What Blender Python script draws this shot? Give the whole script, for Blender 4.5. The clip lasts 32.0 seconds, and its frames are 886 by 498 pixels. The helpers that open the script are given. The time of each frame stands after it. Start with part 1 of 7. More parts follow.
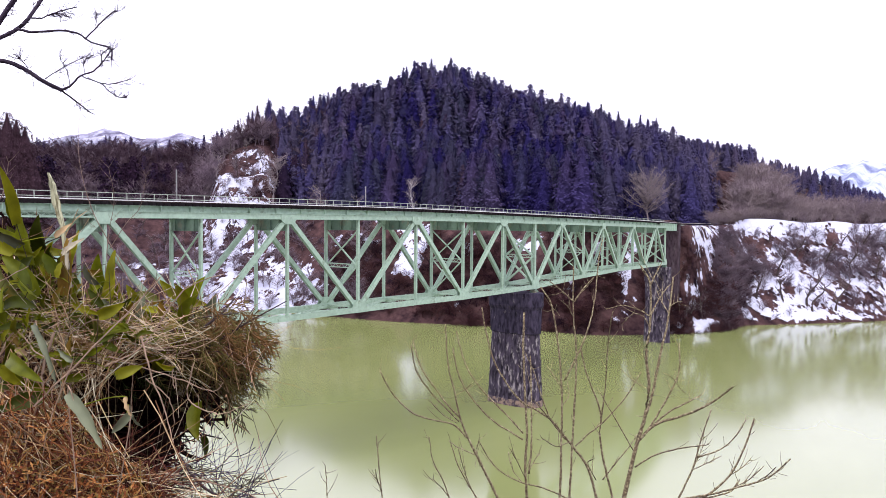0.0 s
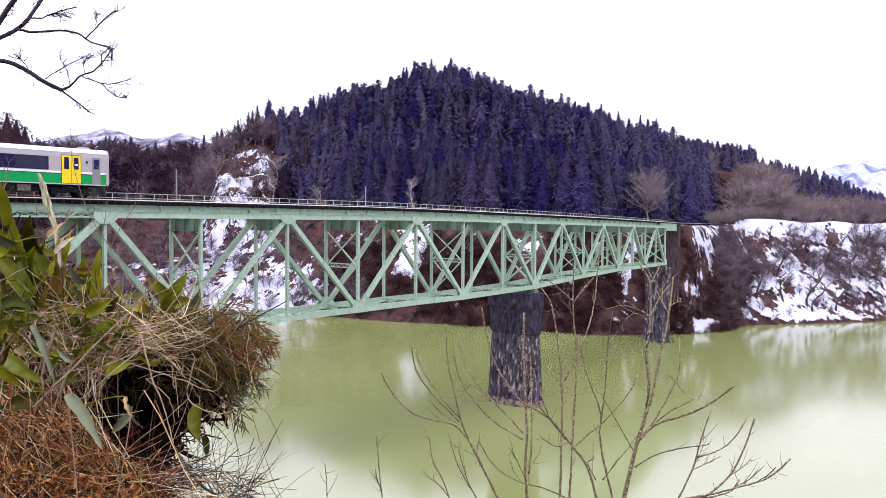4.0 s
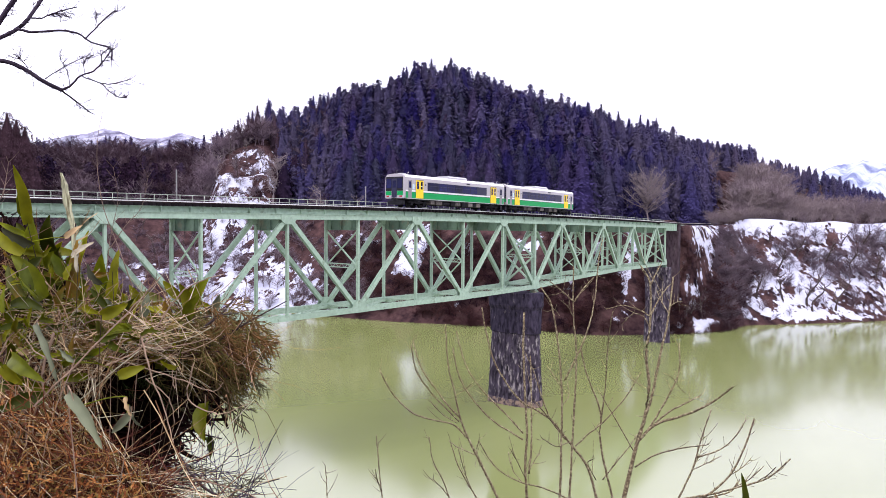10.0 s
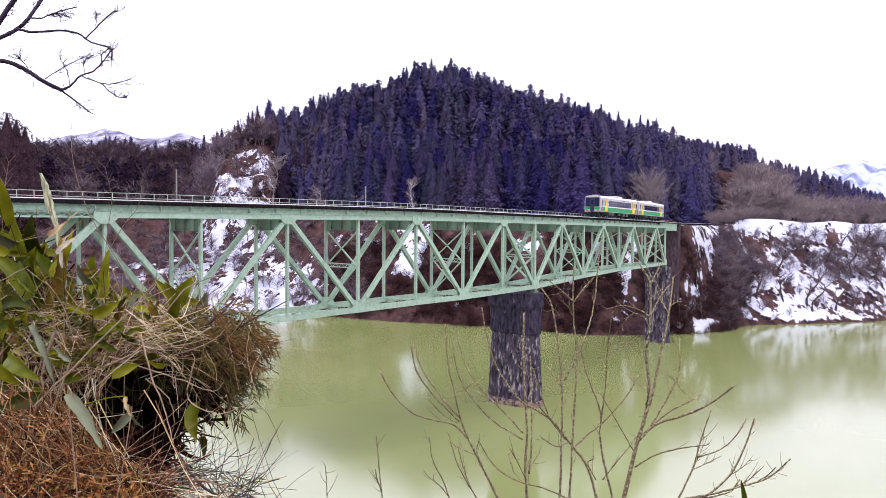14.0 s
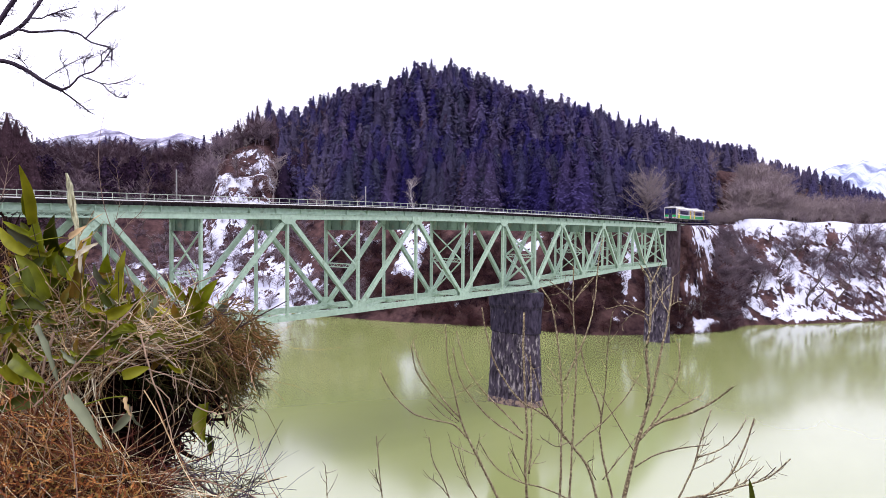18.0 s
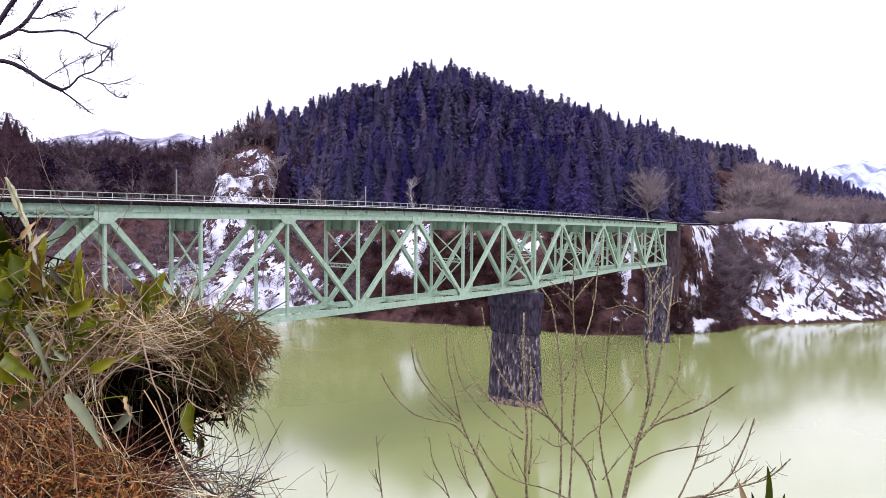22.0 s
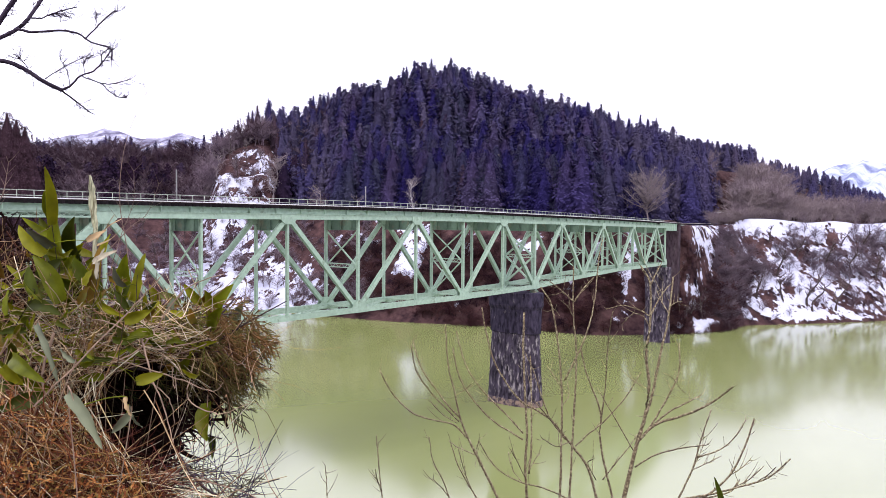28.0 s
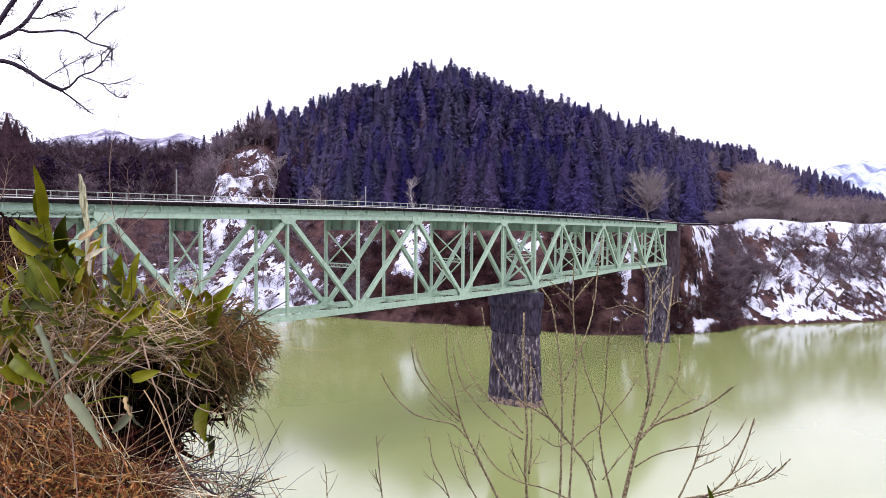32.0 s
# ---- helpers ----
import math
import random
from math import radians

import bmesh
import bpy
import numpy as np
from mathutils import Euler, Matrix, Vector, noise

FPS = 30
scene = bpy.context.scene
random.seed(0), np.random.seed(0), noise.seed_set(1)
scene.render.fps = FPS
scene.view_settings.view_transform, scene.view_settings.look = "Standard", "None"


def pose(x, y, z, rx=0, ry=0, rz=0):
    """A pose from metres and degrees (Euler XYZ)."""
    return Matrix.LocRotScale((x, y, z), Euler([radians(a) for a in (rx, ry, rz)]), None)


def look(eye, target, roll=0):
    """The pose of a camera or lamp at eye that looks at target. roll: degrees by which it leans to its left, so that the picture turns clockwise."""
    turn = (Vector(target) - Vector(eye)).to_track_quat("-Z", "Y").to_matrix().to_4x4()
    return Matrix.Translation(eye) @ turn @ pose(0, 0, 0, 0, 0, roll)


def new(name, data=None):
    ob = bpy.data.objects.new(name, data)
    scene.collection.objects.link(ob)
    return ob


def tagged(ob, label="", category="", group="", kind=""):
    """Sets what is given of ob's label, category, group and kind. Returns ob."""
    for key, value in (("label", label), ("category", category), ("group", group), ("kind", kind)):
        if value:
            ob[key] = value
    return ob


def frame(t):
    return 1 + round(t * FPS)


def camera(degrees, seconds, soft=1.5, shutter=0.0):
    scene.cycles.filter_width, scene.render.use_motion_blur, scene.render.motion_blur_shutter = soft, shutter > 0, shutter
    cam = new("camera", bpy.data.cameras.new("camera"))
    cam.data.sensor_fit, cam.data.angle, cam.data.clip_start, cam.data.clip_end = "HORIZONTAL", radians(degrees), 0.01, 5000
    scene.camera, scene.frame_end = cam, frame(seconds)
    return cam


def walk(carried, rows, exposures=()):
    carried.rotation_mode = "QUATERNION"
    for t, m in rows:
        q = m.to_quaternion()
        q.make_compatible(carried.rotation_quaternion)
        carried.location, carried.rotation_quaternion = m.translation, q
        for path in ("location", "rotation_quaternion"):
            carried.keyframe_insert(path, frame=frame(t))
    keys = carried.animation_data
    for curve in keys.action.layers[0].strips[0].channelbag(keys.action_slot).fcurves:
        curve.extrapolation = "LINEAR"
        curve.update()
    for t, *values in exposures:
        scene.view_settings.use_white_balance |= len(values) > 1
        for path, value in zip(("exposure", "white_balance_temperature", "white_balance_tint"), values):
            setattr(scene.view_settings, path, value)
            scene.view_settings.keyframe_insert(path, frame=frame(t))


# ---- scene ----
# World: z = 0 is the river's surface, x runs along the bridge away from the near bank.
RAIL = 25.9            # top of rail above the water
EYE = (-27.21, -49.03, 24.39)
YAW, PITCH, ROLL = 0.62632, -0.0373, 0.407
AIM = (EYE[0] + math.cos(PITCH) * math.cos(YAW), EYE[1] + math.cos(PITCH) * math.sin(YAW), EYE[2] + math.sin(PITCH))
cam = camera(62.94, 32.0, soft=0.5)
walk(cam, [(0.0, look(EYE, AIM, ROLL)), (32.0, look(EYE, AIM, ROLL))], exposures=[(0.0, 0.25), (32.0, 0.25)])

# ---- light: a bright overcast sky ----
world = bpy.data.worlds.new("world")
scene.world = world
world.use_nodes = True
wn, wl = world.node_tree.nodes, world.node_tree.links
wn.clear()
sky = wn.new("ShaderNodeTexSky")
sky.sky_type, sky.sun_disc = "NISHITA", False
sky.sun_elevation, sky.sun_rotation = radians(57), radians(245)
sky.air_density, sky.dust_density = 1.0, 4.0
grey = wn.new("ShaderNodeMix")
grey.data_type, grey.blend_type = "RGBA", "MIX"
grey.inputs[0].default_value = 0.86
cloud_noise = wn.new("ShaderNodeTexNoise")
cloud_noise.inputs["Scale"].default_value = 1.6
cloud_noise.inputs["Detail"].default_value = 3
cloud_ramp = wn.new("ShaderNodeValToRGB")
cloud_ramp.color_ramp.elements[0].position, cloud_ramp.color_ramp.elements[0].color = 0.3, (11.6, 11.15, 14.0, 1)
cloud_ramp.color_ramp.elements[1].position, cloud_ramp.color_ramp.elements[1].color = 0.75, (14.0, 13.5, 16.5, 1)
wl.new(cloud_noise.outputs["Fac"], cloud_ramp.inputs[0])
wl.new(sky.outputs[0], grey.inputs[6])
wl.new(cloud_ramp.outputs[0], grey.inputs[7])
bg = wn.new("ShaderNodeBackground")
bg.inputs[1].default_value = 0.132
wl.new(grey.outputs[2], bg.inputs[0])
wout = wn.new("ShaderNodeOutputWorld")
wl.new(bg.outputs[0], wout.inputs[0])
sun = new("sun", bpy.data.lights.new("sun", "SUN"))
sun.data.energy, sun.data.angle, sun.data.color = 2.0, radians(28), (1.0, 0.96, 0.9)
sun.matrix_world = look((0, 0, 60), (0.5, 0.28, 60 - 0.9))
# ---- materials ----
def shade(name, base, rough=0.6, metal=0.0, grain=8.0, vary=0.25, bump=0.0, stain=None, stain_scale=1.2, stain_at=0.6,
          rnd=0.0, island=0.0, ior=1.45, detail=4, streak=1.0, spec=0.5):
    """A painted, wooden, mineral or leafy surface: base colour, grain at two scales, stains, relief, and a change from piece to piece."""
    m = bpy.data.materials.new(name)
    m.use_nodes = True
    n, l = m.node_tree.nodes, m.node_tree.links
    b = n["Principled BSDF"]
    b.inputs["Roughness"].default_value, b.inputs["Metallic"].default_value = rough, metal
    b.inputs["IOR"].default_value, b.inputs["Specular IOR Level"].default_value = ior, spec
    tc = n.new("ShaderNodeTexCoord")
    src = tc.outputs["Object"]
    if streak != 1.0:
        mp = n.new("ShaderNodeMapping")
        mp.inputs["Scale"].default_value = (1, 1, streak)
        l.new(src, mp.inputs[0])
        src = mp.outputs[0]
    fine = n.new("ShaderNodeTexNoise")
    fine.inputs["Scale"].default_value, fine.inputs["Detail"].default_value = grain, detail
    l.new(src, fine.inputs["Vector"])
    ramp = n.new("ShaderNodeValToRGB")
    lo = [max(0.0, c * (1 - vary)) for c in base]
    hi = [min(1.0, c * (1 + vary)) for c in base]
    ramp.color_ramp.elements[0].position, ramp.color_ramp.elements[0].color = 0.3, (*lo, 1)
    ramp.color_ramp.elements[1].position, ramp.color_ramp.elements[1].color = 0.7, (*hi, 1)
    l.new(fine.outputs["Fac"], ramp.inputs[0])
    col = ramp.outputs[0]
    if stain:
        big = n.new("ShaderNodeTexNoise")
        big.inputs["Scale"].default_value, big.inputs["Detail"].default_value = stain_scale, 6
        big.inputs["Roughness"].default_value = 0.65
        l.new(src, big.inputs["Vector"])
        sr = n.new("ShaderNodeValToRGB")
        sr.color_ramp.elements[0].position, sr.color_ramp.elements[1].position = stain_at - 0.06, stain_at + 0.09
        l.new(big.outputs["Fac"], sr.inputs[0])
        mx = n.new("ShaderNodeMix")
        mx.data_type = "RGBA"
        mx.inputs[7].default_value = (*stain, 1)
        l.new(sr.outputs[0], mx.inputs[0])
        l.new(col, mx.inputs[6])
        col = mx.outputs[2]
    for amount, node, out in ((rnd, "ShaderNodeObjectInfo", "Random"), (island, "ShaderNodeNewGeometry", "Random Per Island")):
        if amount:
            info = n.new(node)
            mr = n.new("ShaderNodeMapRange")
            mr.inputs[3].default_value, mr.inputs[4].default_value = 1 - amount, 1 + amount
            l.new(info.outputs[out], mr.inputs[0])
            hs = n.new("ShaderNodeHueSaturation")
            l.new(mr.outputs[0], hs.inputs["Value"])
            l.new(col, hs.inputs["Color"])
            col = hs.outputs[0]
    l.new(col, b.inputs["Base Color"])
    if bump:
        bp = n.new("ShaderNodeBump")
        bp.inputs["Strength"].default_value, bp.inputs["Distance"].default_value = bump, 0.05
        l.new(fine.outputs["Fac"], bp.inputs["Height"])
        l.new(bp.outputs[0], b.inputs["Normal"])
    return m


M = {}
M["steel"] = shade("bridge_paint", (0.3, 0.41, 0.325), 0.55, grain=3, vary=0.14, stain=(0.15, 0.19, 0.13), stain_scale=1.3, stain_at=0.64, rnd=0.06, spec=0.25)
# darker copy of the bridge paint: shade under the deck put into it
M["steel_shaded"] = shade("shaded_bridge_paint", (0.12, 0.185, 0.14), 0.6, grain=3, vary=0.12, stain=(0.2, 0.2, 0.15), stain_scale=0.8, stain_at=0.6, rnd=0.06, spec=0.25)
# pale steel: the sky's glint on the rail head is in its colour
M["rail"] = shade("rail_steel", (0.78, 0.77, 0.76), 0.4, 0.35, grain=20, vary=0.15)
M["handrail"] = shade("handrail_paint", (0.42, 0.47, 0.4), 0.6, grain=6, vary=0.15)
M["sleeper"] = shade("sleeper_wood", (0.012, 0.009, 0.011), 0.85, grain=12, vary=0.4, rnd=0.3, spec=0.1)
M["concrete"] = shade("old_concrete", (0.045, 0.036, 0.054), 0.9, grain=2.2, vary=0.75, bump=0.6, stain=(0.3, 0.27, 0.28), stain_scale=2.4, stain_at=0.59, streak=0.35, spec=0.1)
M["concrete_cap"] = shade("pier_cap_concrete", (0.032, 0.026, 0.045), 0.9, grain=2.4, vary=0.7, bump=0.4, stain=(0.2, 0.17, 0.18), stain_scale=2.0, stain_at=0.66, streak=0.4, spec=0.1)
M["pole"] = shade("pole_grey", (0.2, 0.2, 0.2), 0.7, grain=10)
# train
M["silver"] = shade("brushed_car_body", (0.36, 0.335, 0.365), 0.4, 0.1, grain=5, vary=0.05)
M["white"] = shade("white_car_paint", (0.68, 0.68, 0.69), 0.35, grain=5, vary=0.04)
M["green"] = shade("green_car_paint", (0.0, 0.27, 0.07), 0.4, grain=4, vary=0.08, spec=0.2)
M["yellow"] = shade("yellow_door_paint", (0.78, 0.55, 0.0), 0.4, grain=4, vary=0.06)
M["black"] = shade("black_trim", (0.01, 0.01, 0.014), 0.5, grain=8, spec=0.2)
M["under"] = shade("underfloor_grey", (0.014, 0.013, 0.016), 0.7, grain=5, vary=0.4, rnd=0.35, spec=0.1)
M["band"] = shade("navy_window_band", (0.009, 0.009, 0.036), 0.3, grain=5, vary=0.2, spec=0.14)
M["under_light"] = shade("grey_equipment_casing", (0.12, 0.105, 0.1), 0.7, grain=5, vary=0.35, rnd=0.4, spec=0.1)
M["grey_door"] = shade("grey_crew_door", (0.2, 0.19, 0.2), 0.5, grain=5, vary=0.1)
M["roof"] = shade("roof_grey", (0.42, 0.42, 0.44), 0.6, grain=4, vary=0.12)
M["poster"] = shade("door_notice", (0.45, 0.6, 0.8), 0.6, grain=25, vary=0.5)
M["tail"] = shade("tail_lamp_glass", (0.35, 0.02, 0.02), 0.2, grain=9)
glass = shade("dark_tinted_glass", (0.006, 0.007, 0.05), 0.08, grain=1.5, vary=0.5, spec=0.15, rnd=0.5)
M["glass"] = glass
M["panel_glass"] = shade("grey_film_panel", (0.024, 0.024, 0.055), 0.3, grain=2, vary=0.15, spec=0.16)
# nature
def foliage(name, colours, vary=0.2, patch=0.08):
    """Needles or twigs of a whole stand: a colour for each plant, from its own tone, with a slow drift over the stand and a fine grain."""
    m = bpy.data.materials.new(name)
    m.use_nodes = True
    n, l = m.node_tree.nodes, m.node_tree.links
    b = n["Principled BSDF"]
    b.inputs["Roughness"].default_value, b.inputs["Specular IOR Level"].default_value = 0.95, 0.02
    tone = n.new("ShaderNodeAttribute")
    tone.attribute_name = "tone"
    tc = n.new("ShaderNodeTexCoord")
    drift = n.new("ShaderNodeTexNoise")
    drift.inputs["Scale"].default_value, drift.inputs["Detail"].default_value = patch * 0.5, 2
    fine = n.new("ShaderNodeTexNoise")
    fine.inputs["Scale"].default_value, fine.inputs["Detail"].default_value = 0.9, 3
    for t in (drift, fine):
        l.new(tc.outputs["Object"], t.inputs["Vector"])
    mix = n.new("ShaderNodeMix")
    mix.inputs[0].default_value = 0.45
    l.new(tone.outputs["Fac"], mix.inputs[2])
    l.new(drift.outputs["Fac"], mix.inputs[3])
    ramp = n.new("ShaderNodeValToRGB")
    for k, c in enumerate(colours):
        at = 0.15 + 0.7 * k / (len(colours) - 1)
        e = ramp.color_ramp.elements[k] if k < 2 else ramp.color_ramp.elements.new(at)
        e.position, e.color = at, (*c, 1)
    l.new(mix.outputs[0], ramp.inputs[0])
    mr = n.new("ShaderNodeMapRange")
    mr.inputs[1].default_value, mr.inputs[2].default_value = 0.3, 0.7
    mr.inputs[3].default_value, mr.inputs[4].default_value = 1 - vary, 1 + vary
    l.new(fine.outputs["Fac"], mr.inputs[0])
    hs = n.new("ShaderNodeHueSaturation")
    l.new(mr.outputs[0], hs.inputs["Value"])
    l.new(ramp.outputs[0], hs.inputs["Color"])
    l.new(hs.outputs[0], b.inputs["Base Color"])
    return m


# needles tinted with the blue of the distant air
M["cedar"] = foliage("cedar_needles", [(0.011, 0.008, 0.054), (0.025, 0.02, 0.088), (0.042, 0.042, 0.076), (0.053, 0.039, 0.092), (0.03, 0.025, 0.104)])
# paler violet needles: haze put into the colour of crest and ridge trees
M["cedar_hazed"] = foliage("haze_violet_cedar_needles", [(0.038, 0.032, 0.115), (0.058, 0.05, 0.115), (0.076, 0.064, 0.11), (0.062, 0.054, 0.13), (0.092, 0.072, 0.115)])
M["cedar_rust"] = foliage("rusty_cedar_needles", [(0.05, 0.028, 0.05), (0.07, 0.042, 0.055), (0.04, 0.027, 0.055), (0.085, 0.055, 0.068)])
M["cedar_dark"] = foliage("dusky_cedar_needles", [(0.012, 0.006, 0.016), (0.03, 0.016, 0.03), (0.02, 0.013, 0.034), (0.045, 0.026, 0.036)])
M["twigs"] = foliage("bare_twigs", [(0.1, 0.072, 0.092), (0.16, 0.123, 0.155), (0.2, 0.16, 0.185)])
M["twigs_far"] = foliage("pale_winter_twigs", [(0.2, 0.155, 0.165), (0.235, 0.19, 0.195), (0.17, 0.13, 0.155), (0.26, 0.215, 0.2)])
M["twigs_mauve"] = foliage("mauve_grey_twigs", [(0.12, 0.085, 0.115), (0.2, 0.15, 0.185), (0.27, 0.21, 0.24)])
M["twigs_pale"] = shade("silvery_twigs", (0.42, 0.4, 0.45), 0.9, grain=0.5, vary=0.4, island=0.25, spec=0.05)
M["twigs_dark"] = foliage("dark_purple_brown_twigs", [(0.018, 0.009, 0.019), (0.04, 0.023, 0.034), (0.13, 0.09, 0.11), (0.06, 0.035, 0.045), (0.2, 0.15, 0.175)])
M["twigs_red"] = foliage("red_brown_twigs", [(0.022, 0.008, 0.013), (0.095, 0.045, 0.045), (0.016, 0.008, 0.016), (0.13, 0.07, 0.062)])
M["tree_bark"] = shade("grey_brown_tree_bark", (0.2, 0.165, 0.175), 0.9, grain=2, vary=0.35, spec=0.05)
M["bark"] = shade("dark_bark", (0.06, 0.045, 0.045), 0.85, grain=6, vary=0.4, rnd=0.2, spec=0.1)


def ground_material():
    """Leaf litter and earth, with snow where the sheet's snow cover and a noise allow it."""
    m = bpy.data.materials.new("snow_and_litter")
    m.use_nodes = True
    n, l = m.node_tree.nodes, m.node_tree.links
    b = n["Principled BSDF"]
    b.inputs["Roughness"].default_value, b.inputs["Specular IOR Level"].default_value = 0.9, 0.05
    tc = n.new("ShaderNodeTexCoord")

    def noise_of(scale, detail=6, rough=0.6, fall=1.0):
        t = n.new("ShaderNodeTexNoise")
        t.inputs["Scale"].default_value, t.inputs["Detail"].default_value, t.inputs["Roughness"].default_value = scale, detail, rough
        mp = n.new("ShaderNodeMapping")
        mp.inputs["Scale"].default_value = (1, 1, fall)
        l.new(tc.outputs["Object"], mp.inputs[0])
        l.new(mp.outputs[0], t.inputs["Vector"])
        return t.outputs["Fac"]
    litter = n.new("ShaderNodeValToRGB")
    litter.color_ramp.elements[0].position, litter.color_ramp.elements[0].color = 0.3, (0.006, 0.003, 0.007, 1)
    litter.color_ramp.elements[1].position, litter.color_ramp.elements[1].color = 0.72, (0.1, 0.055, 0.054, 1)
    l.new(noise_of(0.35), litter.inputs[0])
    snow = n.new("ShaderNodeValToRGB")
    snow.color_ramp.elements[0].color, snow.color_ramp.elements[1].color = (0.39, 0.4, 0.53, 1), (0.6, 0.615, 0.74, 1)
    l.new(noise_of(0.8), snow.inputs[0])
    att = n.new("ShaderNodeAttribute")
    att.attribute_name = "snow"
    patchy = n.new("ShaderNodeMix")
    patchy.inputs[0].default_value = 0.3
    l.new(noise_of(0.2, 6, 0.6, 0.62), patchy.inputs[2])
    l.new(noise_of(0.85, 6, 0.65, 0.5), patchy.inputs[3])
    add = n.new("ShaderNodeMath")
    l.new(patchy.outputs[0], add.inputs[0])
    l.new(att.outputs["Fac"], add.inputs[1])
    cut = n.new("ShaderNodeMapRange")
    cut.inputs[1].default_value, cut.inputs[2].default_value = 0.99, 1.015
    l.new(add.outputs[0], cut.inputs[0])
    mx = n.new("ShaderNodeMix")
    mx.data_type = "RGBA"
    l.new(cut.outputs[0], mx.inputs[0])
    l.new(litter.outputs[0], mx.inputs[6])
    l.new(snow.outputs[0], mx.inputs[7])
    l.new(mx.outputs[2], b.inputs["Base Color"])
    bp = n.new("ShaderNodeBump")
    bp.inputs["Strength"].default_value, bp.inputs["Distance"].default_value = 0.6, 0.6
    l.new(noise_of(0.6), bp.inputs["Height"])
    l.new(bp.outputs[0], b.inputs["Normal"])
    return m


def water_material():
    m = bpy.data.materials.new("silty_river_water")
    m.use_nodes = True
    n, l = m.node_tree.nodes, m.node_tree.links
    b = n["Principled BSDF"]
    b.inputs["Roughness"].default_value, b.inputs["IOR"].default_value = 0.125, 1.8
    b.inputs["Specular IOR Level"].default_value = 0.95
    tc = n.new("ShaderNodeTexCoord")
    mp = n.new("ShaderNodeMapping")
    mp.inputs["Rotation"].default_value, mp.inputs["Scale"].default_value = (0, 0, radians(-35)), (0.35, 1.0, 1)
    l.new(tc.outputs["Object"], mp.inputs[0])
    big = n.new("ShaderNodeTexNoise")
    big.inputs["Scale"].default_value, big.inputs["Detail"].default_value = 0.035, 5
    big.inputs["Distortion"].default_value = 1.2
    l.new(mp.outputs[0], big.inputs["Vector"])
    ramp = n.new("ShaderNodeValToRGB")
    ramp.color_ramp.elements[0].position, ramp.color_ramp.elements[0].color = 0.25, (0.186, 0.217, 0.073, 1)
    ramp.color_ramp.elements[1].position, ramp.color_ramp.elements[1].color = 0.75, (0.235, 0.262, 0.102, 1)
    l.new(big.outputs["Fac"], ramp.inputs[0])
    l.new(ramp.outputs[0], b.inputs["Base Color"])
    rip = n.new("ShaderNodeTexNoise")
    rip.inputs["Scale"].default_value, rip.inputs["Detail"].default_value = 0.16, 2
    l.new(mp.outputs[0], rip.inputs["Vector"])
    bp = n.new("ShaderNodeBump")
    bp.inputs["Strength"].default_value, bp.inputs["Distance"].default_value = 0.06, 0.2
    l.new(rip.outputs["Fac"], bp.inputs["Height"])
    l.new(bp.outputs[0], b.inputs["Normal"])
    return m


M["ground"], M["water"] = ground_material(), water_material()


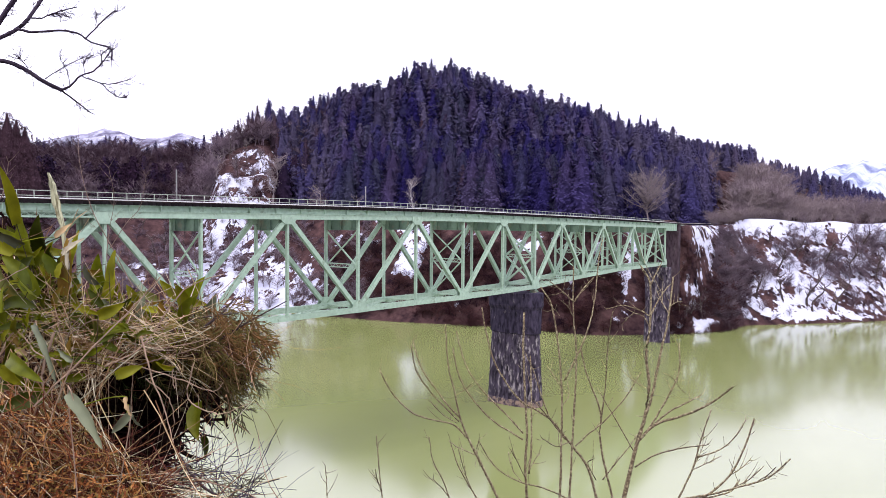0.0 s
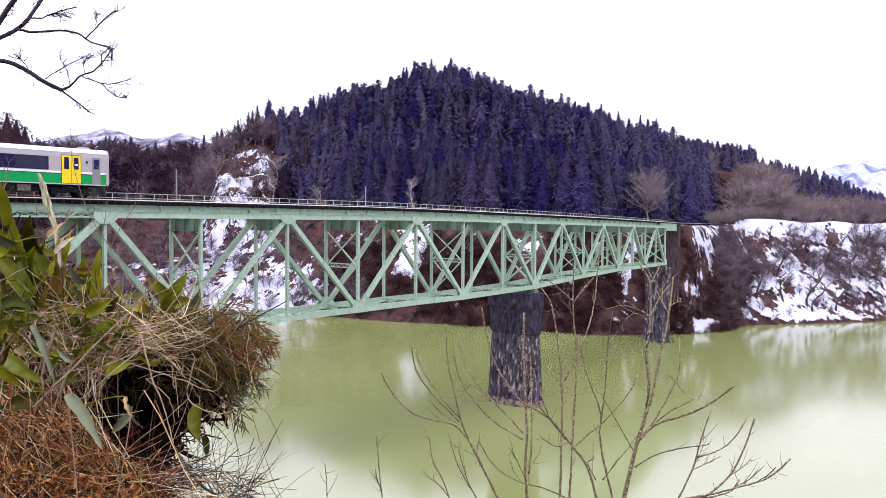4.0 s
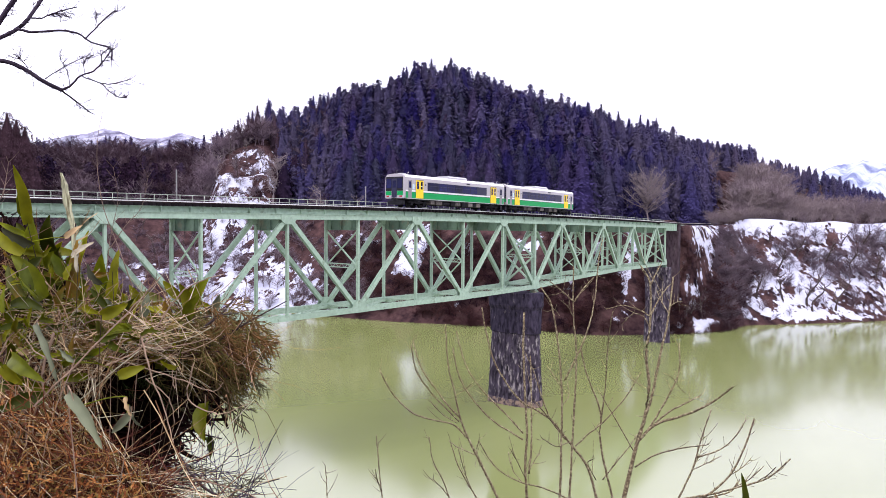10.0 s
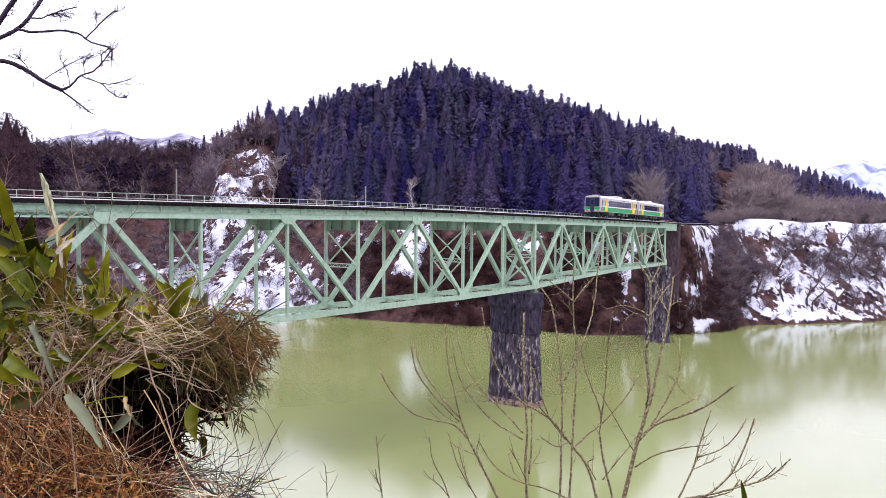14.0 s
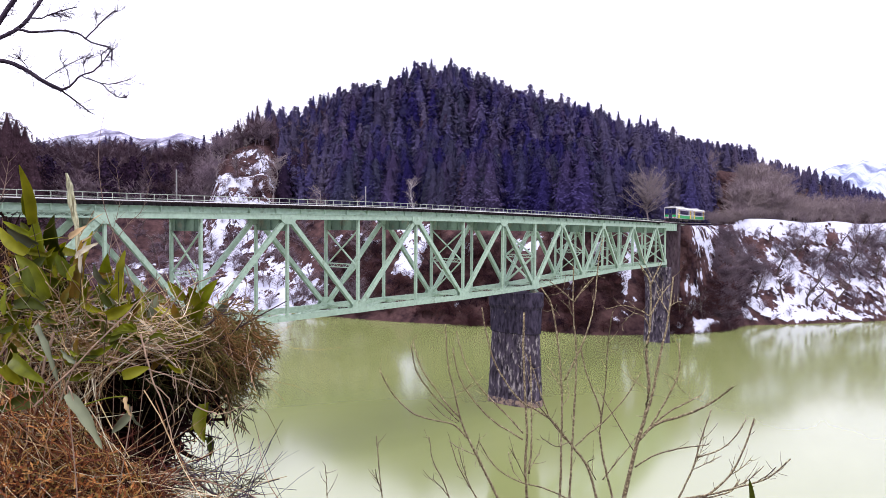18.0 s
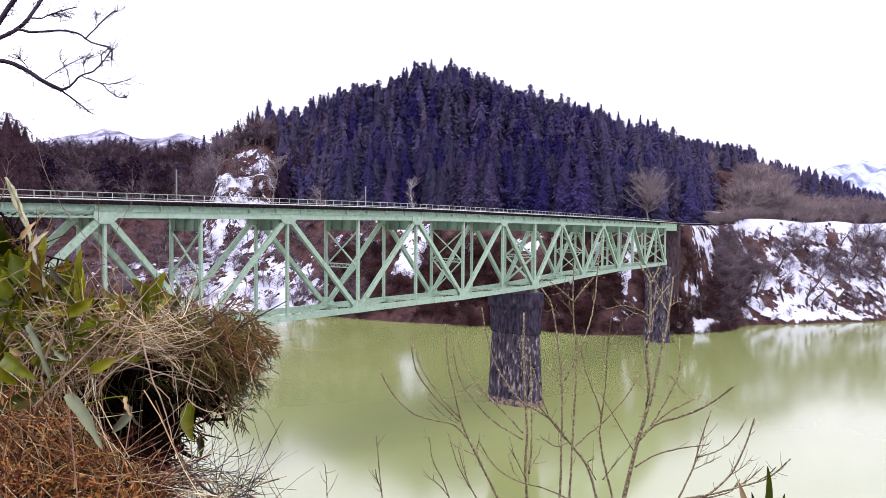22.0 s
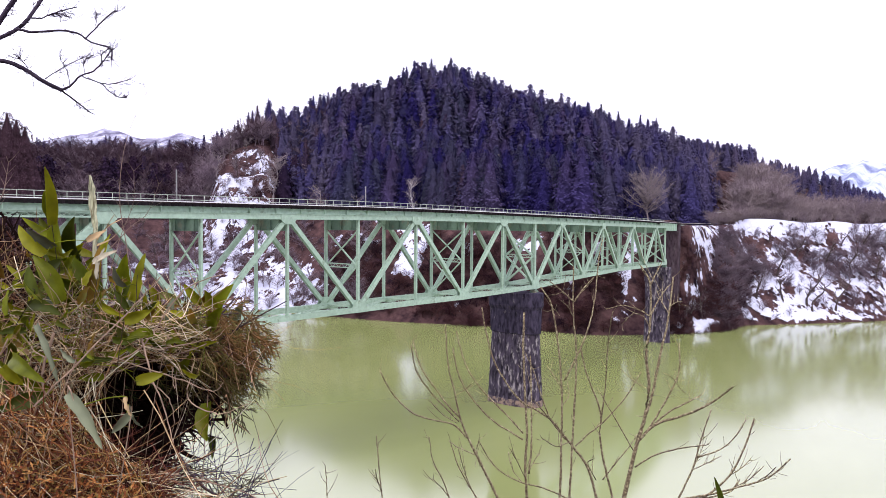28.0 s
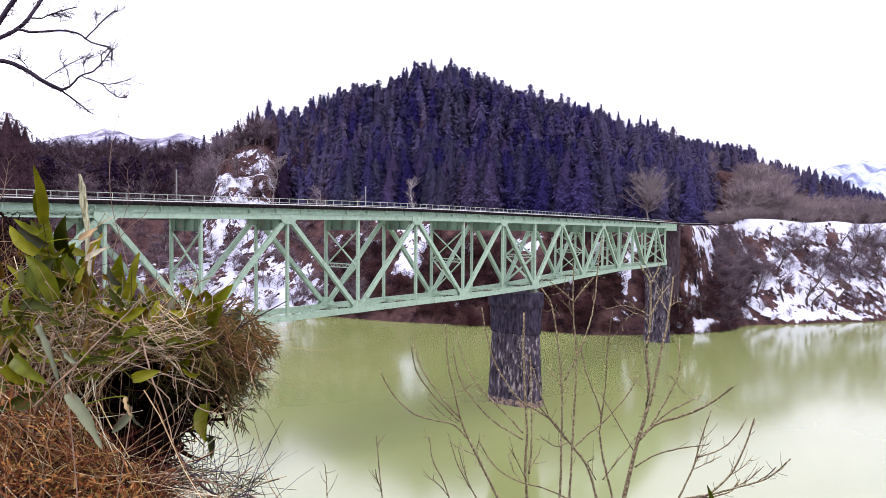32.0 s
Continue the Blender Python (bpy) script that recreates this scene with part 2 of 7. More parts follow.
# ---- mesh helpers ----
class Mesh:
    """Collects vertices and faces, then links them as one object."""

    def __init__(self):
        self.v, self.f = [], []

    def add(self, verts, faces):
        k = len(self.v)
        self.v += [tuple(p) for p in verts]
        self.f += [tuple(i + k for i in f) for f in faces]
        return self

    def box(self, x0, x1, y0, y1, z0, z1):
        return self.add([(x, y, z) for x in (x0, x1) for y in (y0, y1) for z in (z0, z1)],
                        [(0, 1, 3, 2), (4, 6, 7, 5), (0, 4, 5, 1), (2, 3, 7, 6), (0, 2, 6, 4), (1, 5, 7, 3)])

    def beam(self, a, b, w, d, side=(0, 1, 0)):
        """A bar from a to b, d thick along side and w wide across it."""
        a, b = Vector(a), Vector(b)
        t = (b - a).normalized()
        s = Vector(side)
        s = (s - t * s.dot(t)).normalized()
        u = t.cross(s)
        s, u = s * d / 2, u * w / 2
        return self.add([p + i * s + j * u for p in (a, b) for i in (-1, 1) for j in (-1, 1)],
                        [(0, 1, 3, 2), (4, 6, 7, 5), (0, 4, 5, 1), (2, 3, 7, 6), (0, 2, 6, 4), (1, 5, 7, 3)])

    def tube(self, path, radii, sides=6):
        k = len(self.v)
        path = [Vector(p) for p in path]
        for i, p in enumerate(path):
            t = (path[min(i + 1, len(path) - 1)] - path[max(i - 1, 0)]).normalized()
            s = t.orthogonal().normalized()
            if abs(t.z) < 0.99:
                s = t.cross(Vector((0, 0, 1))).normalized()
            u = t.cross(s)
            for j in range(sides):
                a = 2 * math.pi * j / sides
                self.v.append(tuple(p + (s * math.cos(a) + u * math.sin(a)) * radii[i]))
        for i in range(len(path) - 1):
            for j in range(sides):
                j2 = (j + 1) % sides
                self.f.append((k + i * sides + j, k + i * sides + j2, k + (i + 1) * sides + j2, k + (i + 1) * sides + j))
        self.f.append(tuple(k + j for j in reversed(range(sides))))
        self.f.append(tuple(k + (len(path) - 1) * sides + j for j in range(sides)))
        return self

    def prism(self, outline, y0, y1):
        """An outline in x and z, pulled from y0 to y1."""
        n = len(outline)
        return self.add([(x, y0, z) for x, z in outline] + [(x, y1, z) for x, z in outline],
                        [tuple(range(n)), tuple(range(2 * n - 1, n - 1, -1))] + [(i, i + n, (i + 1) % n + n, (i + 1) % n) for i in range(n)])

    def rows(self, rings, closed=True, caps=True):
        """Skin between rings of equal length."""
        k, n = len(self.v), len(rings[0])
        for ring in rings:
            self.v += [tuple(p) for p in ring]
        for i in range(len(rings) - 1):
            for j in range(n if closed else n - 1):
                j2 = (j + 1) % n
                self.f.append((k + i * n + j, k + i * n + j2, k + (i + 1) * n + j2, k + (i + 1) * n + j))
        if caps:
            self.f.append(tuple(k + j for j in reversed(range(n))))
            self.f.append(tuple(k + (len(rings) - 1) * n + j for j in range(n)))
        return self

    def data(self, name, material, smooth=False):
        me = bpy.data.meshes.new(name)
        me.from_pydata(self.v, [], self.f)
        me.materials.append(material)
        if smooth:
            me.polygons.foreach_set("use_smooth", [True] * len(me.polygons))
        me.update()
        return me


def part(name, mesh, material, parent=None, label="", smooth=False, at=None):
    """One mesh object, under its thing or part."""
    ob = new(name, mesh.data(name, material, smooth) if isinstance(mesh, Mesh) else mesh)
    if parent is not None:
        ob.parent = parent
    if at is not None:
        ob.matrix_basis = at
    return tagged(ob, label)


def bevelled(ob, width=0.01, segments=2):
    mod = ob.modifiers.new("bevel", "BEVEL")
    mod.width, mod.segments, mod.limit_method = width, segments, "ANGLE"
    return ob


def spline(points, per=4):
    """A smooth line through the points."""
    P = [Vector(p) for p in points]
    P = [P[0] * 2 - P[1]] + P + [P[-1] * 2 - P[-2]]
    out = []
    for i in range(1, len(P) - 2):
        a, b, c, d = P[i - 1:i + 3]
        for k in range(per):
            t = k / per
            out.append(0.5 * (2 * b + (c - a) * t + (2 * a - 5 * b + 4 * c - d) * t * t + (3 * b - a - 3 * c + d) * t ** 3))
    return out + [P[-2]]


# ---- the lie of the land ----
BEND, BEND_AFTER, S_END = 1.877e-3, 0.35e-3, 123.0


def align(s):
    """A point of the track's centre line, s metres along it, and its heading."""
    a = BEND * (min(s, S_END) - 60)
    x, y = 60 + math.sin(a) / BEND, (1 - math.cos(a)) / BEND
    if s > S_END:
        d = s - S_END
        m = a + BEND_AFTER * d / 2
        x, y, a = x + d * math.cos(m), y + d * math.sin(m), a + BEND_AFTER * d
    return x, y, a


def drop(s):
    """The track is lowered towards the far bank to fit the camera's view."""
    return -0.0125 * min(max(0.0, s - 36.0), 110.0)


def track(s, y=0.0, z=0.0):
    """A place beside the track: y metres to its left, z metres above the rail."""
    cx, cy, a = align(s)
    return Vector((cx - math.sin(a) * y, cy + math.cos(a) * y, RAIL + drop(s) + z))


def track_pose(s, z=0.0):
    cx, cy, a = align(s)
    return pose(cx, cy, RAIL + drop(s) + z, 0, 0, math.degrees(a))


# tangent of the bearing from the viewpoint (positive to the right) against distance and height
BEARING = [-1.6, -0.62, -0.48, -0.39, -0.33, -0.26, -0.19, -0.14, -0.04, 0.01, 0.09, 0.2, 0.29, 0.355, 0.40, 0.42, 0.50, 0.61, 1.6]
SHORE = [330, 215, 208, 206, 204, 202, 190, 184, 176, 171, 166, 160, 164, 170, 178, 187, 198, 214, 420]
BANK = [60, 55, 50, 48, 46, 44, 38, 34, 30, 28, 26, 24, 34, 33, 31, 33, 36, 36, 40]
RIDGE = [330, 330, 330, 332, 334, 332, 325, 315, 312, 312, 312, 312, 312, 312, 316, 330, 390, 400, 420]
CREST = [4, 19, 20, 20, 22, 25.5, 34.5, 41, 52, 55, 44.5, 34.5, 27, 22.5, 22, 23, 22, 6, 0]
SNOWY = [0.3, 0.3, 0.38, 0.415, 0.455, 0.455, 0.415, 0.4, 0.35, 0.31, 0.33, 0.31, 0.36, 0.4, 0.36, 0.435, 0.475, 0.46, 0.42]


def smooth(a, b, x):
    t = np.clip((x - a) / (b - a), 0, 1)
    return t * t * (3 - 2 * t)


def bearing(x, y):
    dx, dy = x - EYE[0], y - EYE[1]
    fwd, side = dx * np.cos(YAW) + dy * np.sin(YAW), dx * np.sin(YAW) - dy * np.cos(YAW)
    return fwd, side


def hum(x, y, scale, seed=0.0):
    """Cheap rolling unevenness, -1 to 1."""
    return (np.sin(x / scale + 1.3 * np.sin(y / scale * 0.7 + seed)) + np.sin(y / scale * 1.13 + 1.7 * np.sin(x / scale * 0.6 + 2 + seed))
            + 0.5 * np.sin((x + y) / scale * 2.1 + seed)) / 2.5


def land(x, y):
    """Height of the ground and its snow cover."""
    x, y = np.asarray(x, float), np.asarray(y, float)
    fwd, side = bearing(x, y)
    dist = np.hypot(fwd, side)
    tan = np.where(fwd > 1e-3, side / np.maximum(fwd, 1e-3), np.sign(side) * 9)
    b = np.interp(tan, BEARING, np.arange(len(BEARING)))
    k = np.arange(len(BEARING))
    shore, bank, ridge, crest, snowy = (np.interp(b, k, v) for v in (SHORE, BANK, RIDGE, CREST, SNOWY))
    d = dist - shore + 3.0 * hum(x, y, 11)
    top = 24.6
    far = -4 + (top + 4) * np.clip((d + 4) / (bank + 4), 0, 1) ** 0.95
    far = far + hum(x, y, 5, 1) * 1.1 * smooth(0, 8, d) * (1 - smooth(bank, bank + 8, d))
    far = np.where(d < -4, -4, far)
    hill = smooth(shore + bank + 14, ridge, dist)
    far = far + (crest + EYE[2] - top) * hill * (d > 0) + hum(x, y, 28, 2) * 3 * hill
    far = far - 20 * smooth(ridge + 60, ridge + 500, dist)
    # a rocky shoulder above the track
    knoll = np.exp(-((tan + 0.272) / 0.05) ** 4) * smooth(236, 262, dist + 5 * hum(x, y, 6, 4)) * (1 - smooth(280, 330, dist))
    far = far + 20 * knoll * (1 + 0.25 * hum(x, y, 5, 3))
    # a brow raised along the top of the open bank to fit the camera's view
    far = far + 0.55 * smooth(0.396, 0.404, tan) * (1 - 0.45 * smooth(0.42, 0.6, tan)) * smooth(bank * 0.86, bank, d) * (1 - smooth(bank * 1.1, bank * 1.25, d))
    # the near bank, on whose brow the viewpoint stands
    brow = 1.2 + 3.2 * smooth(0.2, 3.0, -side) + 0.02 * side + 5 * smooth(12, 60, -side)
    out = fwd - brow
    near = EYE[2] - 1.62 + 1.2 * smooth(0.2, 2.3, -side) * smooth(0.8, 3.0, fwd) - 0.82 * np.maximum(out, 0) - 0.03 * np.maximum(out, 0) ** 1.3
    near = near + 0.06 * hum(x, y, 0.7) + 0.10 * np.clip(-fwd - 3, 0, 60)
    near = np.maximum(near, -4)
    w = smooth(60, 90, dist)
    back = fwd < 0
    w = np.where(back, 0.0, w)
    z = near * (1 - w) + far * w
    # a bed for the track behind the abutment
    lin = np.linspace(144, 250, 50)
    ax, ay = np.array([align(s)[0] for s in lin]), np.array([align(s)[1] for s in lin])
    if x.ndim:
        near_track = np.full(x.shape, 1e9)
        for px, py in zip(ax, ay):
            near_track = np.minimum(near_track, np.hypot(x - px, y - py))
        bed = 1 - smooth(2.6, 6.5, near_track)
        z = z * (1 - bed) + (RAIL + drop(150) - 0.6) * bed
    snow = snowy * smooth(-1.0, 2.5, d) * (1 - 0.55 * smooth(bank + 4, bank + 25, d)) * w + 0.05
    snow = np.maximum(snow, 0.47 * np.exp(-((tan + 0.266) / 0.06) ** 4) * smooth(232, 240, dist) * (1 - smooth(280, 300, dist)) * (fwd > 0))
    along = d / np.maximum(bank, 1)
    # beside the abutment the slope is a bluff: reckon by height there
    along = np.where((np.abs(tan - 0.35) < 0.047) & (dist < 210), z / 24.6, along)
    roam = tan + 0.006 * hum(x, y, 2.6, 5) + 0.004 * hum(x, y, 1.1, 1)
    # stretches of the slope that lie bare: bearing, half width, from and to how far up the bank
    for t0, w0, a0, a1 in ((-0.45, 0.105, 0.55, 1.1), (-0.19, 0.03, 0.62, 1.1), (-0.125, 0.03, -0.1, 0.7), (-0.06, 0.035, -0.1, 0.38)):
        snow = snow - 0.16 * smooth(1.15, 0.85, np.abs(tan - t0) / w0) * smooth(a0 - 0.05, a0 + 0.05, along) * (1 - smooth(a1 - 0.05, a1 + 0.05, along)) * w
    # drifts in gullies and on ledges, placed to fit the camera's view
    for t0, w0, a0, a1, deep in ((0.257, 0.0075, 0.3, 0.62, 0.66), (0.257, 0.012, 0.62, 0.9, 0.5), (0.376, 0.018, -0.02, 0.11, 0.68), (0.388, 0.005, 0.2, 0.27, 0.56), (-0.047, 0.027, 0.4, 0.99, 0.6), (-0.235, 0.062, 0.02, 0.3, 0.57), (-0.285, 0.028, 0.3, 0.97, 0.53),
                                 (-0.19, 0.03, 0.08, 0.55, 0.53), (0.152, 0.012, 0.7, 0.86, 0.515), (0.115, 0.022, 0.66, 0.8, 0.6), (-0.15, 0.01, 0.6, 0.95, 0.51), (-0.115, 0.01, 0.7, 0.9, 0.5), (0.03, 0.01, 0.5, 0.75, 0.5), (0.21, 0.008, 0.5, 0.8, 0.515),
                                 (0.345, 0.028, 0.37, 0.46, 0.545), (0.362, 0.02, 0.42, 0.64, 0.525), (0.338, 0.012, 0.5, 0.72, 0.5), (0.352, 0.028, 0.7, 1.0, 0.52)):
        snow = np.maximum(snow, deep * np.exp(-((roam - t0 - 0.02 * (along - 0.5)) / w0) ** 4) * smooth(a0 - 0.06, a0 + 0.03, along) * (1 - smooth(a1 - 0.03, a1 + 0.06, along)) * w)
    snow = np.maximum(snow, 0.6 * smooth(0.395, 0.403, tan) * smooth(0.83, 0.9, along) * (1 - smooth(1.12, 1.2, along)) * w)
    return z, snow


def land_z(x, y):
    return float(land(np.array([x]), np.array([y]))[0][0])


def make_land():
    # rings round the viewpoint, finer nearby, reach the horizon
    rad = np.concatenate([np.linspace(0.0, 12, 40), np.linspace(12.6, 140, 60), np.linspace(141.5, 290, 130), np.linspace(293, 620, 90), np.geomspace(640, 4200, 24)])
    ang = np.concatenate([np.linspace(-0.75, 0.75, 330), np.linspace(0.78, 2 * math.pi - 0.78, 90)])
    R, A = np.meshgrid(rad, ang, indexing="ij")
    X, Y = EYE[0] + R * np.cos(YAW - A), EYE[1] + R * np.sin(YAW - A)
    Z, S = land(X, Y)
    n, m = R.shape
    co = np.stack([X, Y, Z], -1).reshape(-1, 3)
    i, j = np.meshgrid(np.arange(n - 1), np.arange(m), indexing="ij")
    j2 = (j + 1) % m
    quads = np.stack([i * m + j, i * m + j2, (i + 1) * m + j2, (i + 1) * m + j], -1).reshape(-1, 4)
    me = bpy.data.meshes.new("ground")
    me.from_pydata(co.tolist(), [], quads.tolist())
    at = me.attributes.new("snow", "FLOAT", "POINT")
    at.data.foreach_set("value", S.reshape(-1).astype(np.float32))
    me.polygons.foreach_set("use_smooth", [True] * len(me.polygons))
    me.materials.append(M["ground"])
    me.update()
    return tagged(new("ground", me), "steep river banks with brown litter and melting snow", "ground", kind="structure")


def make_water():
    rad = np.concatenate([[0.0], np.geomspace(8, 4000, 40)])
    g = Mesh()
    seg = 72
    rings = [[(EYE[0] + r * math.cos(2 * math.pi * k / seg), EYE[1] + r * math.sin(2 * math.pi * k / seg), 0.0) for k in range(seg)] for r in rad[1:]]
    g.rows(rings, caps=False)
    g.add(rings[0], [tuple(range(seg))])
    return tagged(part("water", g, M["water"]), "silty olive-green river reflecting a white sky", "river", kind="structure")


make_land()
make_water()


def far_mountain(name, points, depth, material, label):
    """A snowy range far off: a ridge with a ragged crest and spurs falling towards the viewer."""
    g = Mesh()
    rnd = random.Random(len(name))
    cols = []
    n = 90
    for i in range(n + 1):
        t = points[0][0] + (points[-1][0] - points[0][0]) * i / n
        h = float(np.interp(t, [p[0] for p in points], [p[1] for p in points]))
        h += 3 * math.sin(i * 0.5) + rnd.uniform(-2.5, 2.5)
        col = []
        for k in range(9):
            f = k / 8
            dd = depth - 700 * f * (1 + 0.12 * math.sin(i * 0.55 + k))
            hh = h * depth / 2600 * (1 - f) ** 1.15 + (10 * math.sin(i * 0.7 + k * 1.3) if 0 < k < 8 else 0) + EYE[2]
            x = EYE[0] + dd * math.cos(YAW) + t * dd * math.sin(YAW)
            y = EYE[1] + dd * math.sin(YAW) - t * dd * math.cos(YAW)
            col.append((x, y, hh))
        cols.append(col)
    g.rows(cols, closed=False, caps=False)
    return tagged(part(name, g, material, smooth=True), label, "mountain", kind="structure")


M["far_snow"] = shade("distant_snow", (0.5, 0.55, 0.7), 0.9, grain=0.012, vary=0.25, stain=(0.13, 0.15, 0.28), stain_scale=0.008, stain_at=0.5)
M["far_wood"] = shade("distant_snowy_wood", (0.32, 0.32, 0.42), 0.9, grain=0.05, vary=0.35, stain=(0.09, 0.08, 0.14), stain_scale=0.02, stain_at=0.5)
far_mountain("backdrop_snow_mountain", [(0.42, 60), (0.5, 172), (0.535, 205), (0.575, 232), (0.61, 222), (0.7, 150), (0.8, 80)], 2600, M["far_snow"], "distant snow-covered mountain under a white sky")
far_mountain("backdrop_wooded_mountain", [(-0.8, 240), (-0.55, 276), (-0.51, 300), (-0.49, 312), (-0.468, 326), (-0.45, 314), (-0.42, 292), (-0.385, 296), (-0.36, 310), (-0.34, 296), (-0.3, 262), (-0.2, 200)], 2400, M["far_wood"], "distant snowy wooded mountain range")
# ---- the deck truss bridge ----
PANEL, PANEL_FAR = 8.358, 7.808
HALF = 2.33
Z_TOP, Z_BOT = -1.15, -10.1       # chord axes below the rail


def node_s(i):
    """How far along the track a panel point lies; the offsets shift points to fit the camera's view."""
    return PANEL * min(i, 7) + PANEL_FAR * max(i - 7, 0) + {0: 0.7, 1: -0.18, 2: -0.2, 3: -0.1, 7: -0.3, 8: -0.2, 9: -0.4, 10: -0.6, 11: -1.0, 12: -1.1, 13: -1.4, 14: -1.6, 15: -1.7}.get(i, 0.0)


def low(i):
    """The bottom chord's axis below the rail: the far span is made shallower to fit the camera's view."""
    return float(np.interp(i, [5, 7, 9, 11], [Z_BOT, -9.8, -9.05, -8.65]))


def lacing(g, a, b, width, off, bar=0.07, pitch=0.45):
    """Zigzag bars on the two narrow faces of a member, off to each side of its axis in the truss plane."""
    a, b = Vector(a), Vector(b)
    t = (b - a).normalized()
    side = Vector((-t.y, t.x, 0)).normalized() if abs(t.z) < 0.99 else CROSS
    side = CROSS
    up = t.cross(side).normalized()
    n = max(2, int((b - a).length / pitch))
    for sg in (-1, 1):
        for k in range(n):
            p, q = a + (b - a) * (k / n), a + (b - a) * ((k + 1) / n)
            e = 1 if k % 2 else -1
            g.beam(p + up * off * sg + side * width / 2 * e, q + up * off * sg - side * width / 2 * e, bar, 0.012, up)


CROSS = Vector((0, 1, 0))


def laced_member(name, a, b, w, d, parent, laced=True):
    """Two flat webs w wide, d apart across the bridge, joined by lacing bars."""
    g = Mesh()
    a, b = Vector(a), Vector(b)
    t = (b - a).normalized()
    s = CROSS
    for e in (-1, 1):
        g.beam(a + s * e * d / 2, b + s * e * d / 2, w, 0.03, s)
        u = t.cross(s).normalized()
        for f in (-1, 1):
            g.beam(a + s * e * (d / 2 - 0.05) + u * f * (w / 2 - 0.01), b + s * e * (d / 2 - 0.05) + u * f * (w / 2 - 0.01), 0.02, 0.1, s)
    if laced:
        lacing(g, a, b, d - 0.05, w / 2 + 0.008)
    return part(name, g, M["steel"], parent)


def make_bridge():
    global CROSS
    first, last = -3, 15
    root = tagged(new("truss_bridge"), "pale green riveted steel deck truss railway bridge on concrete piers", "bridge")
    spots = {i: node_s(i) for i in range(first, last + 1)}
    for sign, side in ((-1, "near"), (1, "far")):
        y = sign * HALF
        for i in range(first, last):
            a, b = spots[i], spots[i + 1]
            CROSS = (track(a, 1) - track(a, 0)).normalized()
            # top chord: a box with a cover plate
            g = Mesh()
            if i < 0:
                for zz in (-0.17, 0.17):
                    g.beam(track(a, y, Z_TOP + zz), track(b, y, Z_TOP + zz), 0.12, 0.42, CROSS)
                for k in range(28):
                    e = 1 if k % 2 else -1
                    for w in (-0.2, 0.2):
                        g.beam(track(a + (b - a) * k / 28, y + w, Z_TOP - 0.13 * e), track(a + (b - a) * (k + 1) / 28, y + w, Z_TOP + 0.13 * e), 0.06, 0.015, CROSS)
            else:
                g.beam(track(a, y, Z_TOP), track(b, y, Z_TOP), 0.46, 0.42, CROSS)
            g.beam(track(a, y, Z_TOP + 0.245), track(b, y, Z_TOP + 0.245), 0.03, 0.56, CROSS)
            g.beam(track(a, y, Z_TOP - 0.21), track(b, y, Z_TOP - 0.21), 0.05, 0.5, CROSS)
            part("top_chord", g, M["steel"], root)
            # bottom chord, laced on its upper face
            g = Mesh()
            for e in (-1, 1):
                g.beam(track(a, y + e * 0.24, low(i)), track(b, y + e * 0.24, low(i + 1)), 0.5, 0.03, CROSS)
                for f in (-1, 1):
                    g.beam(track(a, y + e * 0.19, low(i) + f * 0.24), track(b, y + e * 0.19, low(i + 1) + f * 0.24), 0.02, 0.1, CROSS)
            lacing(g, track(a, y, low(i)), track(b, y, low(i + 1)), 0.42, 0.262, bar=0.09, pitch=0.55)
            part("bottom_chord", g, M["steel"], root)
            # diagonal: upper nodes are even, lower nodes odd
            up, lo = (i, i + 1) if i % 2 == 0 else (i + 1, i)
            pa, pb = track(spots[up], y, Z_TOP), track(spots[lo], y, low(lo))
            way = (pb - pa).normalized()
            main = abs(lo - 7) < 2 or abs(lo + 1) < 2 or lo == 15
            laced_member("diagonal", pa + way * 0.5, pb - way * 0.5, 0.5 if main else 0.4, 0.36, root)
        for i in range(first, last + 1):
            CROSS = (track(spots[i], 1) - track(spots[i], 0)).normalized()
            along = Vector((CROSS.y, -CROSS.x, 0))
            main = i in (-1, 7, 15)
            laced_member("vertical", track(spots[i], y, Z_TOP - 0.2), track(spots[i], y, low(i) + 0.2), 0.42 if main else 0.21, 0.28, root)
            # gusset plates
            if i % 2 == 0:
                shape = [(-0.82, 0.2), (0.82, 0.2), (0.82, -0.3), (0.4, -0.66), (-0.4, -0.66), (-0.82, -0.3)]
                zz = Z_TOP
            else:
                shape = [(-0.98, -0.26), (-0.98, 0.28), (-0.42, 0.92), (0.42, 0.92), (0.98, 0.28), (0.98, -0.26)]
                zz = low(i)
            for e in (-1, 1):
                g = Mesh()
                c = track(spots[i], y + e * 0.235 + sign * 0.0, zz)
                n = len(shape)
                vs = [c + along * u + Vector((0, 0, v)) + CROSS * t for t in (-0.03, 0.03) for u, v in shape]
                g.add(vs, [tuple(range(n)), tuple(range(2 * n - 1, n - 1, -1))] + [(k, (k + 1) % n, (k + 1) % n + n, k + n) for k in range(n)])
                part("gusset_plate", g, M["steel"], root)
    for i in range(first, last + 1):
        CROSS = (track(spots[i], 1) - track(spots[i], 0)).normalized()
        along = Vector((CROSS.y, -CROSS.x, 0))
        s = spots[i]
        # deep floor beam with stiffeners
        g = Mesh()
        g.beam(track(s, -HALF + 0.2, -1.75), track(s, HALF - 0.2, -1.75), 1.25, 0.03, along)
        for zz in (-1.13, -2.37):
            g.beam(track(s, -HALF + 0.2, zz), track(s, HALF - 0.2, zz), 0.03, 0.34, along)
        for yy in (-1.5, 0.0, 1.5):
            g.beam(track(s, yy, -1.15), track(s, yy, -2.35), 0.1, 0.3, along)
        part("floor_beam", g, M["steel_shaded"], root)
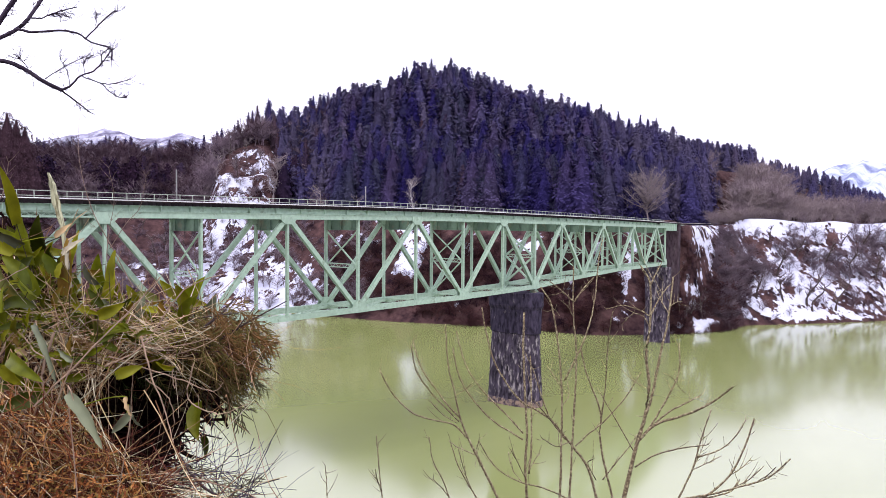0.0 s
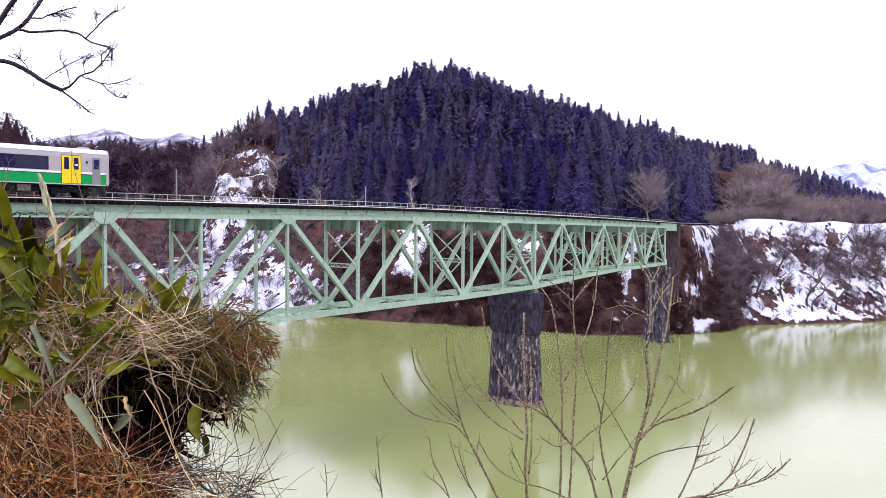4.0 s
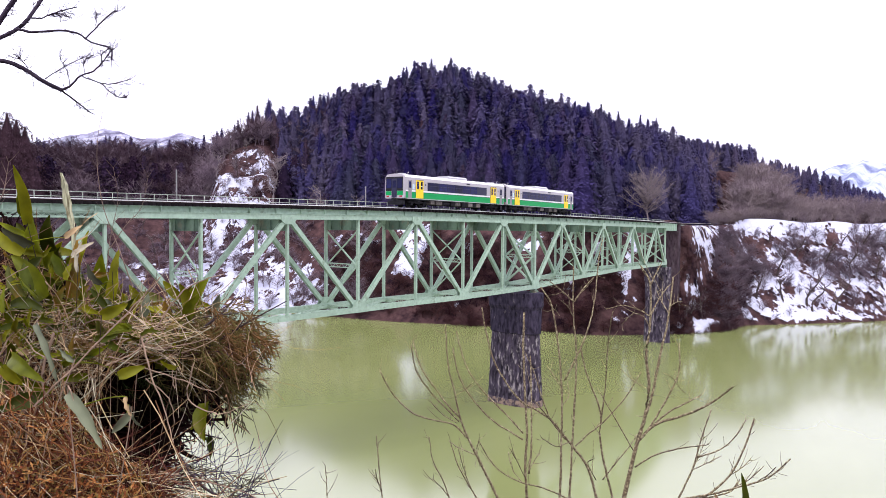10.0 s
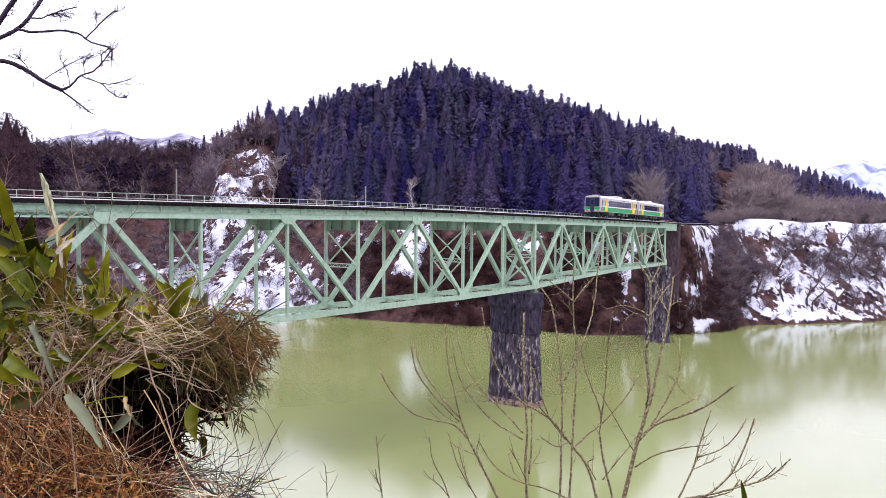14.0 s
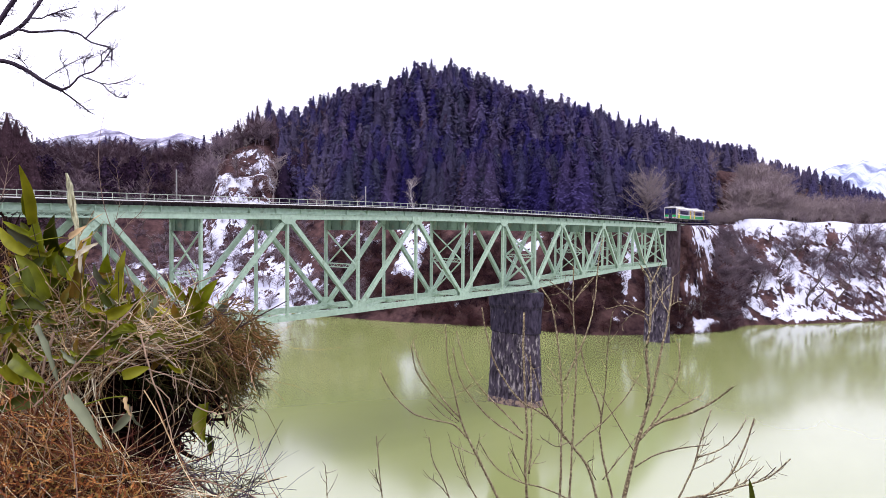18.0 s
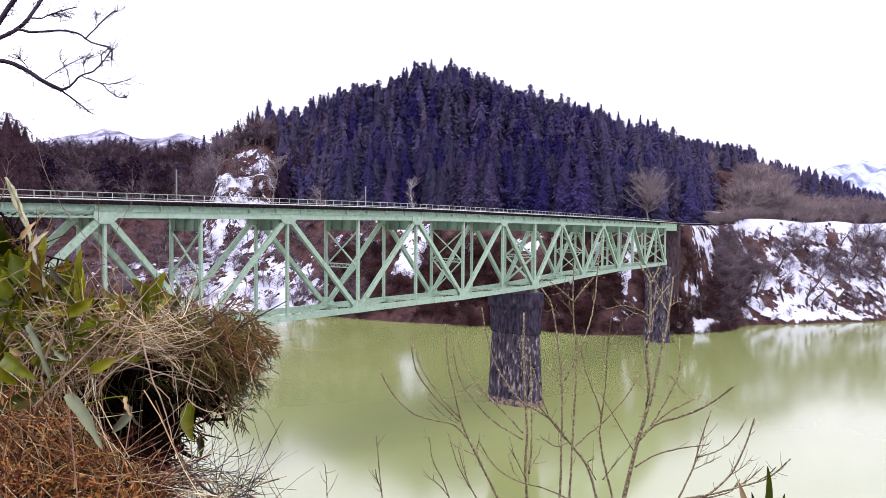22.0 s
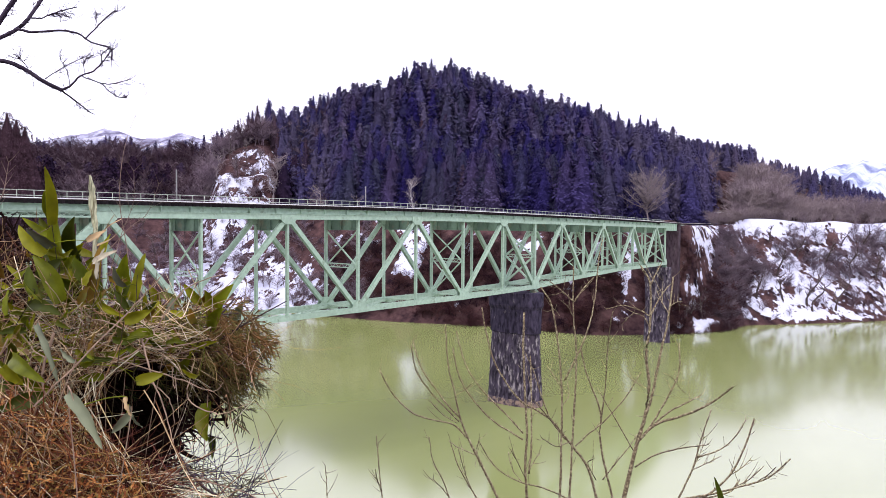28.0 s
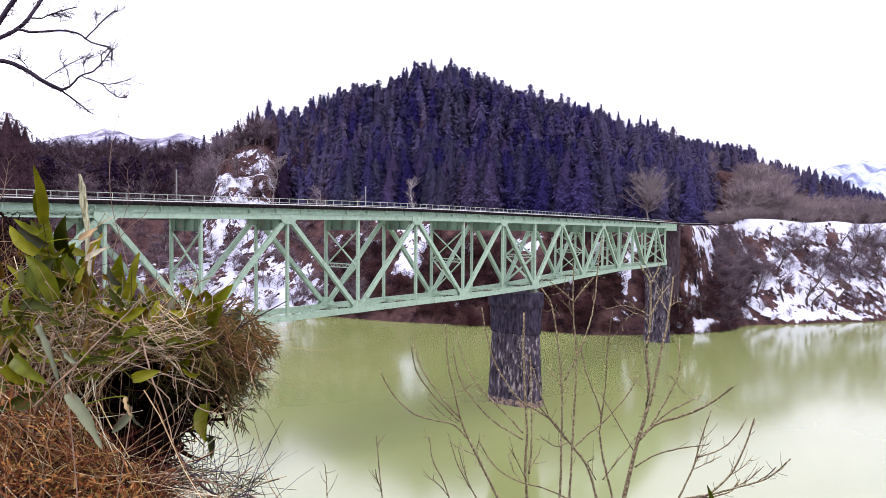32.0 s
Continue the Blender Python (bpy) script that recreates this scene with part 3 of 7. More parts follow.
        # sway frame: crossed braces and a strut
        if i % 2 == 1 or i in (-1, 7, 15):
            heavy = i in (-1, 7, 15)
            g = Mesh()
            zm = Z_TOP + (low(i) - Z_TOP) * 0.53
            w = 0.22 if heavy else 0.12
            g.beam(track(s, -HALF + 0.15, -2.5), track(s, HALF - 0.15, zm), w, w, along)
            g.beam(track(s, HALF - 0.15, -2.5), track(s, -HALF + 0.15, zm), w, w, along)
            for dz in (-0.18, 0.18):
                g.beam(track(s, -HALF + 0.15, zm + dz), track(s, HALF - 0.15, zm + dz), 0.09, 0.09, along)
            for k in range(10):
                y0, y1 = -HALF + 0.15 + 4.36 * k / 10, -HALF + 0.15 + 4.36 * (k + 1) / 10
                e = 1 if k % 2 else -1
                g.beam(track(s, y0, zm + 0.18 * e), track(s, y1, zm - 0.18 * e), 0.05, 0.02, along)
            g.beam(track(s, -HALF + 0.15, zm), track(s, HALF - 0.15, low(i) + 0.3), w, w, along)
            g.beam(track(s, HALF - 0.15, zm), track(s, -HALF + 0.15, low(i) + 0.3), w, w, along)
            part("sway_brace", g, M["steel"], root)
        # bottom strut between the trusses
        g = Mesh()
        for dz in (-0.18, 0.18):
            g.beam(track(s, -HALF + 0.25, low(i) + dz), track(s, HALF - 0.25, low(i) + dz), 0.08, 0.16, along)
        for k in range(12):
            y0, y1 = -HALF + 0.25 + 4.16 * k / 12, -HALF + 0.25 + 4.16 * (k + 1) / 12
            e = 1 if k % 2 else -1
            g.beam(track(s, y0, low(i) + 0.18 * e), track(s, y1, low(i) - 0.18 * e), 0.06, 0.02, along)
        part("bottom_strut", g, M["steel"], root)
    # bottom laterals: laced bars from node to node, crossing
    up = Vector((0, 0, 1))
    for i in range(first, last):
        for e in (-1, 1):
            a, b = track(spots[i], -e * (HALF - 0.3), low(i)), track(spots[i + 1], e * (HALF - 0.3), low(i + 1))
            t = (b - a).normalized()
            sd = t.cross(up).normalized()
            g = Mesh()
            for f in (-1, 1):
                g.beam(a + sd * f * 0.17, b + sd * f * 0.17, 0.14, 0.07, sd)
            n = 18
            for k in range(n):
                h = 1 if k % 2 else -1
                p, q = a + (b - a) * (k / n), a + (b - a) * ((k + 1) / n)
                g.beam(p + sd * 0.17 * h + up * 0.07, q - sd * 0.17 * h + up * 0.07, 0.06, 0.015, up)
            part("lateral_brace", g, M["steel"], root)
    # stringers under the rails, with stiffeners
    for i in range(first, last):
        a, b = spots[i], spots[i + 1]
        CROSS = (track(a, 1) - track(a, 0)).normalized()
        for y in (-0.58, 0.58):
            g = Mesh()
            g.beam(track(a + 0.02, y, -0.67), track(b - 0.02, y, -0.67), 0.5, 0.03, CROSS)
            for zz in (-0.42, -0.9):
                g.beam(track(a + 0.02, y, zz), track(b - 0.02, y, zz), 0.03, 0.3, CROSS)
            for k in range(3):
                s = a + (b - a) * k / 3 + 0.04
                for e in (-1, 1):
                    g.beam(track(s, y + e * 0.115, -0.44), track(s, y + e * 0.115, -0.89), 0.07, 0.2, CROSS)
            part("stringer", g, M["steel"], root)
    # bearings
    for i in (-1, 7, 15):
        for y in (-HALF, HALF):
            g = Mesh()
            c = track(spots[i], y, 0)
            m = track_pose(spots[i])
            q = Mesh().box(-0.5, 0.5, -0.4, 0.4, low(i) - 0.75, low(i) - 0.62).box(-0.3, 0.3, -0.3, 0.3, low(i) - 0.62, low(i) - 0.25)
            for k in range(5):
                q.tube([(-0.36 + k * 0.18, -0.36, low(i) - 0.54), (-0.36 + k * 0.18, 0.36, low(i) - 0.54)], [0.08, 0.08], 8)
            ob = part("bearing", q, M["steel_shaded"], root)
            ob.matrix_basis = Matrix.Translation(c - m.translation) @ m
    # walkway with a handrail on the far side
    g = Mesh()
    steps = 146
    s0, s1 = spots[first], 141.0
    for k in range(steps):
        a, b = s0 + (s1 - s0) * k / steps, s0 + (s1 - s0) * (k + 1) / steps
        p = Mesh().beam(track(a, 2.45, -0.4), track(a, 2.45, 0.62), 0.04, 0.04)
        part("handrail_post", p, M["handrail"], root)
        if k % 8 == 0:
            b4 = min(s1, s0 + (s1 - s0) * (k + 8) / steps)
            for zz in (0.6, 0.22):
                part("handrail_bar", Mesh().beam(track(a, 2.45, zz), track(b4, 2.45, zz), 0.042, 0.042), M["handrail"], root)
            part("walkway_plank", Mesh().beam(track(a + 0.01, 1.95, -0.42), track(b4 - 0.01, 1.95, -0.42), 0.06, 0.8, CROSS), M["sleeper"], root)
    # short plate girder from the last pier to the abutment
    CROSS = (track(128, 1) - track(128, 0)).normalized()
    for y in (-1.1, 1.1):
        g = Mesh()
        a, b = spots[15] + 0.6, 137.0
        g.beam(track(a, y, -1.1), track(b, y, -1.1), 1.5, 0.04, CROSS)
        for zz in (-0.35, -1.85):
            g.beam(track(a, y, zz), track(b, y, zz), 0.04, 0.36, CROSS)
        for k in range(8):
            s = a + (b - a) * k / 8
            g.beam(track(s, y - 0.09, -0.37), track(s, y - 0.09, -1.83), 0.05, 0.14, CROSS)
        part("plate_girder", g, M["steel"], root)
        g = Mesh()
        a, b = 138.7, 146.0
        g.beam(track(a, y, -0.85), track(b, y, -0.85), 0.85, 0.04, CROSS)
        for zz in (-0.42, -1.28):
            g.beam(track(a, y, zz), track(b, y, zz), 0.04, 0.34, CROSS)
        part("plate_girder", g, M["steel"], root)
    return root


def make_track():
    root = tagged(new("railway_track"), "single railway track on dark wooden sleepers", "railway track")
    for y in (-0.565, 0.565):
        s = -60.0
        while s < 250:
            e = s + 10
            sd = (track(s, 1) - track(s, 0)).normalized()
            g = Mesh()
            g.beam(track(s, y, -0.09), track(e - 0.01, y, -0.09), 0.08, 0.016, sd)
            g.beam(track(s, y, -0.13), track(e - 0.01, y, -0.13), 0.02, 0.13, sd)
            rail = part("rail", g, M["rust"], root)
            # head made taller than a real one to fit the camera's view
            part("rail_head", Mesh().beam(track(s, y, -0.032), track(e - 0.01, y, -0.032), 0.064, 0.07, sd), M["rail"], rail, "worn rail head, pale with the sky's glint put into its colour")
            s = e
    # guard rails inside
    for y in (-0.3, 0.3):
        for s in range(-40, 130, 10):
            part("guard_rail", Mesh().beam(track(s, y, -0.08), track(s + 9.98, y, -0.08), 0.1, 0.06), M["sleeper"], root)
    # sleepers made deep so their dark faces fill the shadow band too
    tie = Mesh().box(-0.1, 0.1, -1.15, 1.15, -0.4, -0.142).data("sleeper", M["sleeper"])
    s = -22.0
    while s < 142:
        part("sleeper", tie, None, root, at=track_pose(s))
        s += 0.6
    rest = Mesh()
    for s in [-59 + 0.6 * k for k in range(61)] + [142 + 0.6 * k for k in range(180)]:
        rest.beam(track(s, -1.1, -0.23), track(s, 1.1, -0.23), 0.18, 0.17, (0, 0, 1))
    tagged(part("sleepers_beyond", rest, M["sleeper"], root), kind="stuff")
    return root


def rounded(hx, hy, n=28, power=2.6):
    out = []
    for k in range(n):
        a = 2 * math.pi * k / n
        c, s = math.cos(a), math.sin(a)
        out.append((hx * math.copysign(abs(c) ** (2 / power), c), hy * math.copysign(abs(s) ** (2 / power), s)))
    return out


def make_pier(i, foot, slim=1.0, shift=0.0, shaft="concrete"):
    s = node_s(i)
    root = tagged(new("bridge_pier"), "weathered grey concrete bridge pier with a dark wider cap", "bridge pier", "piers under the bridge")
    root.matrix_basis = track_pose(s, -RAIL) @ Matrix.Translation((-0.8 if slim == 1 else 0, shift, 0))
    head = RAIL + low(i) - 0.75
    rings = []
    for z, hx, hy in ((foot, 1.95, 4.1), (0.4, 1.9, 4.0), (9.9, 1.57, 3.5)):
        rings.append([(x, y, z) for x, y in rounded(hx * slim, hy * (slim + 0.1 if slim < 1 else 1))])
    part("shaft", Mesh().rows(rings), M[shaft], root, smooth=False)
    rings = [[(x, y, z) for x, y in rounded(hx * slim, hy * (slim + 0.1 if slim < 1 else 1))] for z, hx, hy in
             ((9.9, 1.66, 3.6), (10.0, 1.74, 3.68), (13.1, 1.8, 3.75), (13.6, 2.0, 3.95), (head - 0.05, 2.0, 3.95), (head, 1.95, 3.9))]
    part("cap", Mesh().rows(rings), M["concrete_cap" if slim == 1 else shaft], root)
    if slim == 1:
        part("stained_foot", Mesh().rows([[(x, y, z) for x, y in rounded(h, w)] for z, h, w in ((-0.2, 1.96, 4.08), (0.4, 1.925, 4.025), (1.1, 1.9, 3.99), (1.15, 1.86, 3.93))]), M["waterline"], root, "tan stained band at the waterline")
    part("footing", Mesh().rows([[(x, y, z) for x, y in rounded(h * slim, w * slim)] for z, h, w in ((-4, 2.3, 4.5), (-0.5, 2.25, 4.45), (-0.3, 2.1, 4.3))]), M["concrete"], root)
    return root


M["rust"] = shade("rusted_rail_steel", (0.035, 0.02, 0.017), 0.8, grain=20, vary=0.3, spec=0.1)
M["waterline"] = shade("tan_waterline_stain", (0.07, 0.055, 0.07), 0.9, grain=3, vary=0.5, bump=0.4, stain=(0.26, 0.19, 0.15), stain_scale=1.6, stain_at=0.5, spec=0.08)
M["brown_stone"] = shade("brown_stained_concrete", (0.05, 0.034, 0.043), 0.9, grain=2, vary=0.5, bump=0.4, stain=(0.09, 0.072, 0.08), stain_scale=0.8, stain_at=0.6, streak=0.4, spec=0.08)
make_bridge()
make_track()
for i in (-1, 7):
    make_pier(i, -4.0)
make_pier(15, -4.0, 0.58, -1.0, "concrete")
# abutment under the plate girder's end
ab = tagged(new("bridge_abutment"), "dark concrete abutment at the end of the bridge", "abutment")
ab.matrix_basis = track_pose(136.0, -RAIL)
part("wall", Mesh().box(0, 2.5, -1.7, 1.7, 6, RAIL - 1.95), M["brown_stone"], ab)
part("back_wall", Mesh().box(1.1, 2.5, -1.7, 1.7, RAIL - 1.95, RAIL - 0.4), M["brown_stone"], ab)
for s, h in ((8.9, 3.2), (31.0, 2.7)):
    p = tagged(new("signal_pole"), "thin grey metal pole beside the handrail", "pole", "poles along the track")
    base = track(s, 2.75, -0.45)
    p.matrix_basis = Matrix.Translation(base)
    part("post", Mesh().tube([(0, 0, 0), (0, 0, h)], [0.07, 0.055], 8), M["pole"], p)
    part("bracket", Mesh().box(-0.1, 0.1, -0.35, 0.1, 0.0, 0.12), M["pole"], p)
# ---- the two-car diesel train ----
CAR = 19.5


def side_profile(w=1.4):
    """Half section of the body, from the sill up to the roof's crown."""
    return [(w - 0.06, 0.95), (w, 1.05), (w, 1.9), (w, 2.9), (w - 0.03, 3.2), (w - 0.12, 3.38), (w - 0.3, 3.49), (w - 0.7, 3.56), (0, 3.6)]


def section(x, scale=1.0):
    half = side_profile()
    pts = [(x, -y * scale, z) for y, z in half] + [(x, y * scale, z) for y, z in reversed(half[:-1])]
    return pts


def make_car(name_label):
    car = tagged(new("railcar"), name_label, "train car", "cars of the train")
    g = Mesh()
    g.rows([section(0.12, 0.97), section(0.0, 0.93)][::-1] + [section(0.3), section(CAR - 0.3), section(CAR - 0.12, 0.97), section(CAR, 0.93)])
    part("body", g, M["silver"], car)
    for e in (-1, 1):
        y = e * 1.4

        def plate(name, x0, x1, z0, z1, mat, parent=car, out=0.006, thick=0.02, label=""):
            ya, yb = sorted((y + e * out, y + e * (out - thick)))
            return part(name, Mesh().box(x0, x1, ya, yb, z0, z1), mat, parent, label)
        plate("green_band", 0.25, CAR - 0.25, 1.0, 1.66, M["green"], label="bright green painted lower side band")
        plate("white_stripe", 0.25, CAR - 0.25, 1.71, 1.86, M["white"], label="white stripe above the green band")
        plate("dark_line", 0.25, CAR - 0.25, 1.66, 1.71, M["black"], out=0.004)
        plate("sill", 0.3, CAR - 0.3, 0.93, 1.0, M["roof"], out=0.012)
        # roof shoulder, white
        sh = Mesh().rows([[(x, y - e * 0.02 + e * 0.012, 3.2), (x, y - e * 0.11 + e * 0.012, 3.385), (x, y - e * 0.29, 3.505), (x, y - e * 0.34, 3.47), (x, y - e * 0.2, 3.2)] for x in (0.2, CAR - 0.2)])
        part("roof_shoulder", sh, M["white"], car)
        band = plate("window_band", 3.9, 15.39, 1.9, 2.83, M["band"], out=0.008)
        xs = [(3.98, 5.83), (6.0, 7.36), (7.5, 8.88), (9.02, 10.4), (10.55, 11.87), (12.02, 13.28)]
        if e > 0:
            xs = [(CAR - b, CAR - a) for a, b in xs]
        for a, b in xs:
            w = plate("window", a, b, 1.97, 2.76, M["glass"], out=0.016, thick=0.01)
            plate("window_bar", a, b, 2.44, 2.475, M["panel_glass"], parent=w, out=0.02, thick=0.005)
        a, b = (13.36, 15.33) if e < 0 else (CAR - 15.33, CAR - 13.36)
        plate("blank_panel", a, b, 1.95, 2.78, M["panel_glass"], out=0.016, thick=0.01)
        for a in (1.88, 16.2):
            d = plate("door", a, a + 1.32, 1.0, 3.0, M["black"], out=0.016, thick=0.03, label="yellow double-leaf passenger door")
            for k in (0, 1):
                x0 = a + 0.03 + k * 0.64
                leaf = plate("leaf", x0, x0 + 0.62, 1.03, 2.96, M["yellow"], parent=d, out=0.03, thick=0.02)
            for k in (0, 1):
                x0 = a + 0.03 + k * 0.64
                plate("door_window", x0 + 0.15, x0 + 0.47, 2.0, 2.84, M["glass"], parent=d, out=0.036, thick=0.01)
            plate("door_notice", a + 0.88, a + 1.08, 2.28, 2.38, M["white"], parent=d, out=0.042, thick=0.01)
        for a in (0.66, 18.28):
            d = plate("crew_door", a, a + 0.56, 1.0, 2.92, M["grey_door"], out=0.014, thick=0.02, label="narrow grey crew door")
            plate("crew_window", a + 0.1, a + 0.46, 2.1, 2.78, M["glass"], parent=d, out=0.022, thick=0.01)
        plate("notice", 1.36, 1.66, 1.98, 2.5, M["poster"], out=0.01, label="pale blue notice board beside the door")
        for a in (3.5, 17.85):
            plate("side_lamp", a, a + 0.12, 2.45, 2.65, M["black"], out=0.02)
        plate("destination_sign", 11.2, 11.9, 2.98, 3.12, M["black"], out=0.016)
    # roof furniture
    part("cooling_unit", Mesh().rows([[(x, y, z) for y, z in ((-0.95, 3.4), (-0.95, 3.68), (-0.75, 3.84), (0.75, 3.84), (0.95, 3.68), (0.95, 3.4))] for x in (8.3, 8.6, 11.6, 11.9)]), M["roof"], car, "pale grey roof cooling unit")
    for x in (0.9, 17.9):
        part("roof_vent", Mesh().box(x, x + 0.6, -0.35, 0.35, 3.5, 3.72), M["roof"], car)
    for x in (1.6, 18.9):
        part("horn", Mesh().tube([(x, -0.5, 3.5), (x, -0.5, 3.78), (x + 0.15, -0.5, 3.84)], [0.03, 0.03, 0.05], 6), M["roof"], car)
    part("aerial", Mesh().tube([(0.6, 0.2, 3.5), (0.6, 0.2, 4.0)], [0.015, 0.01], 5), M["roof"], car)
    # cab ends
    for x, e in ((0.0, -1), (CAR, 1)):
        def face(name, y0, y1, z0, z1, mat, out, label="", parent=car):
            xa, xb = sorted((x + e * out, x + e * (out - 0.03)))
            return part(name, Mesh().box(xa, xb, y0, y1, z0, z1), mat, parent, label)
        mask = face("windscreen_mask", -1.2, 1.2, 1.75, 3.25, M["black"], 0.015)
        face("windscreen", -1.12, -0.42, 2.05, 3.05, M["glass"], 0.03, parent=mask)
        face("windscreen", 0.42, 1.12, 2.05, 3.05, M["glass"], 0.03, parent=mask)
        gw = face("gangway_door", -0.36, 0.36, 1.05, 3.05, M["panel_glass"], 0.04, "grey end gangway door")
        face("gangway_window", -0.22, 0.22, 2.1, 2.85, M["glass"], 0.055, parent=gw)
        for s in (-1, 1):
            y0, y1 = sorted((s * 0.42, s * 1.22))
            face("end_band", y0, y1, 1.3, 1.72, M["green"], 0.02)
            y0, y1 = sorted((s * 0.75, s * 1.1))
            face("tail_lamp", y0, y1, 1.1, 1.25, M["tail"], 0.03)
        part("coupler", Mesh().box(*sorted((x + e * 0.02, x + e * 0.24)), -0.2, 0.2, 0.72, 1.0).tube([(x + e * 0.1, -0.5, 0.8), (x + e * 0.2, -0.6, 0.45)], [0.03, 0.03]), M["black"], car)
        part("snow_plough", Mesh().box(*sorted((x - e * 0.5, x - e * 0.1)), -1.05, 1.05, 0.3, 0.75), M["black"], car)
    # underfloor gear
    rnd = random.Random(4)
    part("underframe", Mesh().box(0.3, CAR - 0.3, -1.1, 1.1, 0.85, 0.96), M["black"], car)
    # dark block added to stop the view through under the car
    part("engine_frame", Mesh().box(4.4, CAR - 4.4, -0.48, 0.48, 0.42, 0.86), M["black"], car)
    x = 4.7
    while x < CAR - 5.2:
        w = rnd.uniform(0.5, 1.3)
        for e in (-1, 1):
            y0, y1 = sorted((e * 1.25, e * 0.5))
            if rnd.random() < 0.75:
                b = part("equipment_box", Mesh().box(x, x + w, y0, y1, 0.85 - rnd.uniform(0.3, 0.55), 0.86), M["under_light" if rnd.random() < 0.45 else "under"], car)
                bevelled(b, 0.03, 1)
            else:
                part("air_tank", Mesh().tube([(x, e * 0.95, 0.6), (x + w, e * 0.95, 0.6)], [0.2, 0.2], 12), M["under"], car)
        x += w + rnd.uniform(0.08, 0.35)
    wheels = []
    disc = Mesh()
    for e in (-1, 1):
        disc.tube([(0, e * 0.49, 0), (0, e * 0.50, 0), (0, e * 0.60, 0), (0, e * 0.61, 0)][::1], [0.46, 0.46, 0.43, 0.40], 20)
    disc.tube([(0, -0.9, 0), (0, 0.9, 0)], [0.08, 0.08], 8)
    wheel = disc.data("wheelset", M["under"])
    for cx in (2.65, CAR - 2.65):
        bogie = new("bogie")
        bogie.parent = car
        bogie.location = (cx, 0, 0)
        # dark box likewise added against the view through between the wheels
        part("bolster", Mesh().box(-1.5, 1.5, -0.45, 0.45, 0.5, 0.86), M["black"], bogie)
        for e in (-1, 1):
            f = Mesh().box(-1.55, 1.55, e * 0.98 - 0.08, e * 0.98 + 0.08, 0.5, 0.68).box(-0.5, 0.5, e * 0.98 - 0.1, e * 0.98 + 0.1, 0.42, 0.8)
            part("bogie_frame", f, M["under"], bogie)
            part("air_spring", Mesh().tube([(0, e * 0.95, 0.7), (0, e * 0.95, 0.88)], [0.27, 0.24], 14), M["black"], bogie)
            for wx in (-1.05, 1.05):
                part("axle_box", Mesh().box(wx - 0.17, wx + 0.17, e * 1.02 - 0.1, e * 1.02 + 0.1, 0.28, 0.6), M["under"], bogie)
        for wx in (-1.05, 1.05):
            wheels.append(part("wheelset", wheel, None, bogie, at=pose(wx, 0, 0.43)))
    return car, wheels


car_lead, wheels_lead = make_car("silver-white and green diesel railcar with yellow doors")
car_rear, wheels_rear = make_car("silver-white and green diesel railcar coupled behind another")
# where the train's nose is, second by second
NOSE = [(0.0, -44.0), (3.5, -4.1), (5.5, 18.3), (6.0, 24.2), (7.5, 42.0), (9.0, 59.6), (11.0, 84.4), (13.0, 109.5), (14.0, 122.0), (15.5, 141.2), (17.0, 160.8), (18.0, 174.7), (20.0, 203.7), (22.0, 231.0), (23.5, 244.0), (25.0, 248.0), (32.0, 248.0)]


def nose(t):
    return float(np.interp(t, [a for a, b in NOSE], [b for a, b in NOSE]))


def car_pose(s):
    """The car stands on the track by its two bogies; s is its rear end."""
    a, b = track(s + 2.65), track(s + CAR - 2.65)
    d = (b - a).normalized()
    o = a - d * 2.65
    return pose(o.x, o.y, o.z, 0, -math.degrees(math.asin(d.z)), math.degrees(math.atan2(d.y, d.x)))
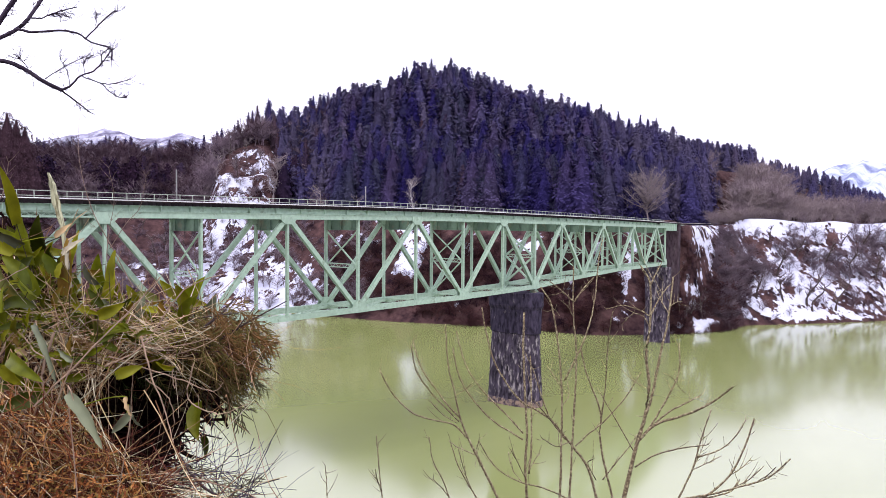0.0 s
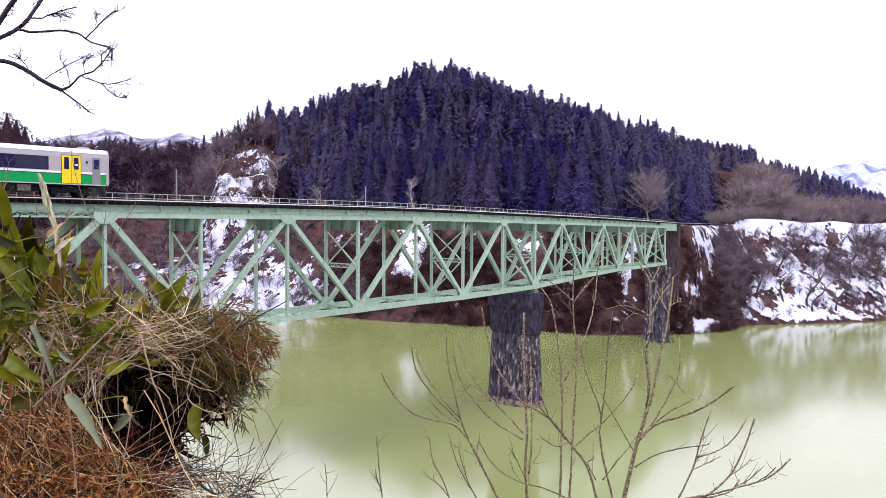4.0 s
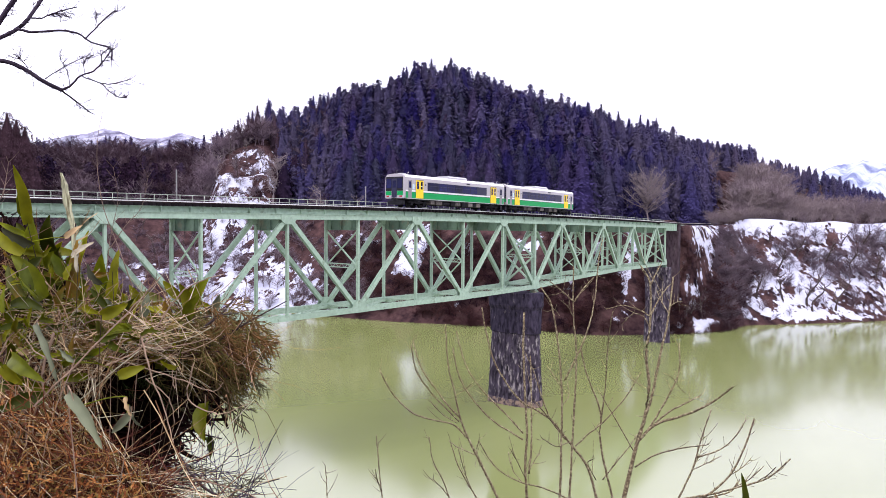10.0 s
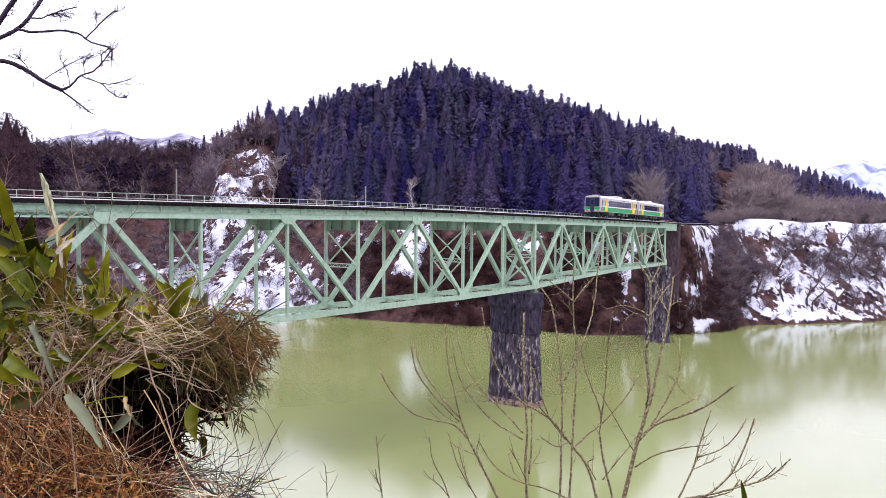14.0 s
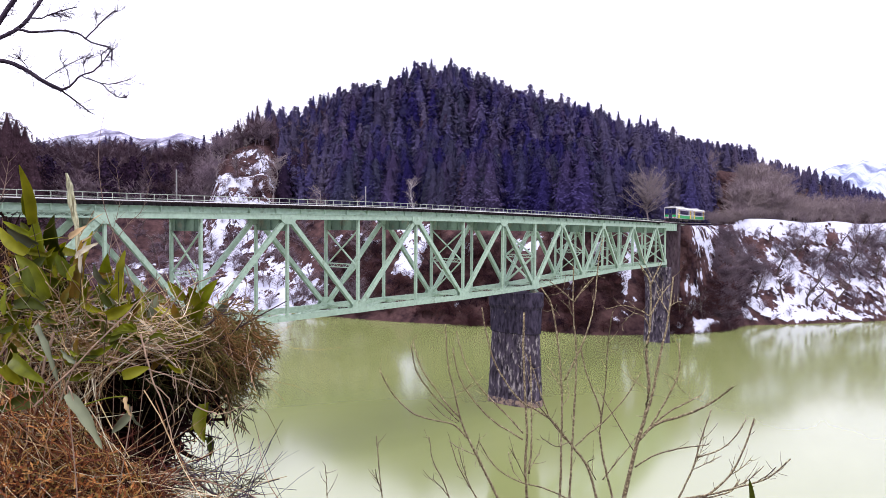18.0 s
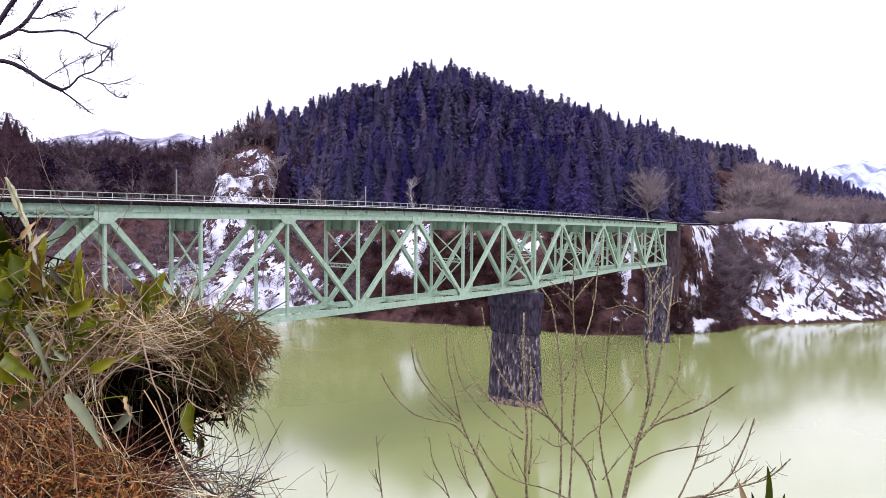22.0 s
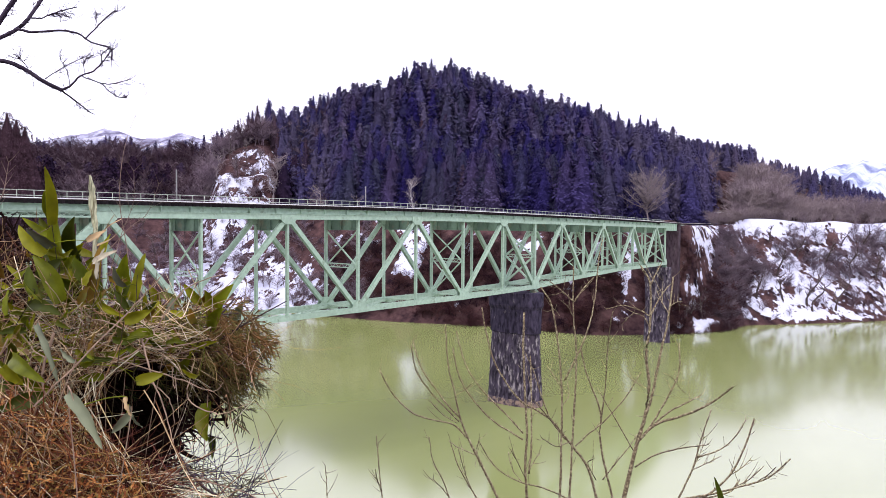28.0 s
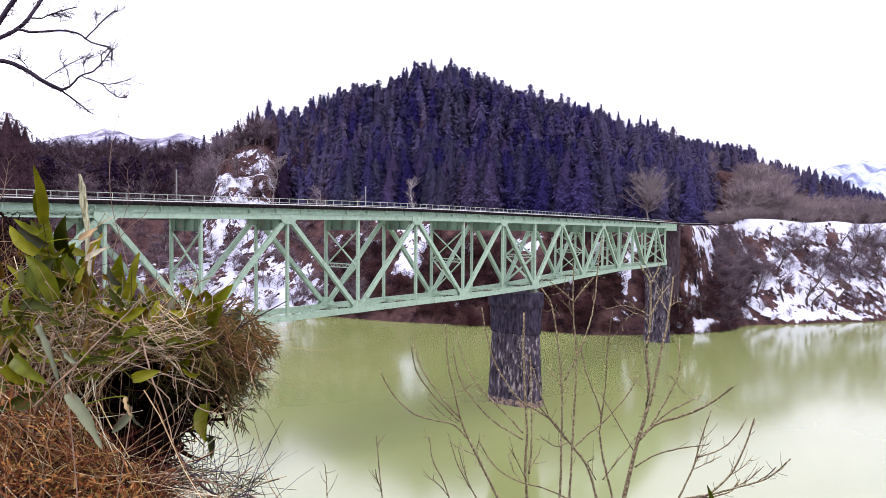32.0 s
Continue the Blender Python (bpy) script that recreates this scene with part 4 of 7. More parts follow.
# ---- woods on the far side ----
def cedar_points(rnd, rad=0.15, clumps=300):
    """Drooping clumps of needles that lie like shingles on an uneven cone, for a tree of unit height."""
    V, F = [], []
    p1, p2, n1 = rnd.uniform(0, 6.28), rnd.uniform(0, 6.28), rnd.choice((3, 4, 5))
    size = math.sqrt(300 / clumps)
    for k in range(clumps):
        h = rnd.random() ** 1.15 * 0.96 + 0.03
        a = rnd.uniform(0, 2 * math.pi)
        lobe = 0.86 + 0.12 * math.sin(n1 * a + 17 * h + p1) + 0.09 * math.sin(37 * h + p2 + a)
        lim = rad * min(1.0, (1 - h) / 0.7) ** 0.62 * lobe + 0.002
        r = lim * (0.72 + 0.33 * rnd.random())
        c = Vector((math.cos(a) * r, math.sin(a) * r, h))
        out = Vector((math.cos(a) + rnd.gauss(0, 0.3), math.sin(a) + rnd.gauss(0, 0.3), -1.25 + rnd.uniform(-0.4, 0.5))).normalized()
        side = out.cross(Vector((0, 0, 1))).normalized()
        L, W = rnd.uniform(0.034, 0.06) * size, rnd.uniform(0.016, 0.028) * size
        L, W = L * (1.1 - 0.6 * h), W * (1.1 - 0.6 * h)
        k0 = len(V)
        up = Vector((math.cos(a), math.sin(a), 0.6)) * rnd.uniform(0.0, 0.008)
        V += [c - out * L * 0.7, c + side * W + up, c + out * L, c - side * W + up]
        F += [(k0, k0 + 1, k0 + 2), (k0, k0 + 2, k0 + 3)]
    # the leader and its short side shoots
    for k in range(16):
        h = 0.86 + 0.14 * k / 16
        a = k * 2.4
        L = 0.05 * (1.02 - h) / 0.16 + 0.004
        k0 = len(V)
        V += [Vector((0, 0, h + 0.008)), Vector((0, 0, h - 0.012)), Vector((math.cos(a) * L, math.sin(a) * L, h - 0.012))]
        F += [(k0, k0 + 1, k0 + 2)]
    # the dark inner body that closes the crown
    n = 7
    k0 = len(V)
    for h, r in ((0.03, 0.62), (0.3, 0.66), (0.7, 0.3), (0.98, 0.012)):
        V += [Vector((math.cos(6.283 * q / n + h) * rad * r, math.sin(6.283 * q / n + h) * rad * r, h)) for q in range(n)]
    for i in range(3):
        for q in range(n):
            a0, a1 = k0 + i * n + q, k0 + i * n + (q + 1) % n
            F += [(a0, a1, a1 + n), (a0, a1 + n, a0 + n)]
    return np.array([tuple(v) for v in V]), np.array(F)


def bare_points(rnd, spread=0.3, twigs=760, width=0.0017, limbs=26):
    """A leafless crown for a tree of unit height: limbs that fork outwards and up, and a dome of fine tapering twigs."""
    V, F = [], []

    def blade(a, b, w):
        k = len(V)
        d = (b - a).normalized()
        s = Matrix.Rotation(rnd.uniform(0, 6.28), 3, d) @ d.orthogonal()
        V.extend([a - s * w, a + s * w, b])
        F.append((k, k + 1, k + 2))
    trunk = [Vector((0, 0, 0))]
    for k in range(4):
        trunk.append(trunk[-1] + Vector((rnd.uniform(-0.03, 0.03), rnd.uniform(-0.03, 0.03), 0.16)))
    for k in range(4):
        for e in (0, 1):
            blade(trunk[k] - Vector((0, 0, 0.02)), trunk[min(k + 2, 4)], 0.012 - 0.002 * k)
    tops = []
    for k in range(limbs):
        h = rnd.uniform(0.16, 0.6)
        a0 = trunk[0].lerp(trunk[-1], h / 0.64)
        an = rnd.uniform(0, 6.28)
        far = rnd.uniform(0.35, 1.0)
        b0 = a0 + Vector((math.cos(an) * spread * far, math.sin(an) * spread * far, rnd.uniform(0.12, 0.34) * (1.25 - 0.5 * far)))
        blade(a0, b0, width * 2.2)
        blade(a0, b0, width * 2.2)
        tops.append((a0, b0))
    for k in range(twigs):
        a0, b0 = rnd.choice(tops)
        p = a0.lerp(b0, rnd.uniform(0.3, 1.05))
        out = Vector((p.x, p.y, 0)) * 0.35
        blade(p, p + out * rnd.uniform(0, 1) + Vector((rnd.gauss(0, 0.045), rnd.gauss(0, 0.045), rnd.uniform(0.0, 0.12))), width)
    return np.array([tuple(v) for v in V]), np.array(F)


def scatter(name, protos, places, material, label, category):
    """One stand of many alike plants. places: x, y, z, height, width factor, turn. Each plant has a tone of its own."""
    VV, FF, TT, off = [], [], [], 0
    tones = np.random.RandomState(len(name) * 7 + len(places))
    for k, (x, y, z, h, w, turn) in enumerate(places):
        V, F = protos[k % len(protos)]
        c, s = math.cos(turn), math.sin(turn)
        P = np.stack([(V[:, 0] * c - V[:, 1] * s) * h * w + x, (V[:, 0] * s + V[:, 1] * c) * h * w + y, V[:, 2] * h + z], 1)
        VV.append(P)
        FF.append(F + off)
        TT.append(np.full(len(V), tones.rand()))
        off += len(V)
    co, fa = np.concatenate(VV), np.concatenate(FF)
    me = bpy.data.meshes.new(name)
    me.vertices.add(len(co))
    me.vertices.foreach_set("co", co.astype(np.float32).ravel())
    me.loops.add(fa.size)
    me.loops.foreach_set("vertex_index", fa.astype(np.int32).ravel())
    me.polygons.add(len(fa))
    me.polygons.foreach_set("loop_start", np.arange(0, fa.size, 3, dtype=np.int32))
    me.update(calc_edges=True)
    me.attributes.new("tone", "FLOAT", "POINT").data.foreach_set("value", np.concatenate(TT).astype(np.float32))
    me.materials.append(material)
    return tagged(new(name, me), label, category, kind="stuff")


def by_bearing(tan, dist):
    """Plan position at a bearing and distance from the viewpoint."""
    f = dist / math.hypot(1, tan)
    return EYE[0] + f * math.cos(YAW) + tan * f * math.sin(YAW), EYE[1] + f * math.sin(YAW) - tan * f * math.cos(YAW)


def table(tan, col):
    return float(np.interp(tan, BEARING, col))


rnd = random.Random(11)
cedars = [cedar_points(rnd, clumps=420) for k in range(6)]
fine_cedars = [cedar_points(rnd, clumps=1100) for k in range(5)]
bares = [bare_points(rnd) for k in range(5)]


def stand(n, t0, t1, f0, f1, h0, h1, w0, w1, seed):
    """n places between two bearings; f: 0 at the top of the bank, 1 at the crest."""
    r = random.Random(seed)
    out = []
    for k in range(n):
        tan = r.uniform(t0, t1)
        a = table(tan, SHORE) + table(tan, BANK) + 12
        d = a + (table(tan, RIDGE) - a) * r.uniform(f0, f1)
        x, y = by_bearing(tan, d)
        out.append((x, y, 0, r.uniform(h0, h1), r.uniform(w0, w1), r.uniform(0, 6.28)))
    zs = land(np.array([p[0] for p in out]), np.array([p[1] for p in out]))[0]
    return [(x, y, z - 0.3, h, w, t) for (x, y, _, h, w, t), z in zip(out, zs)]


def clear(places):
    """Leaves the rocky shoulder open."""
    out = []
    for p in places:
        f, sd = bearing(p[0], p[1])
        if -0.325 < sd / f < -0.22 and math.hypot(f, sd) < 284:
            continue
        out.append(p)
    return out


def off_line(places, gap=6.0):
    """Leaves the track free."""
    line = np.array([align(q)[:2] for q in range(130, 264, 3)])
    return [p for p in places if np.hypot(line[:, 0] - p[0], line[:, 1] - p[1]).min() > gap]


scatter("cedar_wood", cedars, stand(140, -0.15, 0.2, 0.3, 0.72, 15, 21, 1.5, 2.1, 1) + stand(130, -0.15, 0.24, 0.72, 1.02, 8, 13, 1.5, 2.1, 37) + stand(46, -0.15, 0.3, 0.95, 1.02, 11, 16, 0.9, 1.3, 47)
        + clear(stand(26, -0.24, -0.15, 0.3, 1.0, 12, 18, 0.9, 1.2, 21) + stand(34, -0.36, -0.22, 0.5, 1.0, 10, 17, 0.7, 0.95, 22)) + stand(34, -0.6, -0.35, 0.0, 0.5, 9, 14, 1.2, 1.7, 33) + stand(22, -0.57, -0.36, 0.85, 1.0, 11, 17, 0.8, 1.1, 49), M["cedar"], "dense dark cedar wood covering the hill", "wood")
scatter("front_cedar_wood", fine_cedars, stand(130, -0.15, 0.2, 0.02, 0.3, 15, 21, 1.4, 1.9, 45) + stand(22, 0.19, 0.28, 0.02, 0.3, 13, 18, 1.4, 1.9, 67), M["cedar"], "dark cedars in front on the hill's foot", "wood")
# these paler stands thicken towards the crest in place of haze
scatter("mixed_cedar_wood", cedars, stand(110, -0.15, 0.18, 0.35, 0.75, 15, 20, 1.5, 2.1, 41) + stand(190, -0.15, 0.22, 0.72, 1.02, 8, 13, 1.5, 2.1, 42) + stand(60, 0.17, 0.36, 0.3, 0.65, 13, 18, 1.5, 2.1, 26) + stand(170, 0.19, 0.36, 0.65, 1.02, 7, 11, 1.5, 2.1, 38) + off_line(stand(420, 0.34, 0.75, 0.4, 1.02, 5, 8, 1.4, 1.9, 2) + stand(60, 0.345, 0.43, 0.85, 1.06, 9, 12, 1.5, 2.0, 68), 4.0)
        + clear(stand(90, -0.245, -0.14, 0.1, 1.0, 13, 19, 1.3, 1.9, 39)), M["cedar_hazed"], "violet-grey cedar wood on crest and ridge, haze put into its colour", "wood")
scatter("front_mixed_cedar_wood", fine_cedars, stand(40, 0.23, 0.36, 0.02, 0.3, 13, 18, 1.4, 1.9, 46), M["cedar_hazed"], "violet-grey cedars in front beyond the bridge's end, haze put into their colour", "wood")
scatter("rusty_cedar_wood", cedars, stand(60, -0.63, -0.36, 0.05, 0.7, 11, 17, 1.5, 2.1, 3) + stand(10, -0.635, -0.58, 0.2, 0.5, 20, 25, 1.2, 1.5, 24) + clear(stand(30, -0.3, -0.14, 0.1, 0.9, 10, 16, 1.0, 1.4, 23)) + stand(9, -0.13, 0.2, 0.05, 0.5, 13, 17, 1.0, 1.3, 4),
        M["cedar_rust"], "reddish-brown winter cedars", "wood")
scatter("dark_cedar_wood", cedars, stand(12, -0.565, -0.515, 0.0, 0.06, 16, 22, 1.4, 1.8, 61) + stand(16, -0.47, -0.425, 0.0, 0.06, 16, 22, 1.4, 1.9, 62) + stand(10, -0.41, -0.378, 0.0, 0.06, 15, 20, 1.4, 1.9, 63) + clear(stand(14, -0.245, -0.2, 0.0, 0.3, 14, 20, 1.2, 1.6, 66)), M["cedar_dark"], "almost black cedars among the bare wood", "wood")
scatter("bare_wood", bares, off_line(stand(230, 0.35, 0.47, 0.0, 0.55, 9, 15, 1.2, 1.7, 6) + stand(260, 0.45, 0.72, 0.0, 0.35, 6, 10.5, 1.2, 1.8, 40)), M["twigs_far"], "leafless grey-brown broadleaf wood", "wood")
scatter("grey_bare_wood", bares, stand(90, -0.62, -0.32, 0.0, 0.9, 11, 17, 1.2, 1.7, 28) + stand(26, -0.515, -0.47, 0.0, 0.08, 11, 17, 1.5, 2.0, 29) + stand(16, -0.425, -0.41, 0.0, 0.1, 12, 18, 1.4, 1.9, 64) + stand(40, -0.375, -0.32, 0.0, 0.1, 10, 15, 1.4, 1.9, 65) + clear(stand(170, -0.36, -0.165, 0.05, 0.95, 9, 14, 1.3, 1.8, 34)), M["twigs_mauve"], "leafless mauve-grey broadleaf wood", "wood")
scatter("dark_bare_wood", bares, stand(400, -0.64, -0.34, 0.0, 0.9, 12, 19.5, 1.2, 1.8, 5) + stand(60, -0.57, -0.34, 0.85, 1.0, 12, 16, 1.0, 1.4, 48) + clear(stand(60, -0.34, -0.15, 0.05, 0.9, 9, 15, 1.3, 1.8, 25)), M["twigs_dark"], "leafless purple-brown broadleaf wood", "wood")


def bank_places(n, t0, t1, f0, f1, h0, h1, w0, w1, seed):
    r = random.Random(seed)
    out = []
    for k in range(n):
        tan = r.uniform(t0, t1)
        d = table(tan, SHORE) + table(tan, BANK) * r.uniform(f0, f1)
        x, y = by_bearing(tan, d)
        out.append((x, y, 0, r.uniform(h0, h1), r.uniform(w0, w1), r.uniform(0, 6.28)))
    zs = land(np.array([p[0] for p in out]), np.array([p[1] for p in out]))[0]
    return [(x, y, z - 0.2, h, w, t) for (x, y, _, h, w, t), z in zip(out, zs)]


def thicken(n, mid, wide, f0, f1, h0, h1, seed):
    """Shrubs that crowd round one bearing of the bank and thin out to both sides."""
    r = random.Random(seed)
    out = []
    for k in range(n):
        f = r.uniform(f0, f1)
        at = r.gauss(mid + wide * (0.7 * math.sin(7 * f + mid * 90) - 0.5 * (f - 0.5)), wide * (0.7 + 0.6 * math.sin(5 * f + 2) ** 2))
        out += bank_places(1, at, at, f, f, h0, h1, 1.2, 2.0, r.randrange(10 ** 6))
    return out


def off_track(places):
    """Keeps the line of the track and the view of it open."""
    line = [align(q)[:2] for q in range(100, 200, 3)]
    cover = land(np.array([p[0] for p in places]), np.array([p[1] for p in places]))[1]
    places = [p for p, c in zip(places, cover) if c < 0.5]
    places = [p for p in places if not 0.247 < bearing(p[0], p[1])[1] / bearing(p[0], p[1])[0] < 0.274]
    # shrubs left out here so that a ledge with snow shows from the camera
    places = [p for p in places if not (0.092 < bearing(p[0], p[1])[1] / bearing(p[0], p[1])[0] < 0.14 and 9 < p[2] < 20)]
    under = RAIL + drop(140)
    return [p for p in places if p[2] + p[3] < under - 2.2 or (min(math.hypot(p[0] - a, p[1] - b) for a, b in line) > 4 + p[3] * 0.7 and p[2] + p[3] < under + 1.0)]


scatter("bank_shrubs", bares, bank_places(420, -0.6, -0.1, 0.02, 1.1, 2, 6, 1.2, 2.2, 7) + bank_places(120, 0.42, 0.68, 0.05, 0.95, 2.0, 5, 1.1, 1.8, 8) + thicken(24, 0.455, 0.014, 0.3, 0.75, 2, 4, 17)
        + off_track(thicken(250, 0.4, 0.016, 0.1, 1.0, 2.0, 4.5, 9)) + bank_places(70, -0.33, -0.21, 0.85, 1.7, 1.5, 5, 1.2, 2, 27) + thicken(35, 0.492, 0.014, 0.65, 1.0, 2, 4.5, 14) + thicken(80, 0.553, 0.022, 0.4, 0.68, 2, 4.5, 15) + thicken(60, 0.6, 0.02, 0.7, 1.0, 2, 4, 16)
        + off_track(bank_places(150, 0.3, 0.385, 0.0, 1.0, 0.8, 2.0, 1.2, 2.0, 35)), M["twigs"], "leafless shrubs on the snowy river bank", "shrub")
def verge(n, t0, t1, seed):
    """Bare bushes between the top of the bank and the track."""
    r = random.Random(seed)
    out = []
    for k in range(n):
        tan = r.uniform(t0, t1)
        top = table(tan, SHORE) + table(tan, BANK)
        x, y = by_bearing(tan, top + r.uniform(1.5, 11))
        out.append((x, y, land_z(x, y) - 0.2, r.uniform(1.8, 5.4), r.uniform(1.2, 2.0), r.uniform(0, 6.28)))
    line = [align(q)[:2] for q in range(140, 264, 3)]
    return [p for p in out if min(math.hypot(p[0] - a, p[1] - b) for a, b in line) > 3.2]


scatter("verge_shrubs", bares, verge(36, 0.362, 0.392, 18) + verge(70, 0.385, 0.43, 19) + verge(50, 0.42, 0.62, 20), M["twigs_far"], "bare thicket on the brow before the track", "shrub")
scatter("red_shrubs", bares, off_track(bank_places(1000, -0.16, 0.34, -0.01, 0.8, 2, 5, 1.4, 2.4, 10) + bank_places(260, 0.31, 0.41, -0.02, 0.4, 1.5, 3.5, 1.4, 2.4, 11)), M["twigs_red"], "red-brown bare shrubs along the far shore", "shrub")
scatter("brow_shrubs", bares, off_track(thicken(120, 0.352, 0.024, 0.0, 0.4, 1.5, 3, 12) + thicken(120, 0.4, 0.018, -0.02, 0.5, 1.5, 4, 13)), M["twigs_dark"], "dark leafless shrubs below the abutment", "shrub")


# single trees that stand out from the woods
def bare_tree(tan, dist, height, spread, material, label, seed, lean=0.0, limbs=9, twigs=150, stout=0.018):
    r = random.Random(seed)
    x, y = by_bearing(tan, dist)
    root = tagged(new("bare_tree"), label, "tree", "leafless trees on the far bank")
    root.matrix_basis = Matrix.Translation((x, y, land_z(x, y) - 0.3))
    side = Vector((math.sin(YAW), -math.cos(YAW), 0))
    top = Vector((0, 0, height * 0.8)) + side * lean * height
    line = spline([(0, 0, 0), tuple(top * 0.35 + side * r.gauss(0, 0.04) * height - side * lean * height * 0.15), tuple(top * 0.7 + side * r.gauss(0, 0.03) * height), tuple(top)], 4)
    w = height * stout
    part("trunk", Mesh().tube(line, [w * (1 - 0.8 * i / len(line)) for i in range(len(line))], 7), material, root)
    ends = []
    for k in range(limbs):
        a = line[r.randrange(len(line) // 4, len(line) - 1)]
        an = r.uniform(0, 6.283)
        L = height * spread * r.uniform(0.5, 1.1)
        out = Vector((math.cos(an), math.sin(an), r.uniform(0.3, 1.1))).normalized()
        b = a + out * L * 0.5 + Vector((0, 0, L * 0.05))
        c = b + (out + Vector((r.gauss(0, 0.3), r.gauss(0, 0.3), 0.35))).normalized() * L * 0.5
        part("limb", Mesh().tube([a, b, c], [w * 0.45, w * 0.3, w * 0.12], 5), material, root)
        ends += [(a, b), (b, c), (b, c)]
    g = Mesh()
    for k in range(twigs):
        a, b = r.choice(ends)
        p = a.lerp(b, r.random())
        d = Vector((r.gauss(0, 1), r.gauss(0, 1), r.gauss(0.4, 0.8))).normalized() * height * r.uniform(0.05, 0.14)
        g.tube([p, p + d * 0.55 + Vector((0, 0, 0.02 * height)), p + d], [w * 0.13, w * 0.1, w * 0.05], 3)
    tagged(part("twig_crown", g, M["tree_bark"], root), kind="stuff")
    return root


def lone_cedar(tan, dist, height, width, material, label, seed, clumps=620):
    r = random.Random(seed)
    x, y = by_bearing(tan, dist)
    root = tagged(new("cedar_tree"), label, "tree", "cedars standing out from the wood")
    root.matrix_basis = Matrix.Translation((x, y, land_z(x, y) - 0.3))
    part("trunk", Mesh().tube([(0, 0, 0), (0.05, 0, height * 0.5), (0, 0, height * 0.96)], [height * 0.016, height * 0.011, 0.03], 7), M["bark"], root)
    V, F = cedar_points(r, width, clumps)
    crown = Mesh()
    crown.v, crown.f = [tuple(v * height) for v in V], [tuple(f) for f in F.tolist()]
    part("crown", crown, material, root)
    return root


M["red_cedar"] = shade("dark_red_cedar_needles", (0.05, 0.028, 0.038), 0.95, grain=0.6, vary=0.4, island=0.3, spec=0.03)
M["tan_cedar"] = shade("tan_cedar_needles", (0.1, 0.085, 0.1), 0.95, grain=0.6, vary=0.4, island=0.25, spec=0.03)
M["orange_cedar"] = shade("orange_brown_needles", (0.085, 0.045, 0.06), 0.95, grain=0.6, vary=0.4, island=0.25, spec=0.03)
lone_cedar(0.075, 228, 17, 0.2, M["tan_cedar"], "tan withered cedar before the dark wood", 1)
lone_cedar(0.055, 226, 12, 0.22, M["tan_cedar"], "smaller withered cedar before the dark wood", 2)
lone_cedar(0.176, 222, 12, 0.26, M["orange_cedar"], "orange-brown conical cedar beyond the bridge", 3)
for k, (tan, f, h) in enumerate(((-0.13, 0.25, 17), (-0.045, 0.98, 15), (0.0, 1.0, 15), (0.1, 1.0, 17), (0.18, 1.0, 18), (0.197, 1.0, 19), (0.293, 1.0, 14), (0.41, 1.0, 10), (0.425, 1.0, 10), (-0.33, 0.9, 17), (-0.305, 0.8, 17), (-0.26, 0.9, 19), (-0.2, 1.0, 16), (-0.59, 0.4, 17), (-0.55, 0.8, 15), (-0.53, 0.8, 14))):
    d = table(tan, SHORE) + table(tan, BANK) + 12
    lone_cedar(tan, d + (table(tan, RIDGE) - d) * f, h * (0.8 if tan > -0.2 else 0.95), 0.13, M["cedar"], "tall dark cedar that stands out on the skyline", 10 + k)
for k, tan in enumerate((-0.612, -0.6, -0.588, -0.576)):
    lone_cedar(tan, 262, 36 - 2.5 * abs(k - 1), 0.27, M["red_cedar"], "tall reddish-brown winter cedar above the track", 50 + k, 2600)
bare_tree(0.284, 205, 14, 0.55, M["tree_bark"], "wide pale leafless tree beside the end of the bridge", 5, 0, 44, 2200, 0.018)
bare_tree(0.262, 206, 8, 0.45, M["tree_bark"], "small pale leafless tree beside the end of the bridge", 6, 0, 14, 400, 0.011)
bare_tree(-0.043, 217, 15, 0.18, M["twigs_pale"], "silvery snow-dusted leafless tree among dark cedars", 77, 0, 22, 500, 0.012)
bare_tree(-0.058, 230, 10, 0.3, M["twigs_pale"], "small silvery leafless tree among dark cedars", 78, 0, 16, 300, 0.012)
bare_tree(0.165, 226, 11, 0.25, M["twigs_pale"], "slim silvery leafless tree before the dark wood", 79, 0, 12, 160, 0.012)
bare_tree(-0.12, 224, 10, 0.3, M["tree_bark"], "slim bare tree above the track", 80, 0, 12, 240, 0.012)
bare_tree(-0.17, 226, 12, 0.35, M["tree_bark"], "slim grey leafless tree before the dark wood", 7, 0, 14, 260)
bare_tree(-0.235, 245, 20, 0.28, M["tree_bark"], "tall pale leafless tree beside the snowy rock", 8, 0, 16, 300)
for k, (tan, dist, h) in enumerate(((-0.3, 246, 9), (-0.285, 252, 11), (-0.262, 250, 8), (-0.25, 258, 11), (-0.24, 250, 13), (-0.272, 262, 10), (-0.31, 258, 12), (-0.295, 266, 12))):
    bare_tree(tan, dist, h, 0.32, M["bark"] if k % 2 else M["tree_bark"], "thin leafless tree on the snowy rock", 90 + k, 0.05 * (k % 3 - 1), 12, 160, 0.014)
bare_tree(0.06, 224, 12, 0.3, M["tree_bark"], "grey leafless tree before the dark wood", 9, 0, 12, 200)
